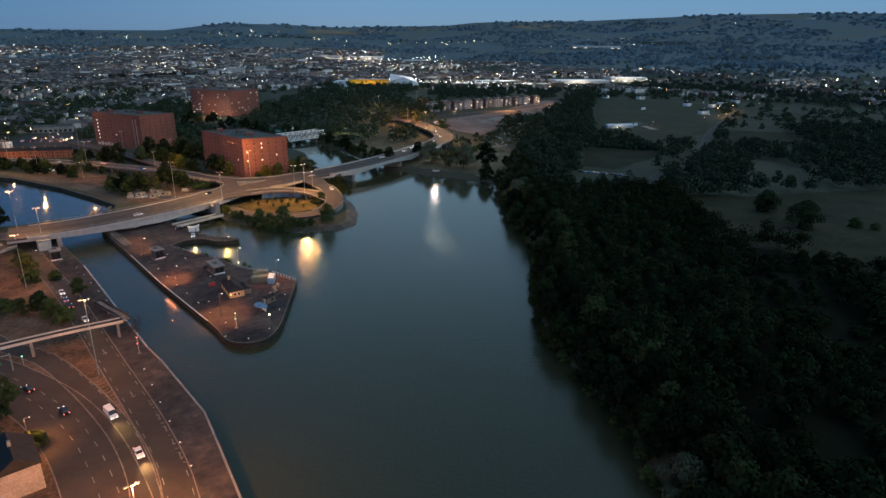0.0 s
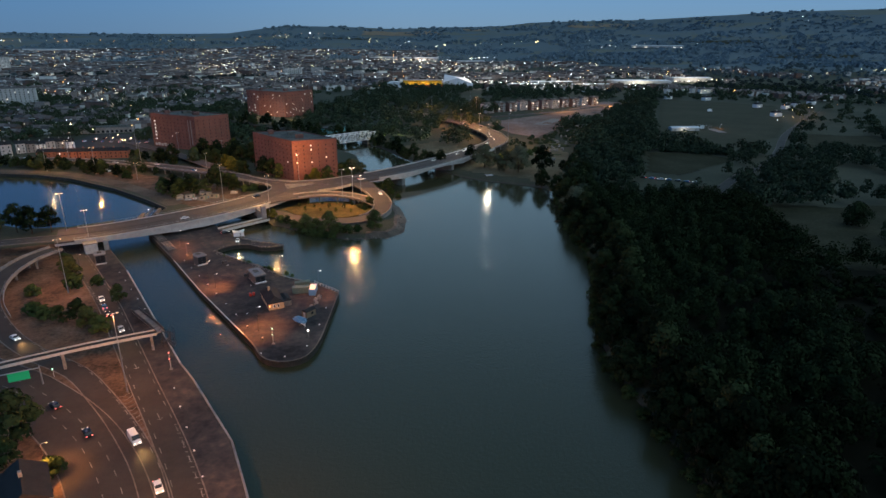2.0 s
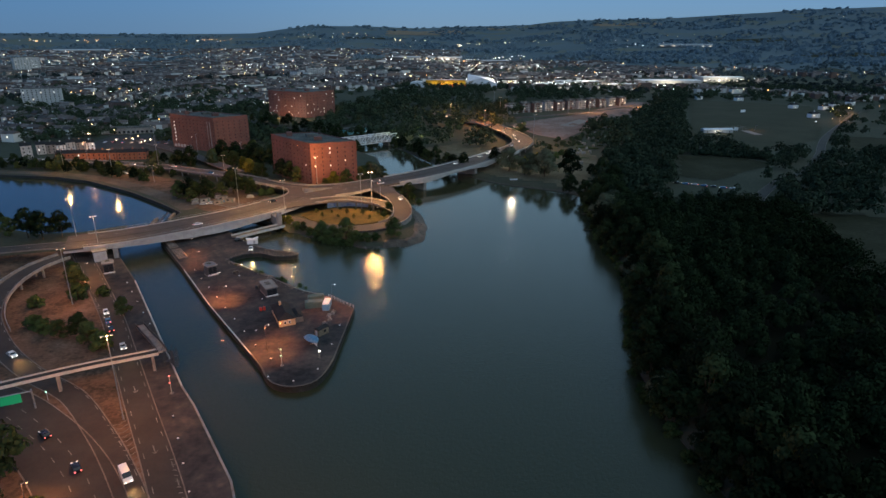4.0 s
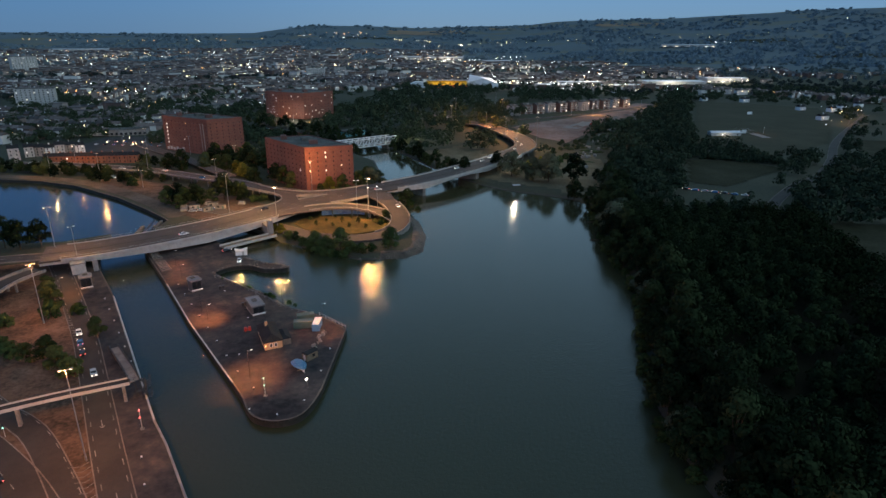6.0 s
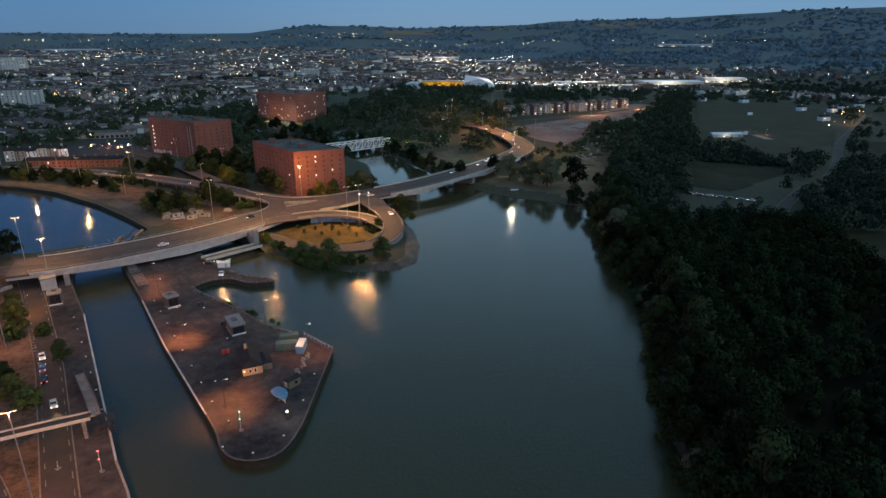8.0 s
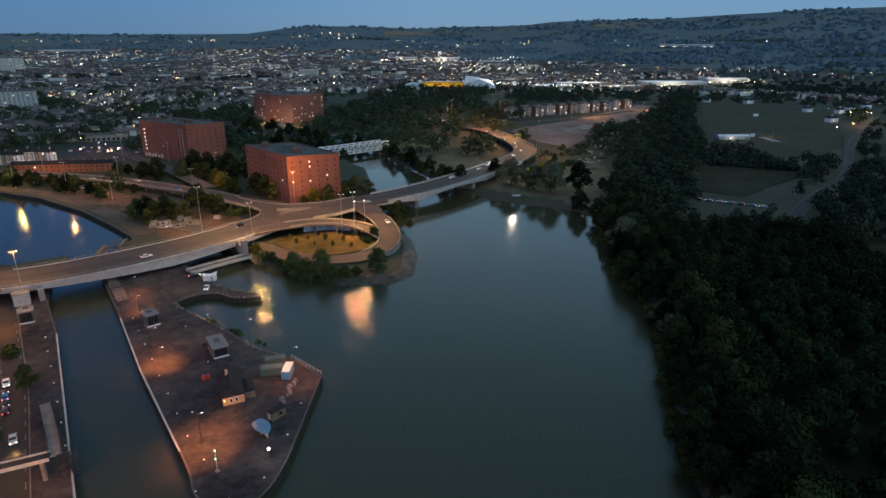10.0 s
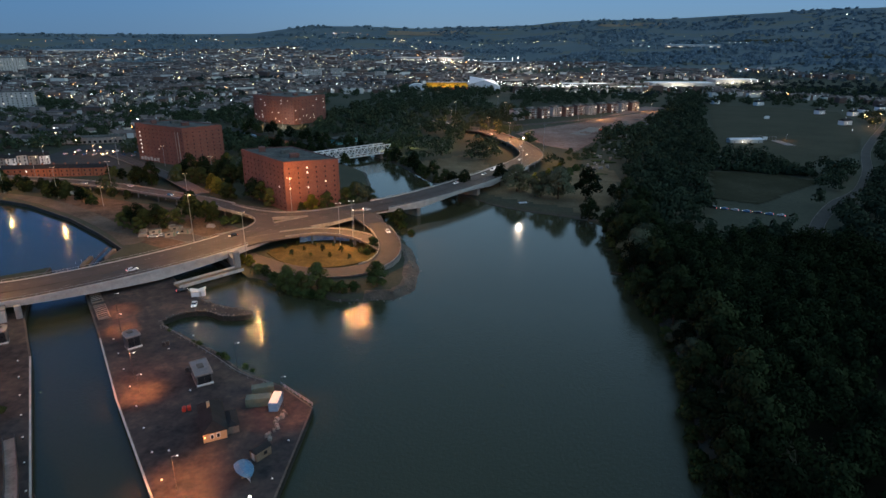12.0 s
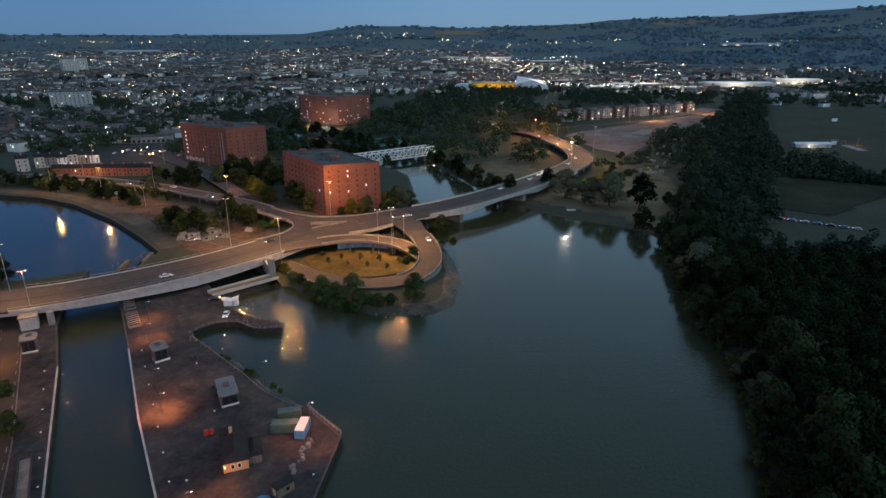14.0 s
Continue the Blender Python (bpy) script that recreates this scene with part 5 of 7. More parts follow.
SODIUM, GOLDEN, WHITISH, QUAYLIGHT = (1.0, 0.34, 0.08), (1.0, 0.46, 0.13), (1.0, 0.86, 0.66), (1.0, 0.29, 0.08)
for x, y, z, h, t, p, col, mat in (
    (-170.3, 366.2, QUAY, 25, 20, LP, GOLDEN, WARM), (-132.7, 345.5, QUAY, 23.6, 30, LP * 0.95, GOLDEN, WARM), (-172, 226, QUAY, 23, 40, LP * 0.45, SODIUM, WARM),
    (-106, 160.5, QUAY, 25.5, 35, LP * 0.78, SODIUM, WARM), (-89, 371, QUAY, 24, 20, LP * 1.9, GOLDEN, COOL), (-94, 366, QUAY, 24, 20, 0, GOLDEN, COOL), (-138, 416.5, QUAY, 23.5, 20, LP * 0.55, SODIUM, WARM),
    (-379, 518, QUAY, 18, 0, LP * 0.15, GOLDEN, WARM), (-357, 482, QUAY, 17, 20, LP * 0.2, SODIUM, WARM), (-271, 446, QUAY, 23, 10, LP * 0.4, SODIUM, WARM), (-334, 542, QUAY, 22, 20, LP * 0.15, GOLDEN, WARM),
    (-294, 543, QUAY, 16, 10, 0, GOLDEN, WARM), (-222, 451, QUAY, 15.5, 30, LP * 0.25, SODIUM, WARM), (-237, 512, QUAY, 15, 30, LP * 0.4, GOLDEN, WARM), (-8.5, 535, QUAY, 30.5, 40, LP * 0.7, WHITISH, WARM),
    (9, 612, QUAY, 31, 0, LP * 1.3, GOLDEN, WARM), (-198, 278, QUAY, 19.5, 40, LP * 0.3, GOLDEN, WARM), (-216, 287, QUAY, 25, 40, LP * 0.25, GOLDEN, WARM), (-93, 802, QUAY, 20, 0, LP * 0.7, GOLDEN, WARM),
    (-22, 686, QUAY, 22, 20, LP * 2.0, GOLDEN, WARM), (-46, 740, QUAY, 20, 20, LP * 1.6, SODIUM, WARM), (-94, 859, QUAY, 24, 20, LP * 0.4, GOLDEN, WARM), (-46, 965, QUAY, 22, 20, 0, GOLDEN, WARM), (-34, 902, QUAY, 20, 20, LP * 0.4, SODIUM, WARM), (-154, 963, QUAY, 22, 20, 0, GOLDEN, WARM),
    # two unseen lamps, set out of view to give the riverside road its orange light
    (-62, 97, QUAY, 14, 40, LP * 1.5, SODIUM, WARM), (-75, 90, QUAY, 10, 40, LP * 0.7, SODIUM, WARM),
    (90, 905, QUAY, 12, 40, LP * 0.6, GOLDEN, WARM), (170, 998, QUAY, 12, 40, LP * 0.6, GOLDEN, WARM), (-303, 437, QUAY, 20, 10, LP * 0.4, GOLDEN, WARM), (-262, 424, QUAY, 12, 10, LP * 0.06, GOLDEN, WARM), (-347, 443, QUAY, 18, 10, LP * 0.4, GOLDEN, WARM)):
    street_lamp(x, y, z, h, t, mat, p, col)
for x, y in ((330, 1515), (490, 1645), (70, 1395), (190, 1395), (-165, 1332), (-330, 2590), (-60, 1400), (-600, 2330), (-281, 2300), (4, 2042), (142, 1538), (-45, 1863)):
    street_lamp(x, y, land(x, y), 30, 10, COOL, LP * (1.0 if x == -165 else 2.6), WHITISH, "tall white floodlight mast over a yard", True, 0.6)
for x, y, h, p, col in ((-85, 670, 5, LP * 0.10, (0.9, 1.0, 0.25)), (-110, 658, 5, LP * 0.08, (0.9, 1.0, 0.25)), (-126, 622, 5, LP * 0.06, (1.0, 0.9, 0.3)), (262, 764, 6, LP * 0.05, SODIUM), (214, 733, 5, LP * 0.04, WHITISH), (428, 918, 7, LP * 0.2, GOLDEN), (455, 962, 7, LP * 0.2, GOLDEN), (400, 868, 7, LP * 0.15, GOLDEN), (-262, 768, 7, LP * 0.35, GOLDEN), (-287, 772, 7, LP * 0.3, WHITISH), (-312, 780, 7, LP * 0.3, GOLDEN), (-384, 580, 8, LP * 0.08, GOLDEN), (-350, 600, 8, LP * 0.05, WHITISH), (60, 890, 9, LP * 0.1, GOLDEN), (118, 952, 9, LP * 0.15, GOLDEN)):
    street_lamp(x, y, land(x, y), h, 20, COOL, p, col, "short lamp post glowing among trees and yards", False)
# the post at (-104, 125.5) is added to light the road; its source is unknown
for x, y, h, p, col, mat in ((-82.8, 202, 9.5, LP * 0.44, QUAYLIGHT, COOL), (-115, 237, 6.5, LP * 0.2, QUAYLIGHT, COOL), (-70.8, 235.7, 10.5, LP * 0.12, QUAYLIGHT, COOL), (-121, 243.5, 9.5, LP * 0.07, QUAYLIGHT, COOL), (-146, 273, 6.5, LP * 0.12, QUAYLIGHT, COOL), (-157, 287, 7.5, LP * 0.1, QUAYLIGHT, COOL), (-104, 125.5, 9, LP * 0.3, SODIUM, WARM), (-93.5, 254.5, 9, LP * 0.03, WHITISH, COOL), (-183, 249, 8, LP * 0.1, SODIUM, COOL)):
    street_lamp(x, y, QUAY, h, 30, mat, p, col, "slim dark quayside lamp post", False, 0.35, 0.09, DARKSTEEL, x != -121)


# ---------------------------------------------------------------- things on the quays
hut = thing("quay_house", "low buff brick house with dark slate roof, gable lit orange", "house", (-86.7, 226.1, QUAY), 123)
part("wall", Geo().box(0, 0, -0.1, 14.4, 5.8, 2.8), BUFF, hut, local=True)
part("roof", Geo().hip(0, 0, 2.7, 15.0, 6.6, 2.1, 2.4), SLATE, hut, local=True)
part("chimney", Geo().box(2.5, 0.5, 4.0, 0.8, 0.8, 1.9), BUFF, hut, local=True)
part("annex", Geo().box(-2.2, -4.4, -0.1, 7.6, 3.2, 2.4), STONE, hut, local=True)
part("annex_roof", Geo().hip(-2.2, -4.5, 2.3, 8.1, 3.6, 0.9, 1.4), SLATE, hut, local=True)
for e, yy in ((-1, -0.75), (-1, 0.75)):
    fr = part("window", Geo().box(e * 7.23, yy, 0.9, 0.1, 0.95, 1.3), WHITE, hut, "white framed window", local=True)
    part("pane", Geo().box(e * 7.28, yy, 1.0, 0.08, 0.7, 1.05), GLASS, fr, local=True)
for xx in (-5, -1, 3, 6):
    part("window", Geo().box(xx, 2.92, 0.9, 1.0, 0.1, 1.3), GLASS, hut, local=True)
part("porch_lamp", Geo().box(-7.35, 2.5, 1.5, 0.25, 0.25, 0.4), ORANGE, hut, "glowing porch lamp", local=True)
data = bpy.data.lights.new("porch_light", "POINT")
data.energy, data.color, data.shadow_soft_size = LP * 0.012, SODIUM, 0.15
ob = new("porch_light", data)
ob.parent = hut
ob.matrix_basis = pose(-11.5, 2.5, 3.4)


def control_kiosk(x, y, turn, label, sx=6.5, sy=4.6, high=4.2, apse=False):
    """A small lock hut with a black glazed front on a pale sill, its back square or rounded to a point."""
    top = thing("lock_kiosk", label, "kiosk", (x, y, QUAY), turn, "lock kiosks")

    def plan(grow):
        w, f, k = sx / 2 + grow, -sy / 2 - grow, sy / 2 + grow
        if not apse:
            return [(-w, f), (w, f), (w, k), (-w, k)]
        arc = [(w * math.cos(i * math.pi / 10), (k - 0.1 * sy) * (0.16 + 0.84 * math.sin(i * math.pi / 10) ** 0.85 if 0 < i < 10 else 0.16)) for i in range(11)]
        return [(-w * 0.94, f), (w * 0.94, f)] + arc

    part("plinth", Geo().prism(plan(0.18), 0, 0.25), CONCRETE, top, local=True)
    part("body", Geo().prism(plan(0), 0.25, high), KIOSK, top, local=True, bevel=0.05)
    part("roof", Geo().prism(plan(0.28), high, high + 0.3), KIOSKROOF, top, "pale grey flat roof", local=True)
    rim = plan(0.28)
    g = Geo()
    for p, q in zip(rim, rim[1:] + rim[:1]):
        g.tube((p[0], p[1], high + 0.38), (q[0], q[1], high + 0.38), 0.13, n=6)
    part("roof_edge", g, CONCRETE, top, "raised pale roof edge", local=True)
    part("roof_light", Geo().box(0, 0.1 * sy, high + 0.3, sx * 0.42, sy * 0.3, 0.22), FLATROOF, top, local=True, bevel=0.05)
    pane = part("front_glass", Geo().box(0, -sy / 2 - 0.06, 0.95, sx * 0.86, 0.16, high - 1.25), GLASS, top, "black glazed front", local=True)
    for e in (-1, 0, 1):
        part("mullion", Geo().box(e * sx * 0.43, -sy / 2 - 0.16, 0.95, 0.09, 0.08, high - 1.25), DARKSTEEL, pane, local=True)
    part("sill", Geo().box(0, -sy / 2 - 0.2, 0.6, sx + 0.2, 0.75, 0.3), WHITE, top, "white sill", local=True, bevel=0.03)
    part("door", Geo().box(sx / 2 + 0.04, -0.1 * sy, 0.25, 0.1, 0.9, 2.05), DARKSTEEL, top, "dark steel door", local=True)
    return top


control_kiosk(-180.4, 259.6, 38, "round-backed grey lock kiosk with black glass front", 4.2, 6.2, 4.7, True)
control_kiosk(-135.0, 263.4, 50, "round-backed grey lock kiosk on the pointed quay", 4.2, 6.2, 4.5, True)
control_kiosk(-101.3, 247.3, 39.5, "square grey control cabin with dark glass front", 4.4, 9.2, 3.7)


def shipping_box(name, x, y, turn, length, width, high, mat, label, bands=14):
    top = thing(name, label, "container", (x, y, QUAY), turn)
    part("body", Geo().box(0, 0, 0.12, length, width, high), mat, top, local=True)
    for e in (-1, 1):
        for i in range(bands):
            part("rib", Geo().box(-length / 2 + length * (i + 0.5) / bands, e * width / 2, 0.3, length / bands * 0.5, 0.12, high - 0.4), mat, top, local=True)
    part("roof", Geo().box(0, 0, high + 0.12, length - 0.1, width - 0.1, 0.06), WHITE if mat is BLUE else mat, top, local=True)
    part("door", Geo().box(-length / 2 - 0.04, 0, 0.3, 0.1, width - 0.3, high - 0.4), mat, top, local=True)
    return top


shipping_box("shipping_container", -73.6, 237.1, 98, 6.1, 2.5, 2.6, BLUE, "sky blue shipping container with a pale roof")
shipping_box("storage_container", -78.6, 237.0, 18, 6.8, 2.8, 2.5, GREENBOX, "dull green steel storage container")
shipping_box("storage_container", -79.8, 242.6, 26, 6.1, 2.5, 2.4, GREENBOX, "dull green steel storage container by the fence")

boat = thing("covered_boat", "small boat under a blue tarpaulin on the quay", "boat", (-69.8, 209.4, QUAY), -48)
secs = [(-4.5, 1.9, 1.5), (-2.5, 2.3, 1.9), (0, 2.4, 2.2), (2.2, 1.9, 2.3), (3.8, 1.0, 2.2), (4.8, 0.1, 2.1)]
hull, cover = Geo(), Geo()
for (x0, w0, h0), (x1, w1, h1) in zip(secs, secs[1:]):
    for e in (-1, 1):
        hull.add([(x0, 0, 0.3), (x1, 0, 0.3), (x1, e * w1, h1 * 0.8), (x0, e * w0, h0 * 0.8)], [(0, 1, 2, 3)])
        cover.add([(x0, e * w0 * 1.05, h0 * 0.75), (x1, e * w1 * 1.05, h1 * 0.75), (x1, e * w1 * 0.5, h1 * 1.12), (x0, e * w0 * 0.5, h0 * 1.1)], [(0, 1, 2, 3)])
        cover.add([(x0, e * w0 * 0.5, h0 * 1.1), (x1, e * w1 * 0.5, h1 * 1.12), (x1, 0, h1 * 1.05), (x0, 0, h0 * 1.2)], [(0, 1, 2, 3)])
hull.add([(-4.5, -1.9, 1.2), (-4.5, 1.9, 1.2), (-4.5, 0, 0.3)], [(0, 1, 2)])
part("hull", hull, WHITE, boat, local=True)
part("cover", cover, TARP, boat, "blue tarpaulin cover", local=True)
for xx in (-2.5, 1.5):
    part("trestle", Geo().box(xx, 0, 0, 0.4, 3.0, 0.5), TIMBER, boat, local=True)

boat.matrix_basis = boat.matrix_basis @ Matrix.Diagonal((0.82, 0.82, 0.9, 1))
cabin = thing("quay_cabin", "small timber cabin with a pale door on the quay", "cabin", (-68.8, 216, QUAY), 60)
part("body", Geo().box(0, 0, 0, 4.4, 2.6, 2.5), TIMBER, cabin, local=True)
part("roof", Geo().gable(0, 0, 2.5, 4.8, 3.0, 0.8, 0), SLATE, cabin, local=True)
part("door", Geo().box(-2.22, 0, 0.1, 0.08, 1.0, 2.0), PALE, cabin, local=True)
part("window", Geo().box(0.5, -1.32, 1.0, 1.0, 0.08, 0.9), GLASS, cabin, local=True)
shed = thing("white_shed", "small white folded-roof kiosk by the old lock", "shed", (-134.5, 305.5, QUAY), 25)
part("body", Geo().box(0, 0, 0, 5.2, 2.6, 2.2), WHITE, shed, local=True)
part("roof", Geo().add([(-3, -1.6, 2.9), (0, -1.6, 2.2), (3, -1.6, 3.1), (-3, 1.6, 2.9), (0, 1.6, 2.2), (3, 1.6, 3.1)], [(0, 1, 4, 3), (1, 2, 5, 4)]), WHITE, shed, local=True)
part("door", Geo().box(0.8, -1.32, 0, 0.9, 0.06, 1.9), PALE, shed, local=True)

for px, py, run in ((-175.0, 299.0, 15.5), (-162.3, 285.6, 14.0)):
    slots = thing("sluice_pit", "stone sluice kerb round a black slab of painted shade, crossed by pale timber beams", "sluice", (px, py, QUAY), -47, "sluice pits")
    part("kerb", Geo().box(0, -1.9, 0, run, 0.35, 0.6).box(0, 1.9, 0, run, 0.35, 0.6).box(-run / 2, 0, 0, 0.35, 4.1, 0.6).box(run / 2, 0, 0, 0.35, 4.1, 0.6), STONE, slots, local=True)
    # no hollow here: a flat black slab holds the dark of the opening
    part("pit", Geo().box(0, 0, 0.02, run - 0.4, 3.6, 0.12), RUBBER, slots, local=True)
    for i in range(int(run / 2)):
        part("beam", Geo().box(-run / 2 + 1.4 + 1.9 * i, 0, 0.2, 0.22, 3.5, 0.3, 14), CONCRETE, slots, local=True)

gate = thing("lock_gate", "dark timber lock gate with a walkway at the basin", "lock gate", (-205, 343, 0))
part("leaf", Geo().box(-203.5, 348, -2, 1.6, 12, 5.5, 18), TIMBER, gate)
part("leaf", Geo().box(-207.5, 336.5, -2, 1.6, 12, 5.5, 18), TIMBER, gate)
part("walkway", Geo().box(-205.5, 342.3, 3.5, 1.2, 24.5, 0.2, 18), DARKSTEEL, gate)
for i in range(9):
    f = i / 8
    part("rail_post", Geo().tube((-202 - 7 * f, 353.5 - 22 * f, 3.6), (-202 - 7 * f, 353.5 - 22 * f, 4.8), 0.06, 0.06, 5), STEEL, gate)


def signal_mast(x, y, high, glow, label):
    top = thing("signal_mast", label, "signal mast", (x, y, QUAY))
    part("pole", Geo().tube((0, 0, 0), (0, 0, high), 0.12, 0.09, 8), PALE, top, local=True)
    part("ladder", Geo().box(0.25, 0, 0, 0.06, 0.3, high - 0.6), DARKSTEEL, top, local=True)
    part("lamp", Geo().box(0, 0, high - 0.1, 0.3, 0.3, 0.35), glow, top, "glowing signal lamp", local=True)
    part("lamp", Geo().box(0, -0.2, high * 0.62, 0.3, 0.3, 0.3), glow, top, "glowing signal lamp", local=True)
    part("footing", Geo().tube((0, 0, 0), (0, 0, 0.4), 0.6, 0.5, 10), CONCRETE, top, local=True)


signal_mast(-100, 174, 5.8, REDGLOW, "white mast with two red navigation lights")
signal_mast(-74.2, 193.3, 5.8, GREENGLOW, "white mast with pale green navigation lights")
tip_light = thing("beacon", "small bright white light on a dark stand", "beacon", (-63.9, 199.6, QUAY))
part("stand", Geo().tube((-63.9, 199.6, QUAY), (-63.9, 199.6, 6.4), 0.35, 0.2, 8), DARKSTEEL, tip_light)
part("lamp", Geo().box(-63.9, 199.6, 6.4, 0.45, 0.45, 0.45), HEADLIGHT, tip_light, "bright white lamp")
data = bpy.data.lights.new("beacon_light", "POINT")
data.energy, data.color, data.shadow_soft_size = LP * 0.012, WHITISH, 0.3
ob = new("beacon_light", data)
ob.parent = tip_light
ob.matrix_parent_inverse = tip_light.matrix_basis.inverted()
ob.matrix_basis = pose(-63.9, 199.0, 7.6)

post = thing("bollard", "black mooring bollard with a white painted cap", "bollard", (0, 0, 0), 0, "mooring bollards")
part("shaft", Geo().tube((0, 0, -0.2), (0, 0, 0.6), 0.2, 0.16, 10), DARKSTEEL, post, local=True)
part("cap", Geo().tube((0, 0, 0.6), (0, 0, 0.78), 0.26, 0.22, 10), WHITE, post, "white cap", local=True)
spots = [(-143.4 + 7.95 * i, 265.6 - 8.8 * i) for i in range(8)] + [(-164 + 8 * i, 248 - 8.6 * i) for i in range(7)] + [(-93 + 6.5 * i, 163 - 8.8 * i) for i in range(6)] + [(-75.5, 185.6), (-67, 184.4), (-62, 192), (-62.5, 208), (-64, 222), (-79, 196), (-92, 214), (-101, 240), (-121, 262), (-105, 252), (-118, 272)]
for i, (x, y) in enumerate(spots):
    if i:
        copy_thing(post, pose(x, y, QUAY + 0.05))
post.matrix_basis = pose(*spots[0], QUAY + 0.05)

fence = thing("quay_fence", "pale timber post and rail fence at the quay corner", "fence", (-70, 243, QUAY))
for i in range(9):
    f = i / 8
    x, y = -63.6 - 12.6 * f, 238.6 + 8.6 * f
    part("post", Geo().box(x, y, QUAY, 0.16, 0.16, 1.2), PALE, fence)
for z in (0.5, 1.05):
    part("rail", Geo().tube((-63.6, 238.6, QUAY + z), (-76.2, 247.2, QUAY + z), 0.06, 0.06, 5), PALE, fence)
rail = thing("quay_railing", "low dark railing along the inlet edge", "railing", (-105, 264, QUAY))
pts = spline([(-78, 247.5, 4), (-90, 252, 4), (-105, 262, 4), (-131, 278, 4)], 2.6)
for p in pts:
    part("post", Geo().tube((p[0] - 1, p[1] - 1, 3.8), (p[0] - 1, p[1] - 1, 5.1), 0.05, 0.05, 5), STEEL, rail)
part("top_rail", ribbon([(p[0] - 1, p[1] - 1, p[2]) for p in pts], -0.05, 0.05, 1.1, 0.09), STEEL, rail)

rng = random.Random(8)
for i in range(11):
    x, y, r = -70.4 + 0.8 * math.sin(i * 1.3) + 0.08 * i, 234.4 - 1.2 * i, rng.uniform(0.5, 0.95)
    g = Geo()
    g.box(0, 0, -0.1, r * 2, r * 1.5, r * 1.2, rng.uniform(0, 90), rng.uniform(0.55, 0.8))
    st = tagged(new("stone_block", g.mesh("stone_block")), "rough pale stone block lying on the quay", "stone", "loose stone blocks")
    st.data.materials.append(RUBBLE)
    st.matrix_basis = pose(x, y, QUAY + 0.05, 0, 0, i * 40)
    mod = st.modifiers.new("edges", "BEVEL")
    mod.width, mod.segments = 0.12, 2
for x, y, nm in ((-97, 231, "rusty red machinery beside the quay house"), (-107.5, 251, "dark winch beside the control cabin"), (-124, 265, "dark winch on the quay")):
    g = Geo().box(0, 0, 0, 2.4, 1.4, 0.4).tube((-0.8, -0.5, 1.0), (-0.8, 0.5, 1.0), 0.6, 0.6, 12).box(0.6, 0, 0.4, 0.9, 1.0, 1.3)
    w = thing("winch", nm, "winch", (x, y, QUAY), 30)
    part("frame_base", Geo().box(0, 0, 0, 2.6, 1.6, 0.35), DARKSTEEL, w, local=True)
    part("drum", Geo().tube((-0.6, -0.7, 0.95), (-0.6, 0.7, 0.95), 0.6, 0.6, 14), RED if x == -97 else DARKSTEEL, w, local=True)
    part("housing", Geo().box(0.7, 0, 0.35, 0.9, 1.1, 1.3), RED if x == -97 else DARKSTEEL, w, local=True, bevel=0.06)

sign = thing("sign_gantry", "green direction sign on a steel gantry over the road", "road sign", (-141, 158, QUAY))
for x, y in ((-133.5, 162), (-148, 152.5)):
    part("post", Geo().tube((x, y, QUAY), (x, y, 10.2), 0.22, 0.18, 8), STEEL, sign)
part("beam", Geo().tube((-133.5, 162, 9.6), (-148, 152.5, 9.6), 0.15, 0.15, 6), STEEL, sign)
for (x, y), wd in (((-138.2, 159.3), 5.4), ((-145.2, 154.8), 5.0)):
    panel = part("sign_panel", Geo().box(x, y, 6.6, wd, 0.15, 2.8, 33), SIGNGLOW, sign, "green sign panel with a glow in place of headlights on it")
    rng = random.Random(int(wd * 10))
    c, n = math.cos(radians(33)), math.sin(radians(33))
    for r in range(3):
        u = rng.uniform(-0.5, 0.3)
        part("text_bar", Geo().box(x + u * c + 0.14 * n, y + u * n - 0.14 * c, 7.0 + 0.75 * r, wd * rng.uniform(0.5, 0.75), 0.06, 0.42, 33), SIGNTEXT, panel)
    for z, h in ((6.6, 0.14), (9.26, 0.14)):
        part("sign_border", Geo().box(x + 0.13 * n, y - 0.13 * c, z, wd, 0.06, h, 33), SIGNTEXT, panel)



portal = thing("sign_portal", "pale steel portal with lamps over the junction road", "portal", (-88, 381, 10))
for x, y in ((-91, 380), (-86.5, 383)):
    part("post", Geo().tube((x, y, 9.5), (x, y, 20.5), 0.12, 0.1, 8), STEEL, portal)
part("crossbeam", Geo().tube((-91, 380, 20.3), (-86.5, 383, 20.3), 0.1, 0.1, 6), STEEL, portal)
for x, y in ((-91, 380), (-86.5, 383)):
    part("lamp", Geo().box(x, y, 20.6, 0.4, 0.4, 0.25), COOL, portal, "glowing lamp")


def beam(x, y, z, turn, power):
    """The light that a car's headlights throw on the road."""
    data = bpy.data.lights.new("headlight_beam", "SPOT")
    data.energy, data.color, data.spot_size, data.spot_blend, data.shadow_soft_size = power, (1.0, 0.58, 0.2), radians(58), 1.0, 0.25
    a = radians(turn)
    c, s = math.cos(a), math.sin(a)
    new("headlight_beam", data).matrix_basis = look((x + 2.6 * c, y + 2.6 * s, z + 1.1), (x + 15 * c, y + 15 * s, z - 0.3))


def traffic_light(x, y, turn, glow):
    top = thing("traffic_light", "traffic light on a pale pole beside the road", "traffic light", (x, y, QUAY), turn, "traffic lights")
    part("pole", Geo().tube((0, 0, 0), (0, 0, 3.6), 0.1, 0.08, 8), PALE, top, local=True)
    part("casing", Geo().box(0, -0.15, 2.7, 0.5, 0.35, 1.2), RUBBER, top, local=True)
    part("lamp", Geo().box(0, -0.36, 2.8, 0.36, 0.1, 0.36), glow, top, "glowing signal", local=True)


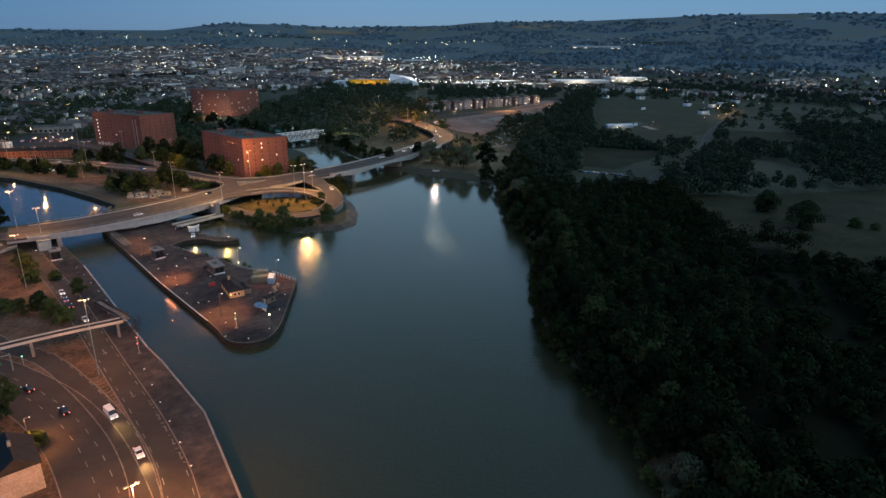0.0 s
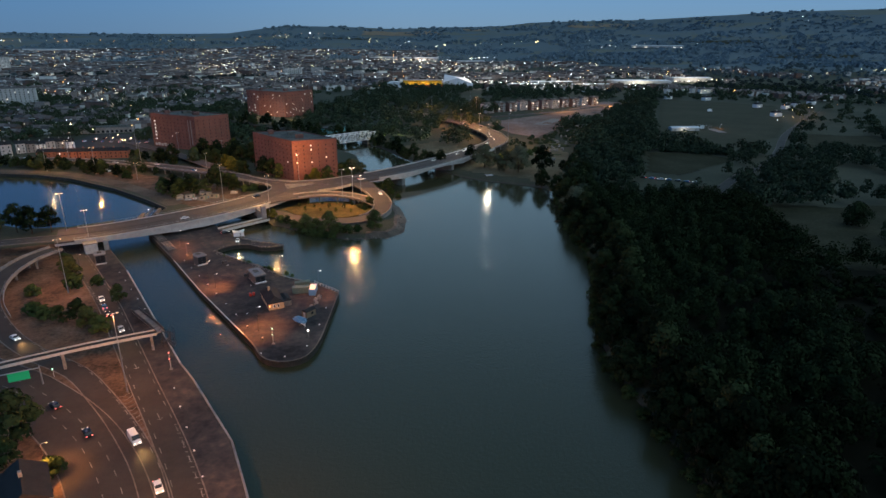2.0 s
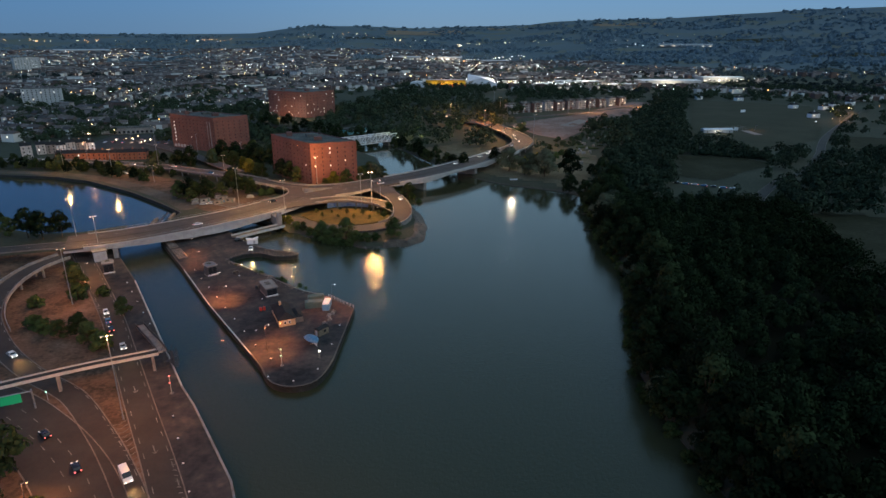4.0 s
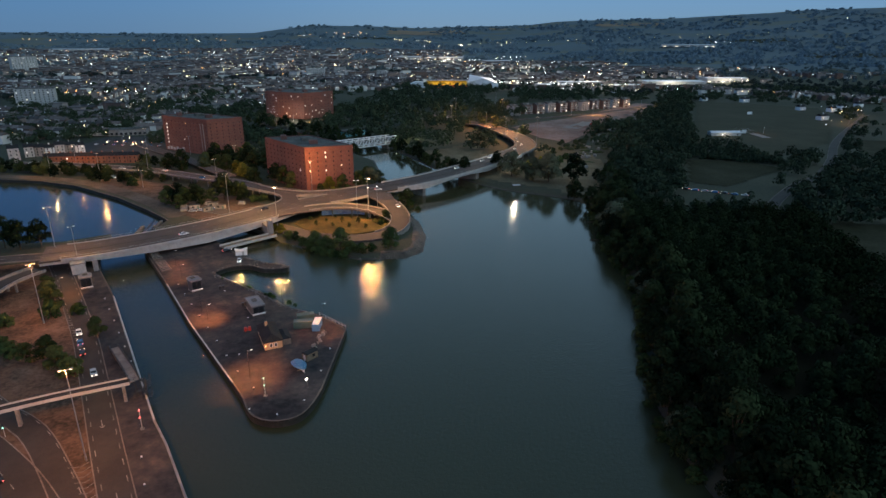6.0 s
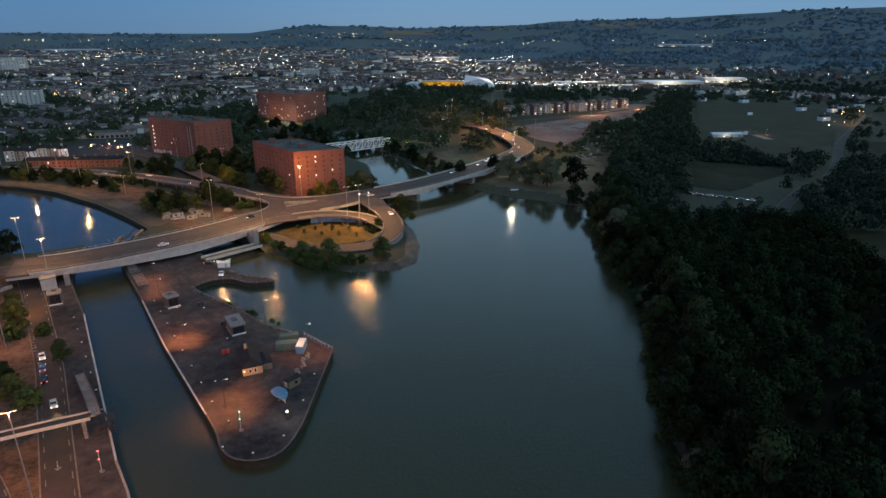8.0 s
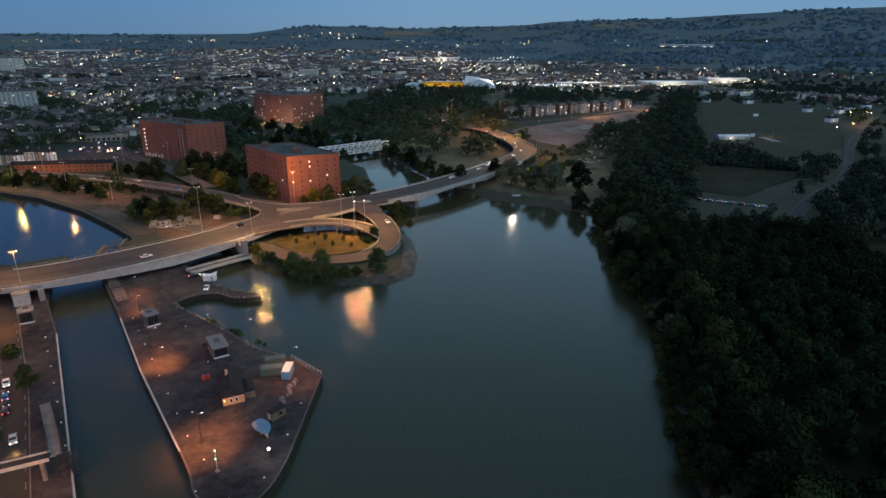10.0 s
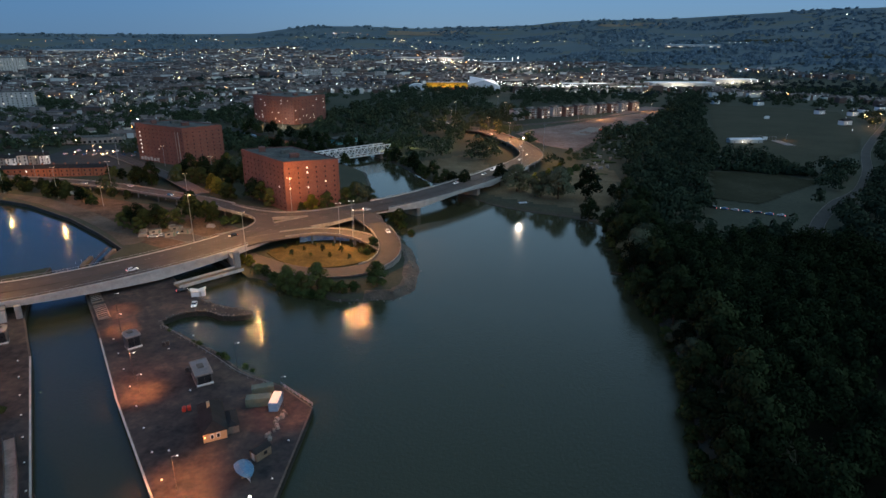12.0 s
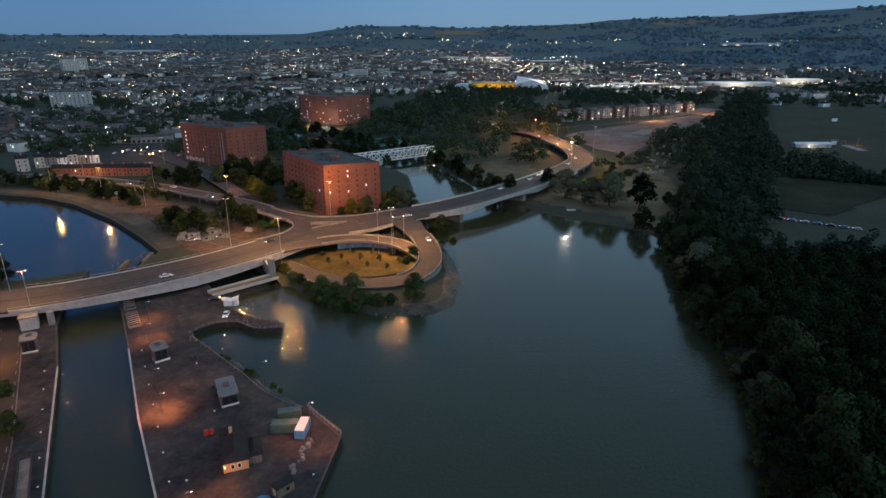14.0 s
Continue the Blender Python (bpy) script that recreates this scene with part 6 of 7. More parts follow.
traffic_light(-133, 166, 35, GREENGLOW)
traffic_light(-143, 152, 35, GREENGLOW)
traffic_light(-205, 286, 30, REDGLOW)


# ---------------------------------------------------------------- vehicles
def car(mat, label, van=False):
    top = thing("car" if not van else "van", label, "car" if not van else "van", (0, 0, 0), 0, "vehicles")
    l, w = (4.4, 1.8) if not van else (5.6, 2.05)
    prof = [(-l / 2, 0.35), (-l / 2, 0.85), (-l / 2 + 0.35, 0.95), (-l / 2 + 0.9, 1.42), (0.35, 1.45), (1.05, 0.95), (l / 2 - 0.1, 0.8), (l / 2, 0.6), (l / 2, 0.35)]
    if van:
        prof = [(-l / 2, 0.4), (-l / 2, 2.2), (1.0, 2.25), (1.9, 1.25), (l / 2 - 0.1, 1.05), (l / 2, 0.4)]
    g, n = Geo(), len(prof)
    verts = [(x, -w / 2 * (0.86 if z > 1.1 else 1), z) for x, z in prof] + [(x, w / 2 * (0.86 if z > 1.1 else 1), z) for x, z in prof]
    g.add(verts, [tuple(range(n)), tuple(range(2 * n - 1, n - 1, -1))] + [(i, n + i, n + (i + 1) % n, (i + 1) % n) for i in range(n)])
    part("body", g, mat, top, local=True)
    if van:
        part("windscreen", Geo().add([(1.05, -0.85, 2.2), (1.05, 0.85, 2.2), (1.93, 0.9, 1.3), (1.93, -0.9, 1.3)], [(0, 1, 2, 3)]), GLASS, top, local=True)
    else:
        part("windscreen", Geo().add([(0.4, -0.7, 1.44), (0.4, 0.7, 1.44), (1.07, 0.76, 1.0), (1.07, -0.76, 1.0)], [(0, 1, 2, 3)]), GLASS, top, local=True)
        part("rear_window", Geo().add([(-l / 2 + 0.88, -0.7, 1.43), (-l / 2 + 0.88, 0.7, 1.43), (-l / 2 + 0.36, 0.76, 1.0), (-l / 2 + 0.36, -0.76, 1.0)], [(3, 2, 1, 0)]), GLASS, top, local=True)
        for e in (-1, 1):
            part("side_window", Geo().add([(-1.2, e * 0.8, 1.38), (0.3, e * 0.8, 1.38), (0.85, e * 0.9, 1.0), (-1.6, e * 0.9, 1.0)], [(0, 1, 2, 3)]), GLASS, top, local=True)
    for e in (-1, 1):
        for x in (-l / 2 + 0.85, l / 2 - 0.85):
            part("wheel", Geo().tube((x, e * (w / 2 - 0.2), 0.32), (x, e * (w / 2 + 0.02), 0.32), 0.32, 0.32, 12), RUBBER, top, local=True)
        part("headlight", Geo().box(l / 2 - 0.04, e * 0.62, 0.6, 0.14, 0.34, 0.18), HEADLIGHT, top, "glowing headlight", local=True)
        part("tail_light", Geo().box(-l / 2 + 0.02, e * 0.66, 0.68, 0.12, 0.3, 0.2), REDGLOW, top, "red tail light", local=True)
    return top


kinds = [car(CARS[0], "white hatchback with its headlights on"), car(CARS[1], "black car with red tail lights"), car(CARS[2], "blue car on the road"), car(CARS[3], "silver car on the road"), car(CARS[0], "white delivery van parked by the road", True)]
used = set()


def park(i, x, y, z, turn):
    m = pose(x, y, z, 0, 0, turn)
    if i in used:
        copy_thing(kinds[i], m)
    else:
        used.add(i)
        kinds[i].matrix_basis = m


def on_line(i, ln, f, off, back=False):
    k = min(len(ln) - 2, int(f * (len(ln) - 1)))
    p, s = ln[k], sides(ln)[k]
    d = math.degrees(math.atan2(ln[k + 1][1] - p[1], ln[k + 1][0] - p[0]))
    park(i, p[0] + s[0] * off, p[1] + s[1] * off, p[2] + 0.03, d + (180 if back else 0))


for i, x, y, t in ((0, -154, 220.5, -48), (2, -148.5, 214, 130), (1, -143, 208, 130), (1, -121.5, 151, 150), (1, -104.5, 140.5, 139), (4, -91, 139.5, -43), (0, -75.5, 123.5, -50), (3, -131, 197, -48), (0, -163, 187, -30)):
    park(i, x, y, G + 0.02, t)
for x, y, t in ((-91, 139.5, -43), (-75.5, 123.5, -50), (-131, 197, -48), (-163, 187, -30)):
    beam(x, y, G, t, LP * (0.2 if y < 150 else 0.08))
beam(-131, 296, QUAY, -70, LP * 0.08)
bridge_line = spline([(-214, 277, 10.1), (-196, 289, 10.12), (-176, 309, 10.17), (-158, 332, 10.17), (-144, 356, 10.1), (-118, 398, 10.1), (-98, 420, 10.38), (-74, 444, 10.88), (-52, 476, 11.18), (-31, 514, 11.28), (-13, 553, 11.12)], 4)
for i, f, o, b in ((0, 0.18, -5, 0), (1, 0.33, 5, 1), (3, 0.55, -6, 0), (0, 0.78, 4, 1), (0, 0.83, 6, 1), (3, 0.88, 4, 1), (4, 0.93, 6, 1)):
    on_line(i, bridge_line, f, o, bool(b))
for i, f, o, b in ((0, 0.06, 5, 1), (0, 0.12, 4, 1), (3, 0.17, 6, 1), (0, 0.22, 4, 1), (0, 0.3, 6, 1), (1, 0.36, -5, 0), (0, 0.44, 5, 1), (3, 0.6, 5, 1), (0, 0.66, 4, 1), (0, 0.7, 7, 1), (4, 0.74, 4, 1)):
    on_line(i, bend_line, f, o, bool(b))
for i, f, b in ((0, 0.25, 1), (3, 0.5, 0), (0, 0.62, 1), (2, 0.75, 0)):
    on_line(i, upper_line, f, 2.4 if b else -2.4, bool(b))
on_line(0, loop_line, 0.12, 2, False)
for i, x, y, t in ((1, -143, 308, 40), (0, -131, 296, -70), (3, -196, 371, 20), (0, -192, 374, 20), (2, -188, 378, 20), (4, -300, 446, -10), (3, -345, 455, 5)):
    park(i, x, y, QUAY + 0.1, t)
for i in range(16):
    park(i % 4, -408 + 9 * (i % 8), 575 + 14 * (i // 8) + 0.4 * i, QUAY + 0.1, 100)
for i in range(7):
    x, y = 110 + 5.8 * i, 475.5 - 2.12 * i
    park((1, 2, 3, 2)[i % 4], x, y, land(x, y) + 0.05, 151)


# ---------------------------------------------------------------- moorings, yards and allotments
pontoon = thing("moored_barge", "small dark barge moored below the riverside trees", "boat", (-6, 470, TIDE), 20)
part("hull", Geo().box(0, 0, -0.4, 9, 3, 1.3, 0, 0.94), DARKSTEEL, pontoon, local=True)
part("cabin", Geo().box(-0.6, 0, 0.9, 5, 2.2, 1.5), PALE, pontoon, local=True, bevel=0.1)
part("roof", Geo().box(-0.6, 0, 2.4, 5.4, 2.5, 0.12), METALROOF, pontoon, local=True)
for x, y, t in ((36, 391, 10), (34, 359, -6), (40, 330, 4)):
    jet = thing("jetty", "low dark timber jetty reaching from the wooded bank", "jetty", (x, y, TIDE), t, "old jetties")
    part("deck", Geo().box(2.2, 0, 0.3, 5, 0.9, 0.2), BARK, jet, local=True)
    for i in range(2, 4):
        for e in (-1, 1):
            part("pile", Geo().tube((-4 + 2.6 * i, e * 0.35, -2), (-4 + 2.6 * i, e * 0.35, 0.8), 0.1, 0.08, 6), BARK, jet, local=True)
rng = random.Random(12)
for i, (x, y) in enumerate(((-202, 372), (-198, 377), (-195, 388), (-183, 380), (-175, 392), (-190, 384), (-206, 379), (-188, 374))):
    yard = thing("site_cabin" if i % 2 else "material_stack", ("pale site cabin in the cluttered works yard" if i % 2 else "tarpaulin covered stack in the works yard"), "cabin" if i % 2 else "stack", (x, y, QUAY + 0.1), rng.uniform(0, 60))
    if i % 2:
        part("body", Geo().box(0, 0, 0, 6, 2.5, 2.5), CONCRETE, yard, local=True, bevel=0.06)
        part("roof", Geo().box(0, 0, 2.5, 6.2, 2.7, 0.12), FLATROOF, yard, local=True)
        part("window", Geo().box(-1, -1.27, 1.0, 1.4, 0.06, 0.9), GLASS, yard, local=True)
        part("door", Geo().box(1.8, -1.27, 0.1, 0.9, 0.06, 2.0), GREENBOX, yard, local=True)
    else:
        part("cover", Geo().box(0, 0, 0.2, 4.5, 3, 1.6, 0, 0.7), CONCRETE, yard, local=True, bevel=0.15)
        part("pallet", Geo().box(0, 0, 0, 4.2, 2.8, 0.2), TIMBER, yard, local=True)
sheds, plots = Geo(), Geo()
for i in range(150):
    x = rng.uniform(42, 150)
    y = 565 + (x - 42) * 3.0 + rng.uniform(-45, 45)
    t = rng.uniform(0, 90)
    z = land(x, y)
    if i % 2:
        sheds.box(x, y, z - 0.1, 2.2, 1.7, 1.8, t)
        sheds.gable(x, y, z + 1.7, 2.4, 1.9, 0.6, t)
    else:
        plots.box(x, y, z - 0.1, rng.uniform(3, 8), rng.uniform(1.5, 4), rng.uniform(0.3, 1.2), 25 + rng.uniform(-6, 6))
stuff("allotment_sheds", sheds, CONCRETE, "small pale sheds and greenhouses on the allotments", "sheds")
stuff("allotment_plots", plots, LEAF[1], "dark vegetable plots and hedges of the allotments", "allotments")
for i in range(12):
    f = rng.random()
    x, y = 50 + 110 * f + rng.uniform(-10, 10), 745 + 215 * f + rng.uniform(-20, 20)
    heap = thing("spoil_heap", "pale heap of rubble on the building site", "rubble heap", (x, y, land(x, y) + 0.2), rng.uniform(0, 180), "rubble heaps")
    part("rubble", Geo().tube((0, 0, 0), (0, 0, rng.uniform(1.2, 2.4)), rng.uniform(4, 8), rng.uniform(0.5, 1.5), 11), SITE if i % 3 else RUBBLE, heap, local=True)
digger = thing("excavator", "orange excavator parked on the building site", "excavator", (78, 800, land(78, 800) + 0.35), 40)
for e in (-1, 1):
    part("track", Geo().box(0, e * 1.1, 0, 3.8, 0.6, 0.9), RUBBER, digger, local=True, bevel=0.2)
part("body", Geo().box(-0.3, 0, 1.0, 3.0, 2.4, 1.3), RED, digger, local=True, bevel=0.1)
part("cab", Geo().box(0.6, 0.6, 1.0, 1.4, 1.1, 1.9), GLASS, digger, local=True, bevel=0.08)
part("boom", Geo().tube((1.0, -0.3, 1.8), (4.0, -0.3, 4.2), 0.25, 0.2, 6), RED, digger, local=True)
part("arm", Geo().tube((4.0, -0.3, 4.2), (5.6, -0.3, 1.4), 0.2, 0.15, 6), RED, digger, local=True)
part("bucket", Geo().box(5.6, -0.3, 0.6, 0.9, 1.0, 0.8, 0, 0.6), DARKSTEEL, digger, local=True)


# ---------------------------------------------------------------- trees


def tree_kind(high, wide, mat, label, seed, leaves=1500, size=0.75, low=0.25, category="tree"):
    """A tapered trunk with limbs and a lobed crown of leaf sprays."""
    rng = np.random.default_rng(seed)
    top = thing("tree" if category == "tree" else "bush", label, category, (0, 0, 0))
    g = Geo()
    lean = rng.uniform(-0.4, 0.4, 2)
    mid = (lean[0], lean[1], high * 0.45)
    g.tube((0, 0, -0.4), mid, high * 0.028, high * 0.017, 8)
    g.tube(mid, (lean[0] * 1.5, lean[1] * 1.5, high * 0.8), high * 0.017, high * 0.006, 7)
    lobes = []
    for k in range(9):
        a = k * 2.4 + rng.uniform(-0.4, 0.4)
        z = high * (low + (0.92 - low) * (k + 0.5) / 9)
        spread = wide * 0.5 * math.sin(math.pi * min(0.97, (0.28 + 0.68 * (k / 8)))) * rng.uniform(0.5, 0.75)
        p = (math.cos(a) * spread, math.sin(a) * spread, z)
        r = wide * rng.uniform(0.2, 0.31)
        lobes.append((*p, r, r, r * rng.uniform(0.7, 0.95)))
        g.tube((mid[0] * 0.8, mid[1] * 0.8, high * rng.uniform(0.28, 0.5)), p, high * 0.011, high * 0.004, 5)
    part("trunk", g, BARK, top, local=True)
    part("crown", quads_mesh("crown", foliage(rng, lobes, leaves // 9, size)), mat, top, local=True)
    return top


KINDS = {
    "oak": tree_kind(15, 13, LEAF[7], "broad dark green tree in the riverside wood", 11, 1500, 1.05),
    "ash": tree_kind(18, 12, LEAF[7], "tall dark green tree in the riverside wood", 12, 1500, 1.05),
    "willow": tree_kind(12, 12, LEAF[3], "grey-green willow leaning over the river bank", 13, 2200, 0.8, 0.12),
    "lime": tree_kind(11, 9, LEAF[1], "olive green tree near the road", 14, 1800, 0.75, 0.15),
    "golden": tree_kind(10, 9, LEAF[2], "yellow-green tree with street-lamp light in its leaf colour", 15, 1800, 0.75, 0.12),
    "bush": tree_kind(4.2, 6, LEAF[6], "dark green bush beside the water", 16, 900, 0.6, 0.1, "bush"),
    "alder": tree_kind(11, 11, LEAF[6], "rounded green tree on the loop island", 18, 2400, 0.65, 0.1),
    "thorn": tree_kind(12.5, 14, LEAF[7], "dense round dark tree alone in the meadow", 19, 3200, 0.8, 0.08),
    "young": tree_kind(4.5, 2.8, LEAF[1], "small young tree on the dry lawn", 17, 500, 0.4, 0.3),
}
placed = {k: 0 for k in KINDS}
trunks = []


def plant(kind, x, y, size=1.0, z=None):
    placed[kind] += 1
    trunks.append((x, y))
    m = pose(x, y, (land(x, y) if z is None else z) - 0.1, 0, 0, (placed[kind] * 137.5) % 360) @ Matrix.Diagonal((size, size, size * (0.92 + 0.16 * ((placed[kind] * 0.618) % 1)), 1))
    if placed[kind] == 1:
        KINDS[kind].matrix_basis = m
    else:
        k = KINDS[kind].scale
        copy_thing(KINDS[kind], m @ Matrix.Diagonal((1 / k[0], 1 / k[1], 1 / k[2], 1)))


rng = random.Random(21)
# the wood's edge along the river, and the first rows behind it
shore = spline(CUT_SHORE[8:] + WOOD_SHORE, 7)
third_row = []
for row, (off, step) in enumerate(((4.0, 1), (12.5, 1), (22, 1))):
    left = sides(shore)
    for i in range(0, len(shore), step):
        q, s = shore[i], left[i]
        x, y = q[0] + s[0] * off + rng.uniform(-2, 2), q[1] + s[1] * off + rng.uniform(-3, 3)
        if y < -60 or inside(x, y, WATERLINE):
            continue
        if y > 425:
            continue
        if row == 2 or (row == 1 and y < 60):
            third_row.append((x, y, rng.uniform(12, 17), rng.uniform(10, 13)))
            continue
        kind = rng.choice(("willow", "oak", "ash", "oak", "oak") if row == 0 else ("oak", "ash", "oak"))
        plant(kind, x, y, rng.uniform(0.65, 0.95) if row == 0 else rng.uniform(0.85, 1.2))
        if row == 0:
            plant("bush", q[0] + s[0] * 0.8 + rng.uniform(-1, 1), q[1] + s[1] * 0.8 + rng.uniform(-3, 3), rng.uniform(0.6, 1.0))
for x, y, k, s in ((199.5, 357, "thorn", 0.95), (202, 322, "thorn", 1.15), (232, 322, "bush", 1.2), (241, 318, "bush", 0.9), 
                   (-103, 320.5, "alder", 0.85), (-97, 320, "alder", 0.7), (-90, 320, "alder", 0.85), (-106, 322, "bush", 1.0), (-84, 318, "bush", 1.15), (-79, 318, "bush", 1.0), (-74.5, 319.5, "bush", 0.8), (-66, 325.5, "alder", 0.85), (-93, 315.5, "bush", 0.9), (-87, 314.5, "bush", 0.8), (-100, 317, "bush", 0.8), (-122, 334, "bush", 0.9), (-128, 339, "golden", 0.5), (-133, 342, "golden", 0.42), (-112, 327, "bush", 0.9), (-117, 331, "lime", 0.45), (-90, 314.5, "bush", 0.8), (-97, 316, "bush", 0.8),
                   (-78, 367, "lime", 0.65), (-80, 362, "bush", 0.7), (-76, 420, "oak", 0.62), (-82, 428, "bush", 1.2), (-73, 414, "bush", 0.9), (-91, 440, "bush", 1.2), (-66, 404, "bush", 0.7),
                   (-130, 427.5, "golden", 0.95), (-122, 432, "lime", 0.95), (-135, 424, "lime", 0.6), (-114, 444, "lime", 1.1), (-108, 452, "willow", 1.0), (-104, 458, "willow", 0.9), (-112, 458, "lime", 1.0), (-160, 438, "lime", 1.0), (-168, 444, "lime", 1.1), (-176, 449, "oak", 0.8),
                   (-207, 382, "lime", 1.0), (-213, 386, "oak", 0.8), (-200, 388, "lime", 0.95), (-190, 399, "oak", 0.95), (-184, 404, "lime", 0.9), (-178, 400, "lime", 0.8), (-196, 395, "lime", 0.8), (-222, 392, "lime", 0.7), (-170, 398, "bush", 1.0), (-165, 402, "bush", 1.0),
                   (-208, 464, "golden", 1.0), (-202, 458, "golden", 0.9), (-215, 470, "golden", 0.95), (-196, 452, "lime", 0.9), (-190, 446, "lime", 0.9), (-229, 482, "lime", 1.1), (-240, 489, "lime", 1.0), (-252, 492, "lime", 1.0), (-246, 480, "lime", 0.9), (-205, 478, "oak", 1.0), (-196, 480, "oak", 1.1), (-215, 490, "oak", 1.0), (-226, 500, "oak", 0.9),
                   (-178, 238, "lime", 0.75), (-184, 244, "lime", 0.7), (-190, 250, "lime", 0.7), (-174, 232, "bush", 1.2), (-150, 202, "lime", 0.72), (-144, 198, "lime", 0.7), (-157, 201, "lime", 0.6), (-165, 203, "bush", 1.1), (-172, 207, "bush", 1.0), (-138, 196, "bush", 1.2), (-184, 222, "bush", 1.0), (-166, 236, "bush", 0.9), (-146, 219.5, "lime", 0.62), (-120, 135, "oak", 0.95), (-116, 127, "lime", 0.7), (-108, 120, "lime", 0.45), (-112, 113, "bush", 1.2), (-103, 126, "bush", 1.0), (-126, 126, "lime", 0.8),
                   (-235, 300, "oak", 0.8), (-243, 296, "oak", 0.9), (-252, 297, "oak", 0.85), (-265, 299, "lime", 0.9), (-280, 306, "oak", 0.9), (-295, 312, "oak", 0.8)):
    plant(k, x, y, s * 1.1)
for x, y, k, s in ((-378, 452, "lime", 0.75), (-368, 453, "oak", 0.6), (-356, 446, "lime", 0.7), (-343, 441, "oak", 0.6), (-309, 435, "lime", 0.7), (-302, 434, "oak", 0.55), (-294, 432, "lime", 0.75), (-280, 429, "oak", 0.6), (-271, 426, "bush", 1.3), (-313, 502, "lime", 0.7), (-303, 494, "lime", 0.8), (-293, 488, "oak", 0.6), (-284, 486, "lime", 0.75), (-275, 483, "oak", 0.65), (-265, 480, "bush", 1.4), (-400, 456, "oak", 0.7), (-412, 455, "lime", 0.8), (-390, 453, "oak", 0.6)):
    plant(k, x, y, s)
for cx, cy in ((-358, 455), (-346, 453), (-334, 450), (-322, 448), (-310, 446), (-298, 442), (-286, 438)):
    for _ in range(3):
        plant(rng.choice(("lime", "oak", "lime")), cx + rng.uniform(-5, 5), cy + rng.uniform(-4, 4), rng.uniform(0.5, 0.8))
# the row of big rounded trees on the park bank
for x, y, k, s in ((33.5, 482, "oak", 1.4), (16, 483, "willow", 1.65), (5, 487, "willow", 1.4), (-11, 499, "willow", 1.65), (-23, 513, "oak", 0.95), (31.5, 440, "oak", 0.95), (43, 405, "oak", 0.95), (46, 370, "willow", 1.35), (52, 381, "willow", 1.35), (50, 360, "willow", 1.0), (58, 396, "oak", 1.1), (51, 492, "oak", 0.6), (56, 470, "oak", 1.1), (62, 450, "oak", 1.1), (58, 430, "oak", 1.0), (0, 520, "bush", 1.6), (8, 512, "bush", 1.3), (20, 508, "bush", 1.2)):
    plant(k, x, y, s)
for x, y, k, s in ((12, 556, "golden", 0.55), (17, 566, "lime", 0.5), (21, 578, "golden", 0.5), (24, 592, "lime", 0.6), (28, 560, "bush", 1.2), (34, 575, "bush", 1.2), (2, 536, "golden", 0.6), (22, 545, "lime", 0.6)):
    plant(k, x, y, s)
for x, y in ((-220, 382), (-215, 392), (-208, 377), (-191, 402), (-183, 411), (-202, 386), (-228, 398), ):
    plant(rng.choice(("lime", "lime", "oak")), x, y, rng.uniform(0.75, 0.95))
for x, y in ((-249, 496), (-258, 500), (-225, 487), (-236, 496), (-270, 470), (-262, 478), (-245, 510), (-255, 515), (-232, 520), (-218, 508), (-205, 500), (-208, 520), (-222, 535), (-238, 540)):
    plant(rng.choice(("lime", "lime", "oak", "golden" if x > -240 and y < 500 else "oak")), x + rng.uniform(-2, 2), y + rng.uniform(-2, 2), rng.uniform(0.8, 1.15))
for line, e in ((LOOP_SHORE[15:], 1), (CUT_SHORE[:8], 1)):
    pts = spline(line, 9)
    for q, s in list(zip(pts, sides(pts))):
        for off in (4,):
            x, y = q[0] + s[0] * off + rng.uniform(-2, 2), q[1] + s[1] * off + rng.uniform(-3, 3)
            if x > -340 and not (-190 < x < -120 and 560 < y < 640 and abs((x + 155) - (y - 592) * 0.87) < 9) and math.dist((x, y), (-150, 450)) > 40 and not inside(x, y, WATERLINE):
                plant(rng.choice(("lime", "oak", "oak")), x, y, rng.uniform(0.6, 0.95))
for i in range(18):
    f = i / 17
    plant(rng.choice(("oak", "lime", "lime")), -420 + 165 * f + rng.uniform(-3, 3), 447 + 5 * math.sin(3 * f) - 20 * max(0, f - 0.6) + rng.uniform(-3, 3), rng.uniform(0.45, 0.65))
for i in range(14):
    plant("young", -120 + 3.1 * i, 361 + 9 * math.sin(i * 2.1), rng.uniform(0.6, 1.0), QUAY + 0.45)
for f, s in ((0.05, 0.3), (0.3, 0.25), (0.36, 0.4), (0.55, 0.3), (0.6, 0.45), (0.64, 0.35), (0.8, 0.4), (0.86, 0.3)):
    plant("bush", -131 + 50 * f, 276.5 - 27 * f, s, QUAY)

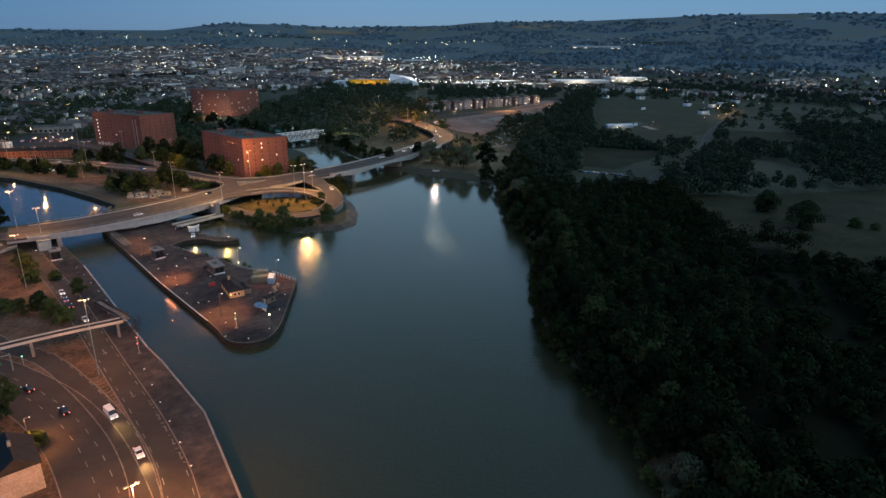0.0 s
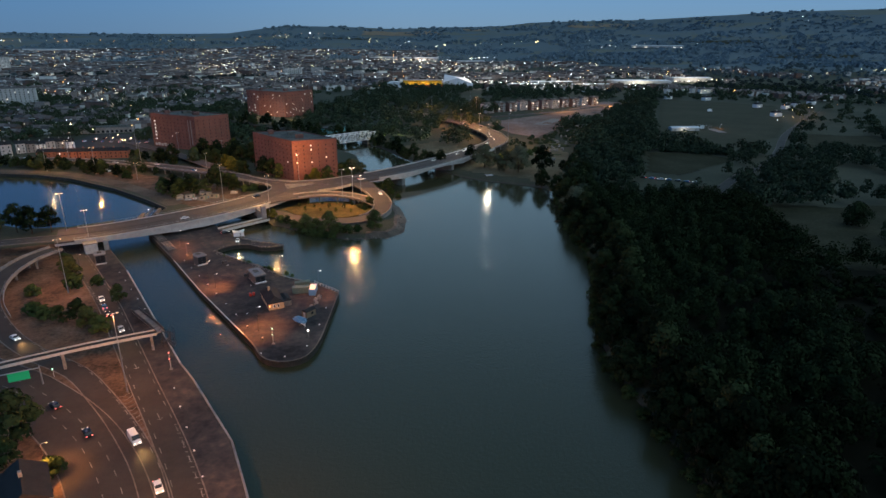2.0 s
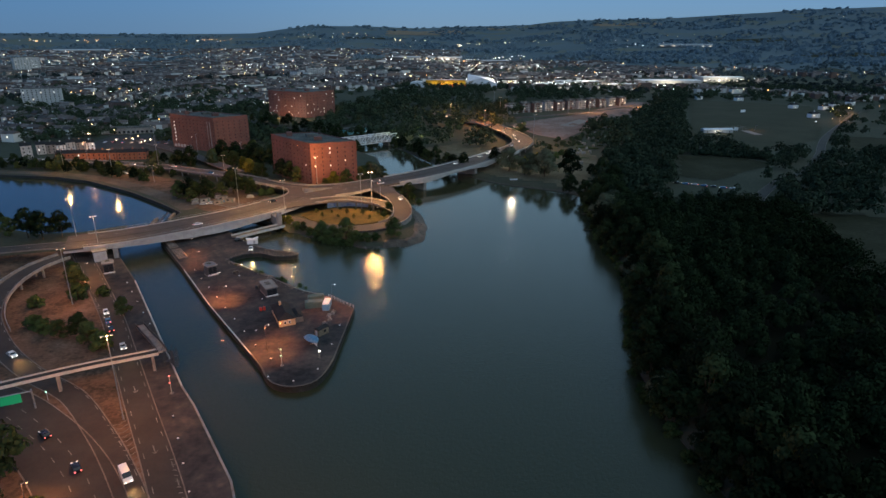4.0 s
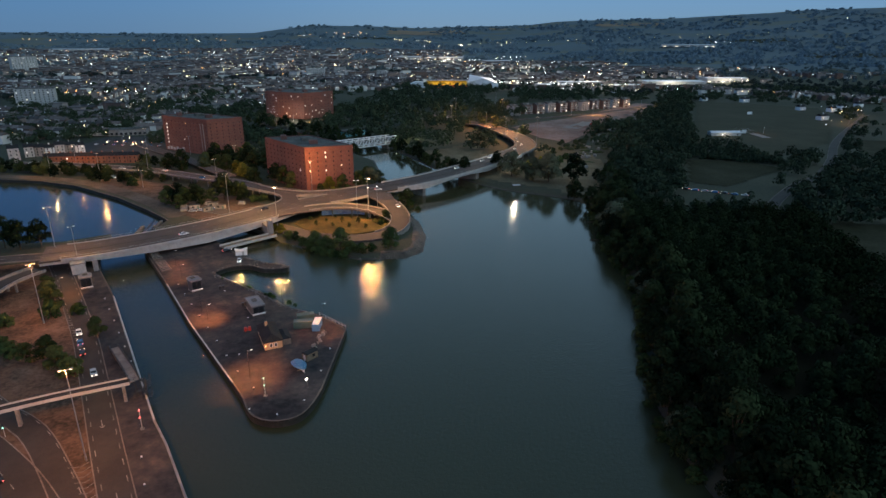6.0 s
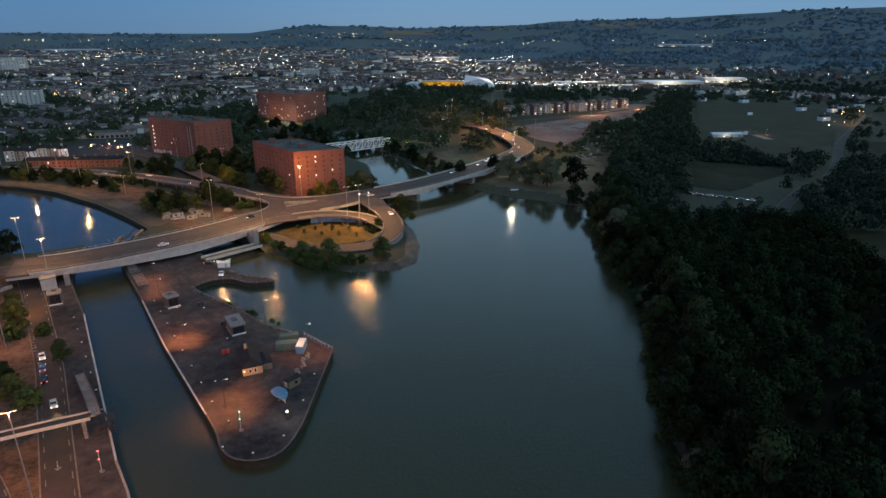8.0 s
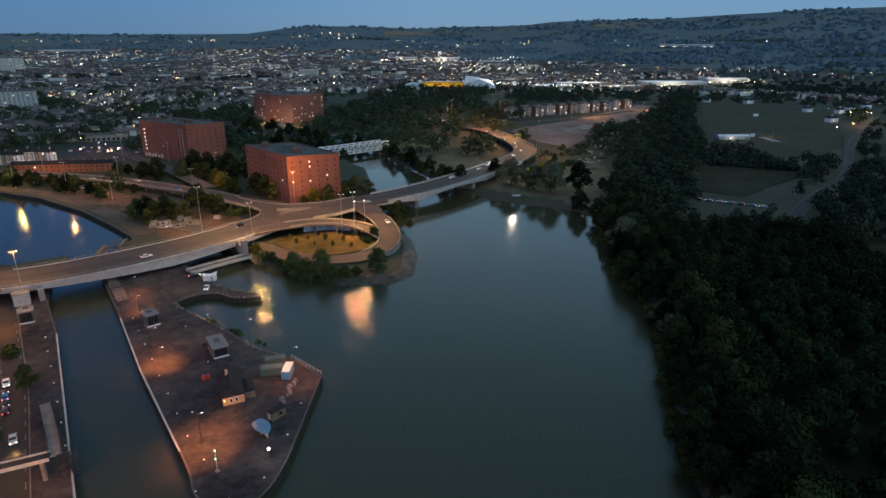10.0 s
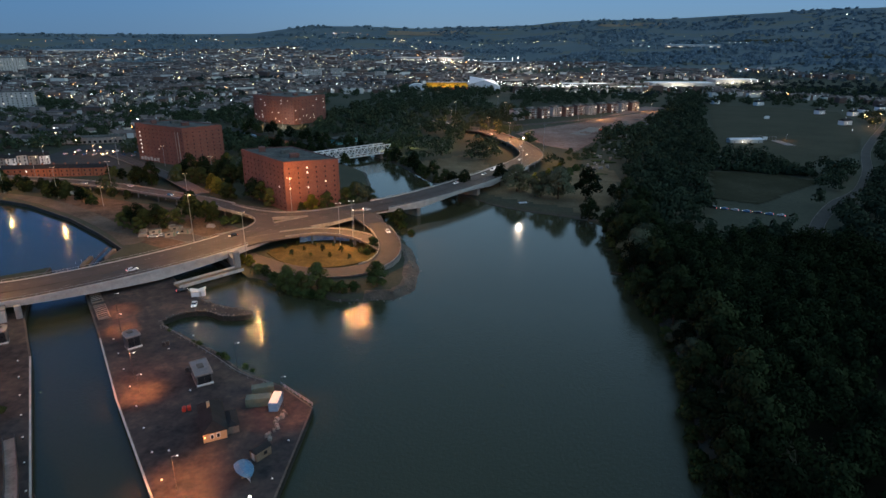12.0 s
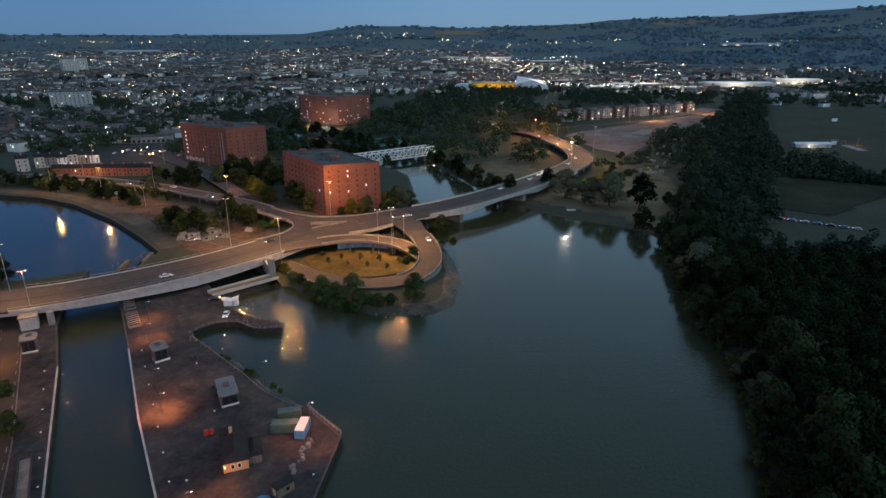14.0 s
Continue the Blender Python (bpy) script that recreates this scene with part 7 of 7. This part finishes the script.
# mixed woods, hedges and gardens further off
no_trees = [WATERLINE,
            [(142, 322), (148, 356), (160, 388), (210, 402), (330, 430), (440, 418), (440, 268), (330, 256), (250, 248), (198, 252), (165, 290)],
            [(164, 668), (222, 609), (306, 700), (356, 800), (446, 1040), (360, 1106), (276, 1126)],
            [(114, 498), (140, 482), (214, 562), (192, 591), (138, 592)],
            [(-40, 790), (10, 680), (42, 652), (98, 795), (196, 1015), (220, 1085), (150, 1080), (60, 960)],
            [(99, 420), (104, 462), (128, 560), (192, 570), (160, 412)],
            [(8, 546), (33, 572), (56, 612), (64, 545), (50, 495), (47, 448), (20, 455)],
            [(-240, 1290), (10, 1340), (10, 1450), (-240, 1400)],
            [(110, 482), (150, 452), (152, 445), (105, 470)],
            [(288, 612), (380, 600), (416, 728), (340, 738)],
            [(-360, 770), (-270, 745), (-235, 830), (-310, 880)],
            [(-20, 600), (10, 560), (15, 640), (-20, 720), (-80, 790), (-110, 850), (-150, 900), (-200, 900), (-120, 840), (-60, 760)]]
lane = [(128, 382), (145, 418), (160, 450), (190, 497), (222, 535), (262, 605), (317, 717), (415, 880), (482, 991)]


def clear(x, y):
    if any(inside(x, y, p) for p in no_trees):
        return False
    return all(abs((x - a) * (d - b) - (y - b) * (c - a)) / math.dist((a, b), (c, d)) > 7 or not (min(b, d) - 5 < y < max(b, d) + 5) for (a, b), (c, d) in zip(lane, lane[1:]))


def in_reach(x, y):
    """The stretch of the right-hand side that the walk overlooks."""
    return x < 0.86 * y + 62


def wood(name, spots, per, leaf, mat, label):
    """Many crowns as one mass: (x, y, height, width) each."""
    lobes = []
    lr = np.random.default_rng(len(spots))
    for x, y, h, w in spots:
        z = land(x, y)
        for k in range(4):
            a = lr.uniform(0, math.tau)
            d = w * 0.24 * (k > 0)
            r = w * lr.uniform(0.26, 0.42)
            lobes.append((x + d * math.cos(a), y + d * math.sin(a), z + h * (0.78 if k == 0 else lr.uniform(0.35, 0.62)), r, r, h * lr.uniform(0.22, 0.34)))
    v = foliage(lr, lobes, per, leaf)
    me = quads_mesh(name, v)
    return stuff(name, me, mat, label, "woodland")


near, copse, belt, town, hills = third_row, [], [], [], []
for _ in range(2600):
    x, y = rng.uniform(60, 440), rng.uniform(-60, 300)
    if in_reach(x, y) and clear(x, y) and shore_gap(x, y) > 26:
        if x > 130 and y > 120 and rng.random() < 0.35:
            continue
        k = 0.75 + 0.5 * noise.noise((x / 38, y / 38, 12))
        near.append((x, y, (rng.uniform(10, 18) if x < 120 else rng.uniform(6, 14)) * k, rng.uniform(9, 15) * k))
for _ in range(2600):
    x, y = rng.uniform(46, 640), rng.uniform(385, 760)
    if x > np.interp(y, (385, 458, 530, 632, 800), (46, 48, 63, 83, 125)) and in_reach(x, y) and clear(x, y) and shore_gap(x, y) > 10 and noise.noise((x / 60, y / 60, 1)) > -0.35 + 0.3 * (x < 110 and y > 540):
        copse.append((x, y, rng.uniform(7, 15), rng.uniform(8, 14)))
# the wooded strip that runs back between the allotments and the playing field
strip = [(46, 425), (50, 460), (65, 530), (86, 632), (130, 800), (200, 1055), (240, 1180), (330, 1400), (285, 1130), (215, 900), (163, 660), (134, 594), (104, 467), (98, 430)]
for _ in range(2200):
    x, y = rng.uniform(45, 330), rng.uniform(425, 1400)
    if inside(x, y, strip) and not inside(x, y, no_trees[2]):
        copse.append((x, y, rng.uniform(6, 14) if y < 700 else rng.uniform(5, 10), rng.uniform(8, 14)))
for _ in range(420):
    x, y = rng.uniform(60, 150), rng.uniform(300, 390)
    if not inside(x, y, no_trees[1]) and shore_gap(x, y) > 24:
        near.append((x, y, rng.uniform(9, 16), rng.uniform(8, 13)))
for i in range(60):
    f = i / 59
    copse.append((154 + 60 * f, 598 - 16 * f + rng.uniform(-3, 3), rng.uniform(3, 6), rng.uniform(4, 7)))
# darker leaf copy: the view's dim lower corner is put into the crown colour
wood("riverside_woodland", [q for i, q in enumerate(near) if (q[0] >= 112 or q[1] < 170) and i % 3], 80, 1.05, LEAF[0], "dense deciduous wood back from the river, corner shade in its leaf colour")
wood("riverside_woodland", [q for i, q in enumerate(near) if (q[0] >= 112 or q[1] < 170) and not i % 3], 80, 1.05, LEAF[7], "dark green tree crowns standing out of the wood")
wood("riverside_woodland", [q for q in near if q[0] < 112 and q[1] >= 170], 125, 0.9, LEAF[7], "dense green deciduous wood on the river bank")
wood("copse_woodland", copse, 32, 1.75, LEAF[10], "dark copses and hedges round the meadows")
for _ in range(1200):
    x, y = rng.uniform(-260, 110), rng.uniform(590, 1320)
    if clear(x, y) and not (x < -200 and y < 760) and shore_gap(x, y) > 8 and noise.noise((x / 90, y / 90, 4)) > -0.3 and math.dist((x, y), (-184, 676)) > 22:
        if not (x > 0 and 560 < y < 1060 and x < (y - 560) * 0.42):
            belt.append((x, y, rng.uniform(9, 17), rng.uniform(10, 18)))
for _ in range(1800):
    x, y = rng.uniform(100, 1000), rng.uniform(660, 1500)
    if clear(x, y) and noise.noise((x / 70, y / 70, 9)) > -0.25:
        belt.append((x, y, rng.uniform(6, 13), rng.uniform(9, 15)))
for _ in range(170):
    x = rng.uniform(30, 190)
    y = 560 + (x - 20) * 2.6 + rng.uniform(-40, 60)
    if clear(x, y):
        belt.append((x, y, rng.uniform(1.5, 4.5), rng.uniform(3, 6)))
for x0, y0, x1, y1, n in ((-600, 560, -250, 620, 90), (-480, 620, -260, 760, 150), (-900, 700, -480, 900, 260), (-760, 600, -440, 760, 120), (-480, 760, -340, 900, 120), (-250, 700, -180, 900, 90), (-700, 560, -480, 660, 90), (-390, 450, -270, 470, 10), (-345, 590, -230, 700, 90), (-250, 480, -200, 560, 25)):
    for _ in range(n):
        x, y = rng.uniform(x0, x1), rng.uniform(y0, y1)
        if not inside(x, y, WATERLINE) and noise.noise((x / 60, y / 60, 2)) > -0.1 and math.dist((x, y), (-290, 560)) > 48:
            belt.append((x, y, rng.uniform(6, 13), rng.uniform(9, 15)))
for _ in range(1500):
    x, y = rng.uniform(-950, -300), rng.uniform(600, 1180)
    if noise.noise((x / 75, y / 75, 14)) > 0.1 and math.hypot(x + 300, y - 800) > 75 and math.dist((x, y), (-290, 560)) > 55 and math.dist((x, y), (-712, 850)) > 45 and not inside(x, y, WATERLINE) and y > 560 - 0.3 * (x + 300):
        belt.append((x, y, rng.uniform(8, 15), rng.uniform(10, 17)))
wood("park_woodland", belt, 27, 2.0, LEAF[4], "dark belt of park trees behind the warehouses")
for _ in range(5200):
    far, az = rng.uniform(1250, 3700), radians(rng.uniform(-50, 42))
    x, y = far * math.sin(az), far * math.cos(az)
    if noise.noise((x / 260, y / 260, 5)) > (0.02 if math.degrees(az) < 16 else -0.35) and clear(x, y):
        town.append((x, y, rng.uniform(7, 13), rng.uniform(9, 18)))
wood("town_trees", [q for q in town if math.hypot(q[0], q[1]) < 1900], 14, 3.2, LEAF[8], "dark garden and street trees in the distant town")
wood("town_trees", [q for q in town if 1900 <= math.hypot(q[0], q[1]) < 2600], 10, 4.2, LEAF[9], "street trees and parks at the town's edge, haze put into their leaf colour")
wood("town_trees", [q for q in town if math.hypot(q[0], q[1]) >= 2600], 8, 5.0, LEAF[5], "hedges and copses below the hills in haze-blue leaf colour")
for _ in range(6200):
    far, az = rng.uniform(2500, 4680), radians(rng.uniform(-50, 45))
    x, y = far * math.sin(az), far * math.cos(az)
    if noise.noise((x / 330, y / 330, 6)) > (0.0 if math.degrees(az) < 2 else -0.2):
        hills.append((x, y, rng.uniform(5, 9), rng.uniform(16, 40)))
wood("hill_woods", hills, 5, 14, LEAF[5], "hedges and woods on the far hills, leaf colour paled for haze")


# ---------------------------------------------------------------- the distant town
rng = random.Random(33)
walls, roofs = Geo(), Geo()
glows = {"warm": [], "cool": [], "orange": [], "window": []}


def dot(kind, x, y, z, r):
    glows[kind].append((x, y, z, r))


def town_row(x, y, length, turn):
    z = land(x, y)
    far = math.hypot(x, y)
    tall = rng.uniform(5.2, 8.5) if rng.random() < 0.9 else rng.uniform(9, 15)
    deep = rng.uniform(7.5, 10)
    c, s = math.cos(radians(turn)), math.sin(radians(turn))
    if tall > 9:
        walls.box(x, y, z - 1, length * 0.6, deep, tall + 1, turn)
        roofs.box(x, y, z + tall, length * 0.6 + 0.6, deep + 0.6, 0.7, turn)
    else:
        # each house of the terrace by itself
        wide = rng.uniform(5.5, 7.5) if far < 1700 else rng.uniform(10, 13)
        count = max(2, int(length / wide))
        pitch = rng.uniform(2.2, 3.4)
        for k in range(count):
            o = -length / 2 + length * (k + 0.5) / count
            hx, hy, h = x + o * c, y + o * s, tall + rng.choice((0, 0, 0.3, -0.3, 0.8))
            walls.box(hx, hy, z - 1, length / count, deep, h + 1, turn)
            roofs.gable(hx, hy, z + h, length / count + 0.1, deep + 0.9, pitch, turn)
            if far < 2000 and k % 2:
                walls.box(hx, hy, z + h + 1.6, 1.1, 0.9, 2.4, turn)
    near_side = -1 if (-s * -x + c * -y) < 0 else 1
    for k in range(rng.choice((0, 0, 1, 1, 2, 3, 5))):
        u, v = rng.uniform(-0.45, 0.45) * length, near_side * (deep / 2 + 0.15)
        glows["window"].append((x + u * c - v * s, y + u * s + v * c, z + rng.choice((1.6, 4.2, 4.4)), rng.uniform(0.4, 0.75) * (1 + far / 5000)))
    for _ in range(rng.choice((0, 1, 1, 2, 3))):
        u, v = rng.uniform(-0.5, 0.5) * length, near_side * (deep / 2 + 6)
        dot(rng.choices(("warm", "cool", "orange"), (4, 4, 1.6))[0], x + u * c - v * s, y + u * s + v * c, z + 7.5, min(0.75, 0.15 * rng.paretovariate(1.8)) * (0.4 + far / 2200))


def in_town(x, y):
    far, az = math.hypot(x, y), math.degrees(math.atan2(x, y))
    if not clear(x, y) or far < 640 or far > 3900:
        return False
    if az > -21 and far < 1260 or az > -27 and far < 980 or az > 3 and far < 1330 and az < 20:
        return False
    if az < -27 and far < 760:
        return False
    if az > 16 and (far < 1150 or noise.noise((x / 200, y / 200, 8)) < 0.12):
        return False
    if far > (3400 if az < -20 else 3150 if az < -6 else 2500 if az < 8 else 2300):
        return False
    if math.dist((x, y), (-150, 1350)) < 130 or math.dist((x, y), (-712, 862)) < 50 or 1480 < y < 1760 and 240 < x < 580 or math.dist((x, y), (-360, 830)) < 70:
        return False
    return noise.noise((x / 260, y / 260, 5)) < 0.22 + 0.1 * (far > 2000)


for gx in range(-3600, 2600, 260):
    for gy in range(300, 3900, 260):
        turn = rng.uniform(0, 180) if rng.random() < 0.5 else rng.uniform(-15, 25)
        c, s = math.cos(radians(turn)), math.sin(radians(turn))
        gap = rng.uniform(26, 36)
        for a in range(-4, 5):
            u = -150.0
            while u < 150:
                length = rng.uniform(22, 60)
                x, y = gx + 130 + (u + length / 2) * c - a * gap * s, gy + 130 + (u + length / 2) * s + a * gap * c
                az = math.degrees(math.atan2(x, y))
                if -52 < az < 40 and abs(x - gx - 130) < 135 and abs(y - gy - 130) < 135 and in_town(x, y):
                    town_row(x, y, length, turn)
                u += length + rng.uniform(4, 14)
stuff("town_house_walls", walls, CITYWALL, "rows of distant brick and rendered terraced houses", "houses")
stuff("town_house_roofs", roofs, CITYROOF, "dark slate and tile roofs of the distant town", "roofs")
# lights strung along main roads, yards and hillside estates
for az0, f0, az1, f1, n, kind in ((-46, 2600, -20, 3300, 46, "warm"), (-30, 4000, -14, 4100, 44, "orange"), (-44, 4050, -32, 4000, 40, "orange"), (-20, 3900, -8, 3700, 40, "warm"), (-10, 3300, 4, 3600, 44, "warm"), (4, 3500, 22, 3900, 34, "warm"), (-14, 2400, 0, 2650, 95, "cool"), (8, 3300, 20, 3500, 26, "cool"), (2, 1400, 14, 1500, 44, "cool"), (-6, 1500, 4, 1420, 75, "cool"), (14, 1650, 19, 1720, 20, "cool"), (20, 1000, 40, 1300, 9, "orange"), (23, 880, 26, 1100, 9, "warm"), (-33, 1200, -24, 2300, 30, "warm"), (-40, 1300, -30, 1250, 26, "orange"), (28, 2300, 36, 2500, 16, "warm"), (-35, 700, -31, 640, 8, "warm"), (24, 4300, 30, 4400, 8, "warm"), (-5, 1560, 6, 1700, 30, "warm")):
    for i in range(n):
        f = rng.random()
        far, az = f0 + (f1 - f0) * f + rng.uniform(-90, 90) * min(1, f0 / 2500), radians(az0 + (az1 - az0) * f + rng.uniform(-0.5, 0.5))
        x, y = far * math.sin(az), far * math.cos(az)
        dot(kind if rng.random() < 0.7 else rng.choice(("warm", "cool")), x, y, land(x, y) + rng.uniform(7, 11), rng.uniform(0.22, 0.6) * (0.7 + far / 2400) * (0.7 if az > 0 else 1))


def glow_mesh(name, spots, mat, label, flat=False):
    g = Geo()
    for x, y, z, r in spots:
        if flat:
            g.box(x, y, z, r * 1.6, 0.3, r * 1.7, -math.degrees(math.atan2(x, y)))
        else:
            g.add([(x - r, y, z), (x, y - r, z), (x + r, y, z), (x, y + r, z), (x, y, z + r), (x, y, z - r)], [(0, 1, 4), (1, 2, 4), (2, 3, 4), (3, 0, 4), (1, 0, 5), (2, 1, 5), (3, 2, 5), (0, 3, 5)])
    stuff(name, g, mat, label, "lights")


glow_mesh("town_street_lights_warm", glows["warm"], TOWNWARM, "warm yellow street lights of the distant town")
glow_mesh("town_street_lights_white", glows["cool"], TOWNCOOL, "white street and yard lights of the distant town")
glow_mesh("town_street_lights_orange", glows["orange"], TOWNORANGE, "orange street lights of the distant town")
glow_mesh("town_lit_windows", glows["window"], LITWARM, "lit windows of distant houses", True)
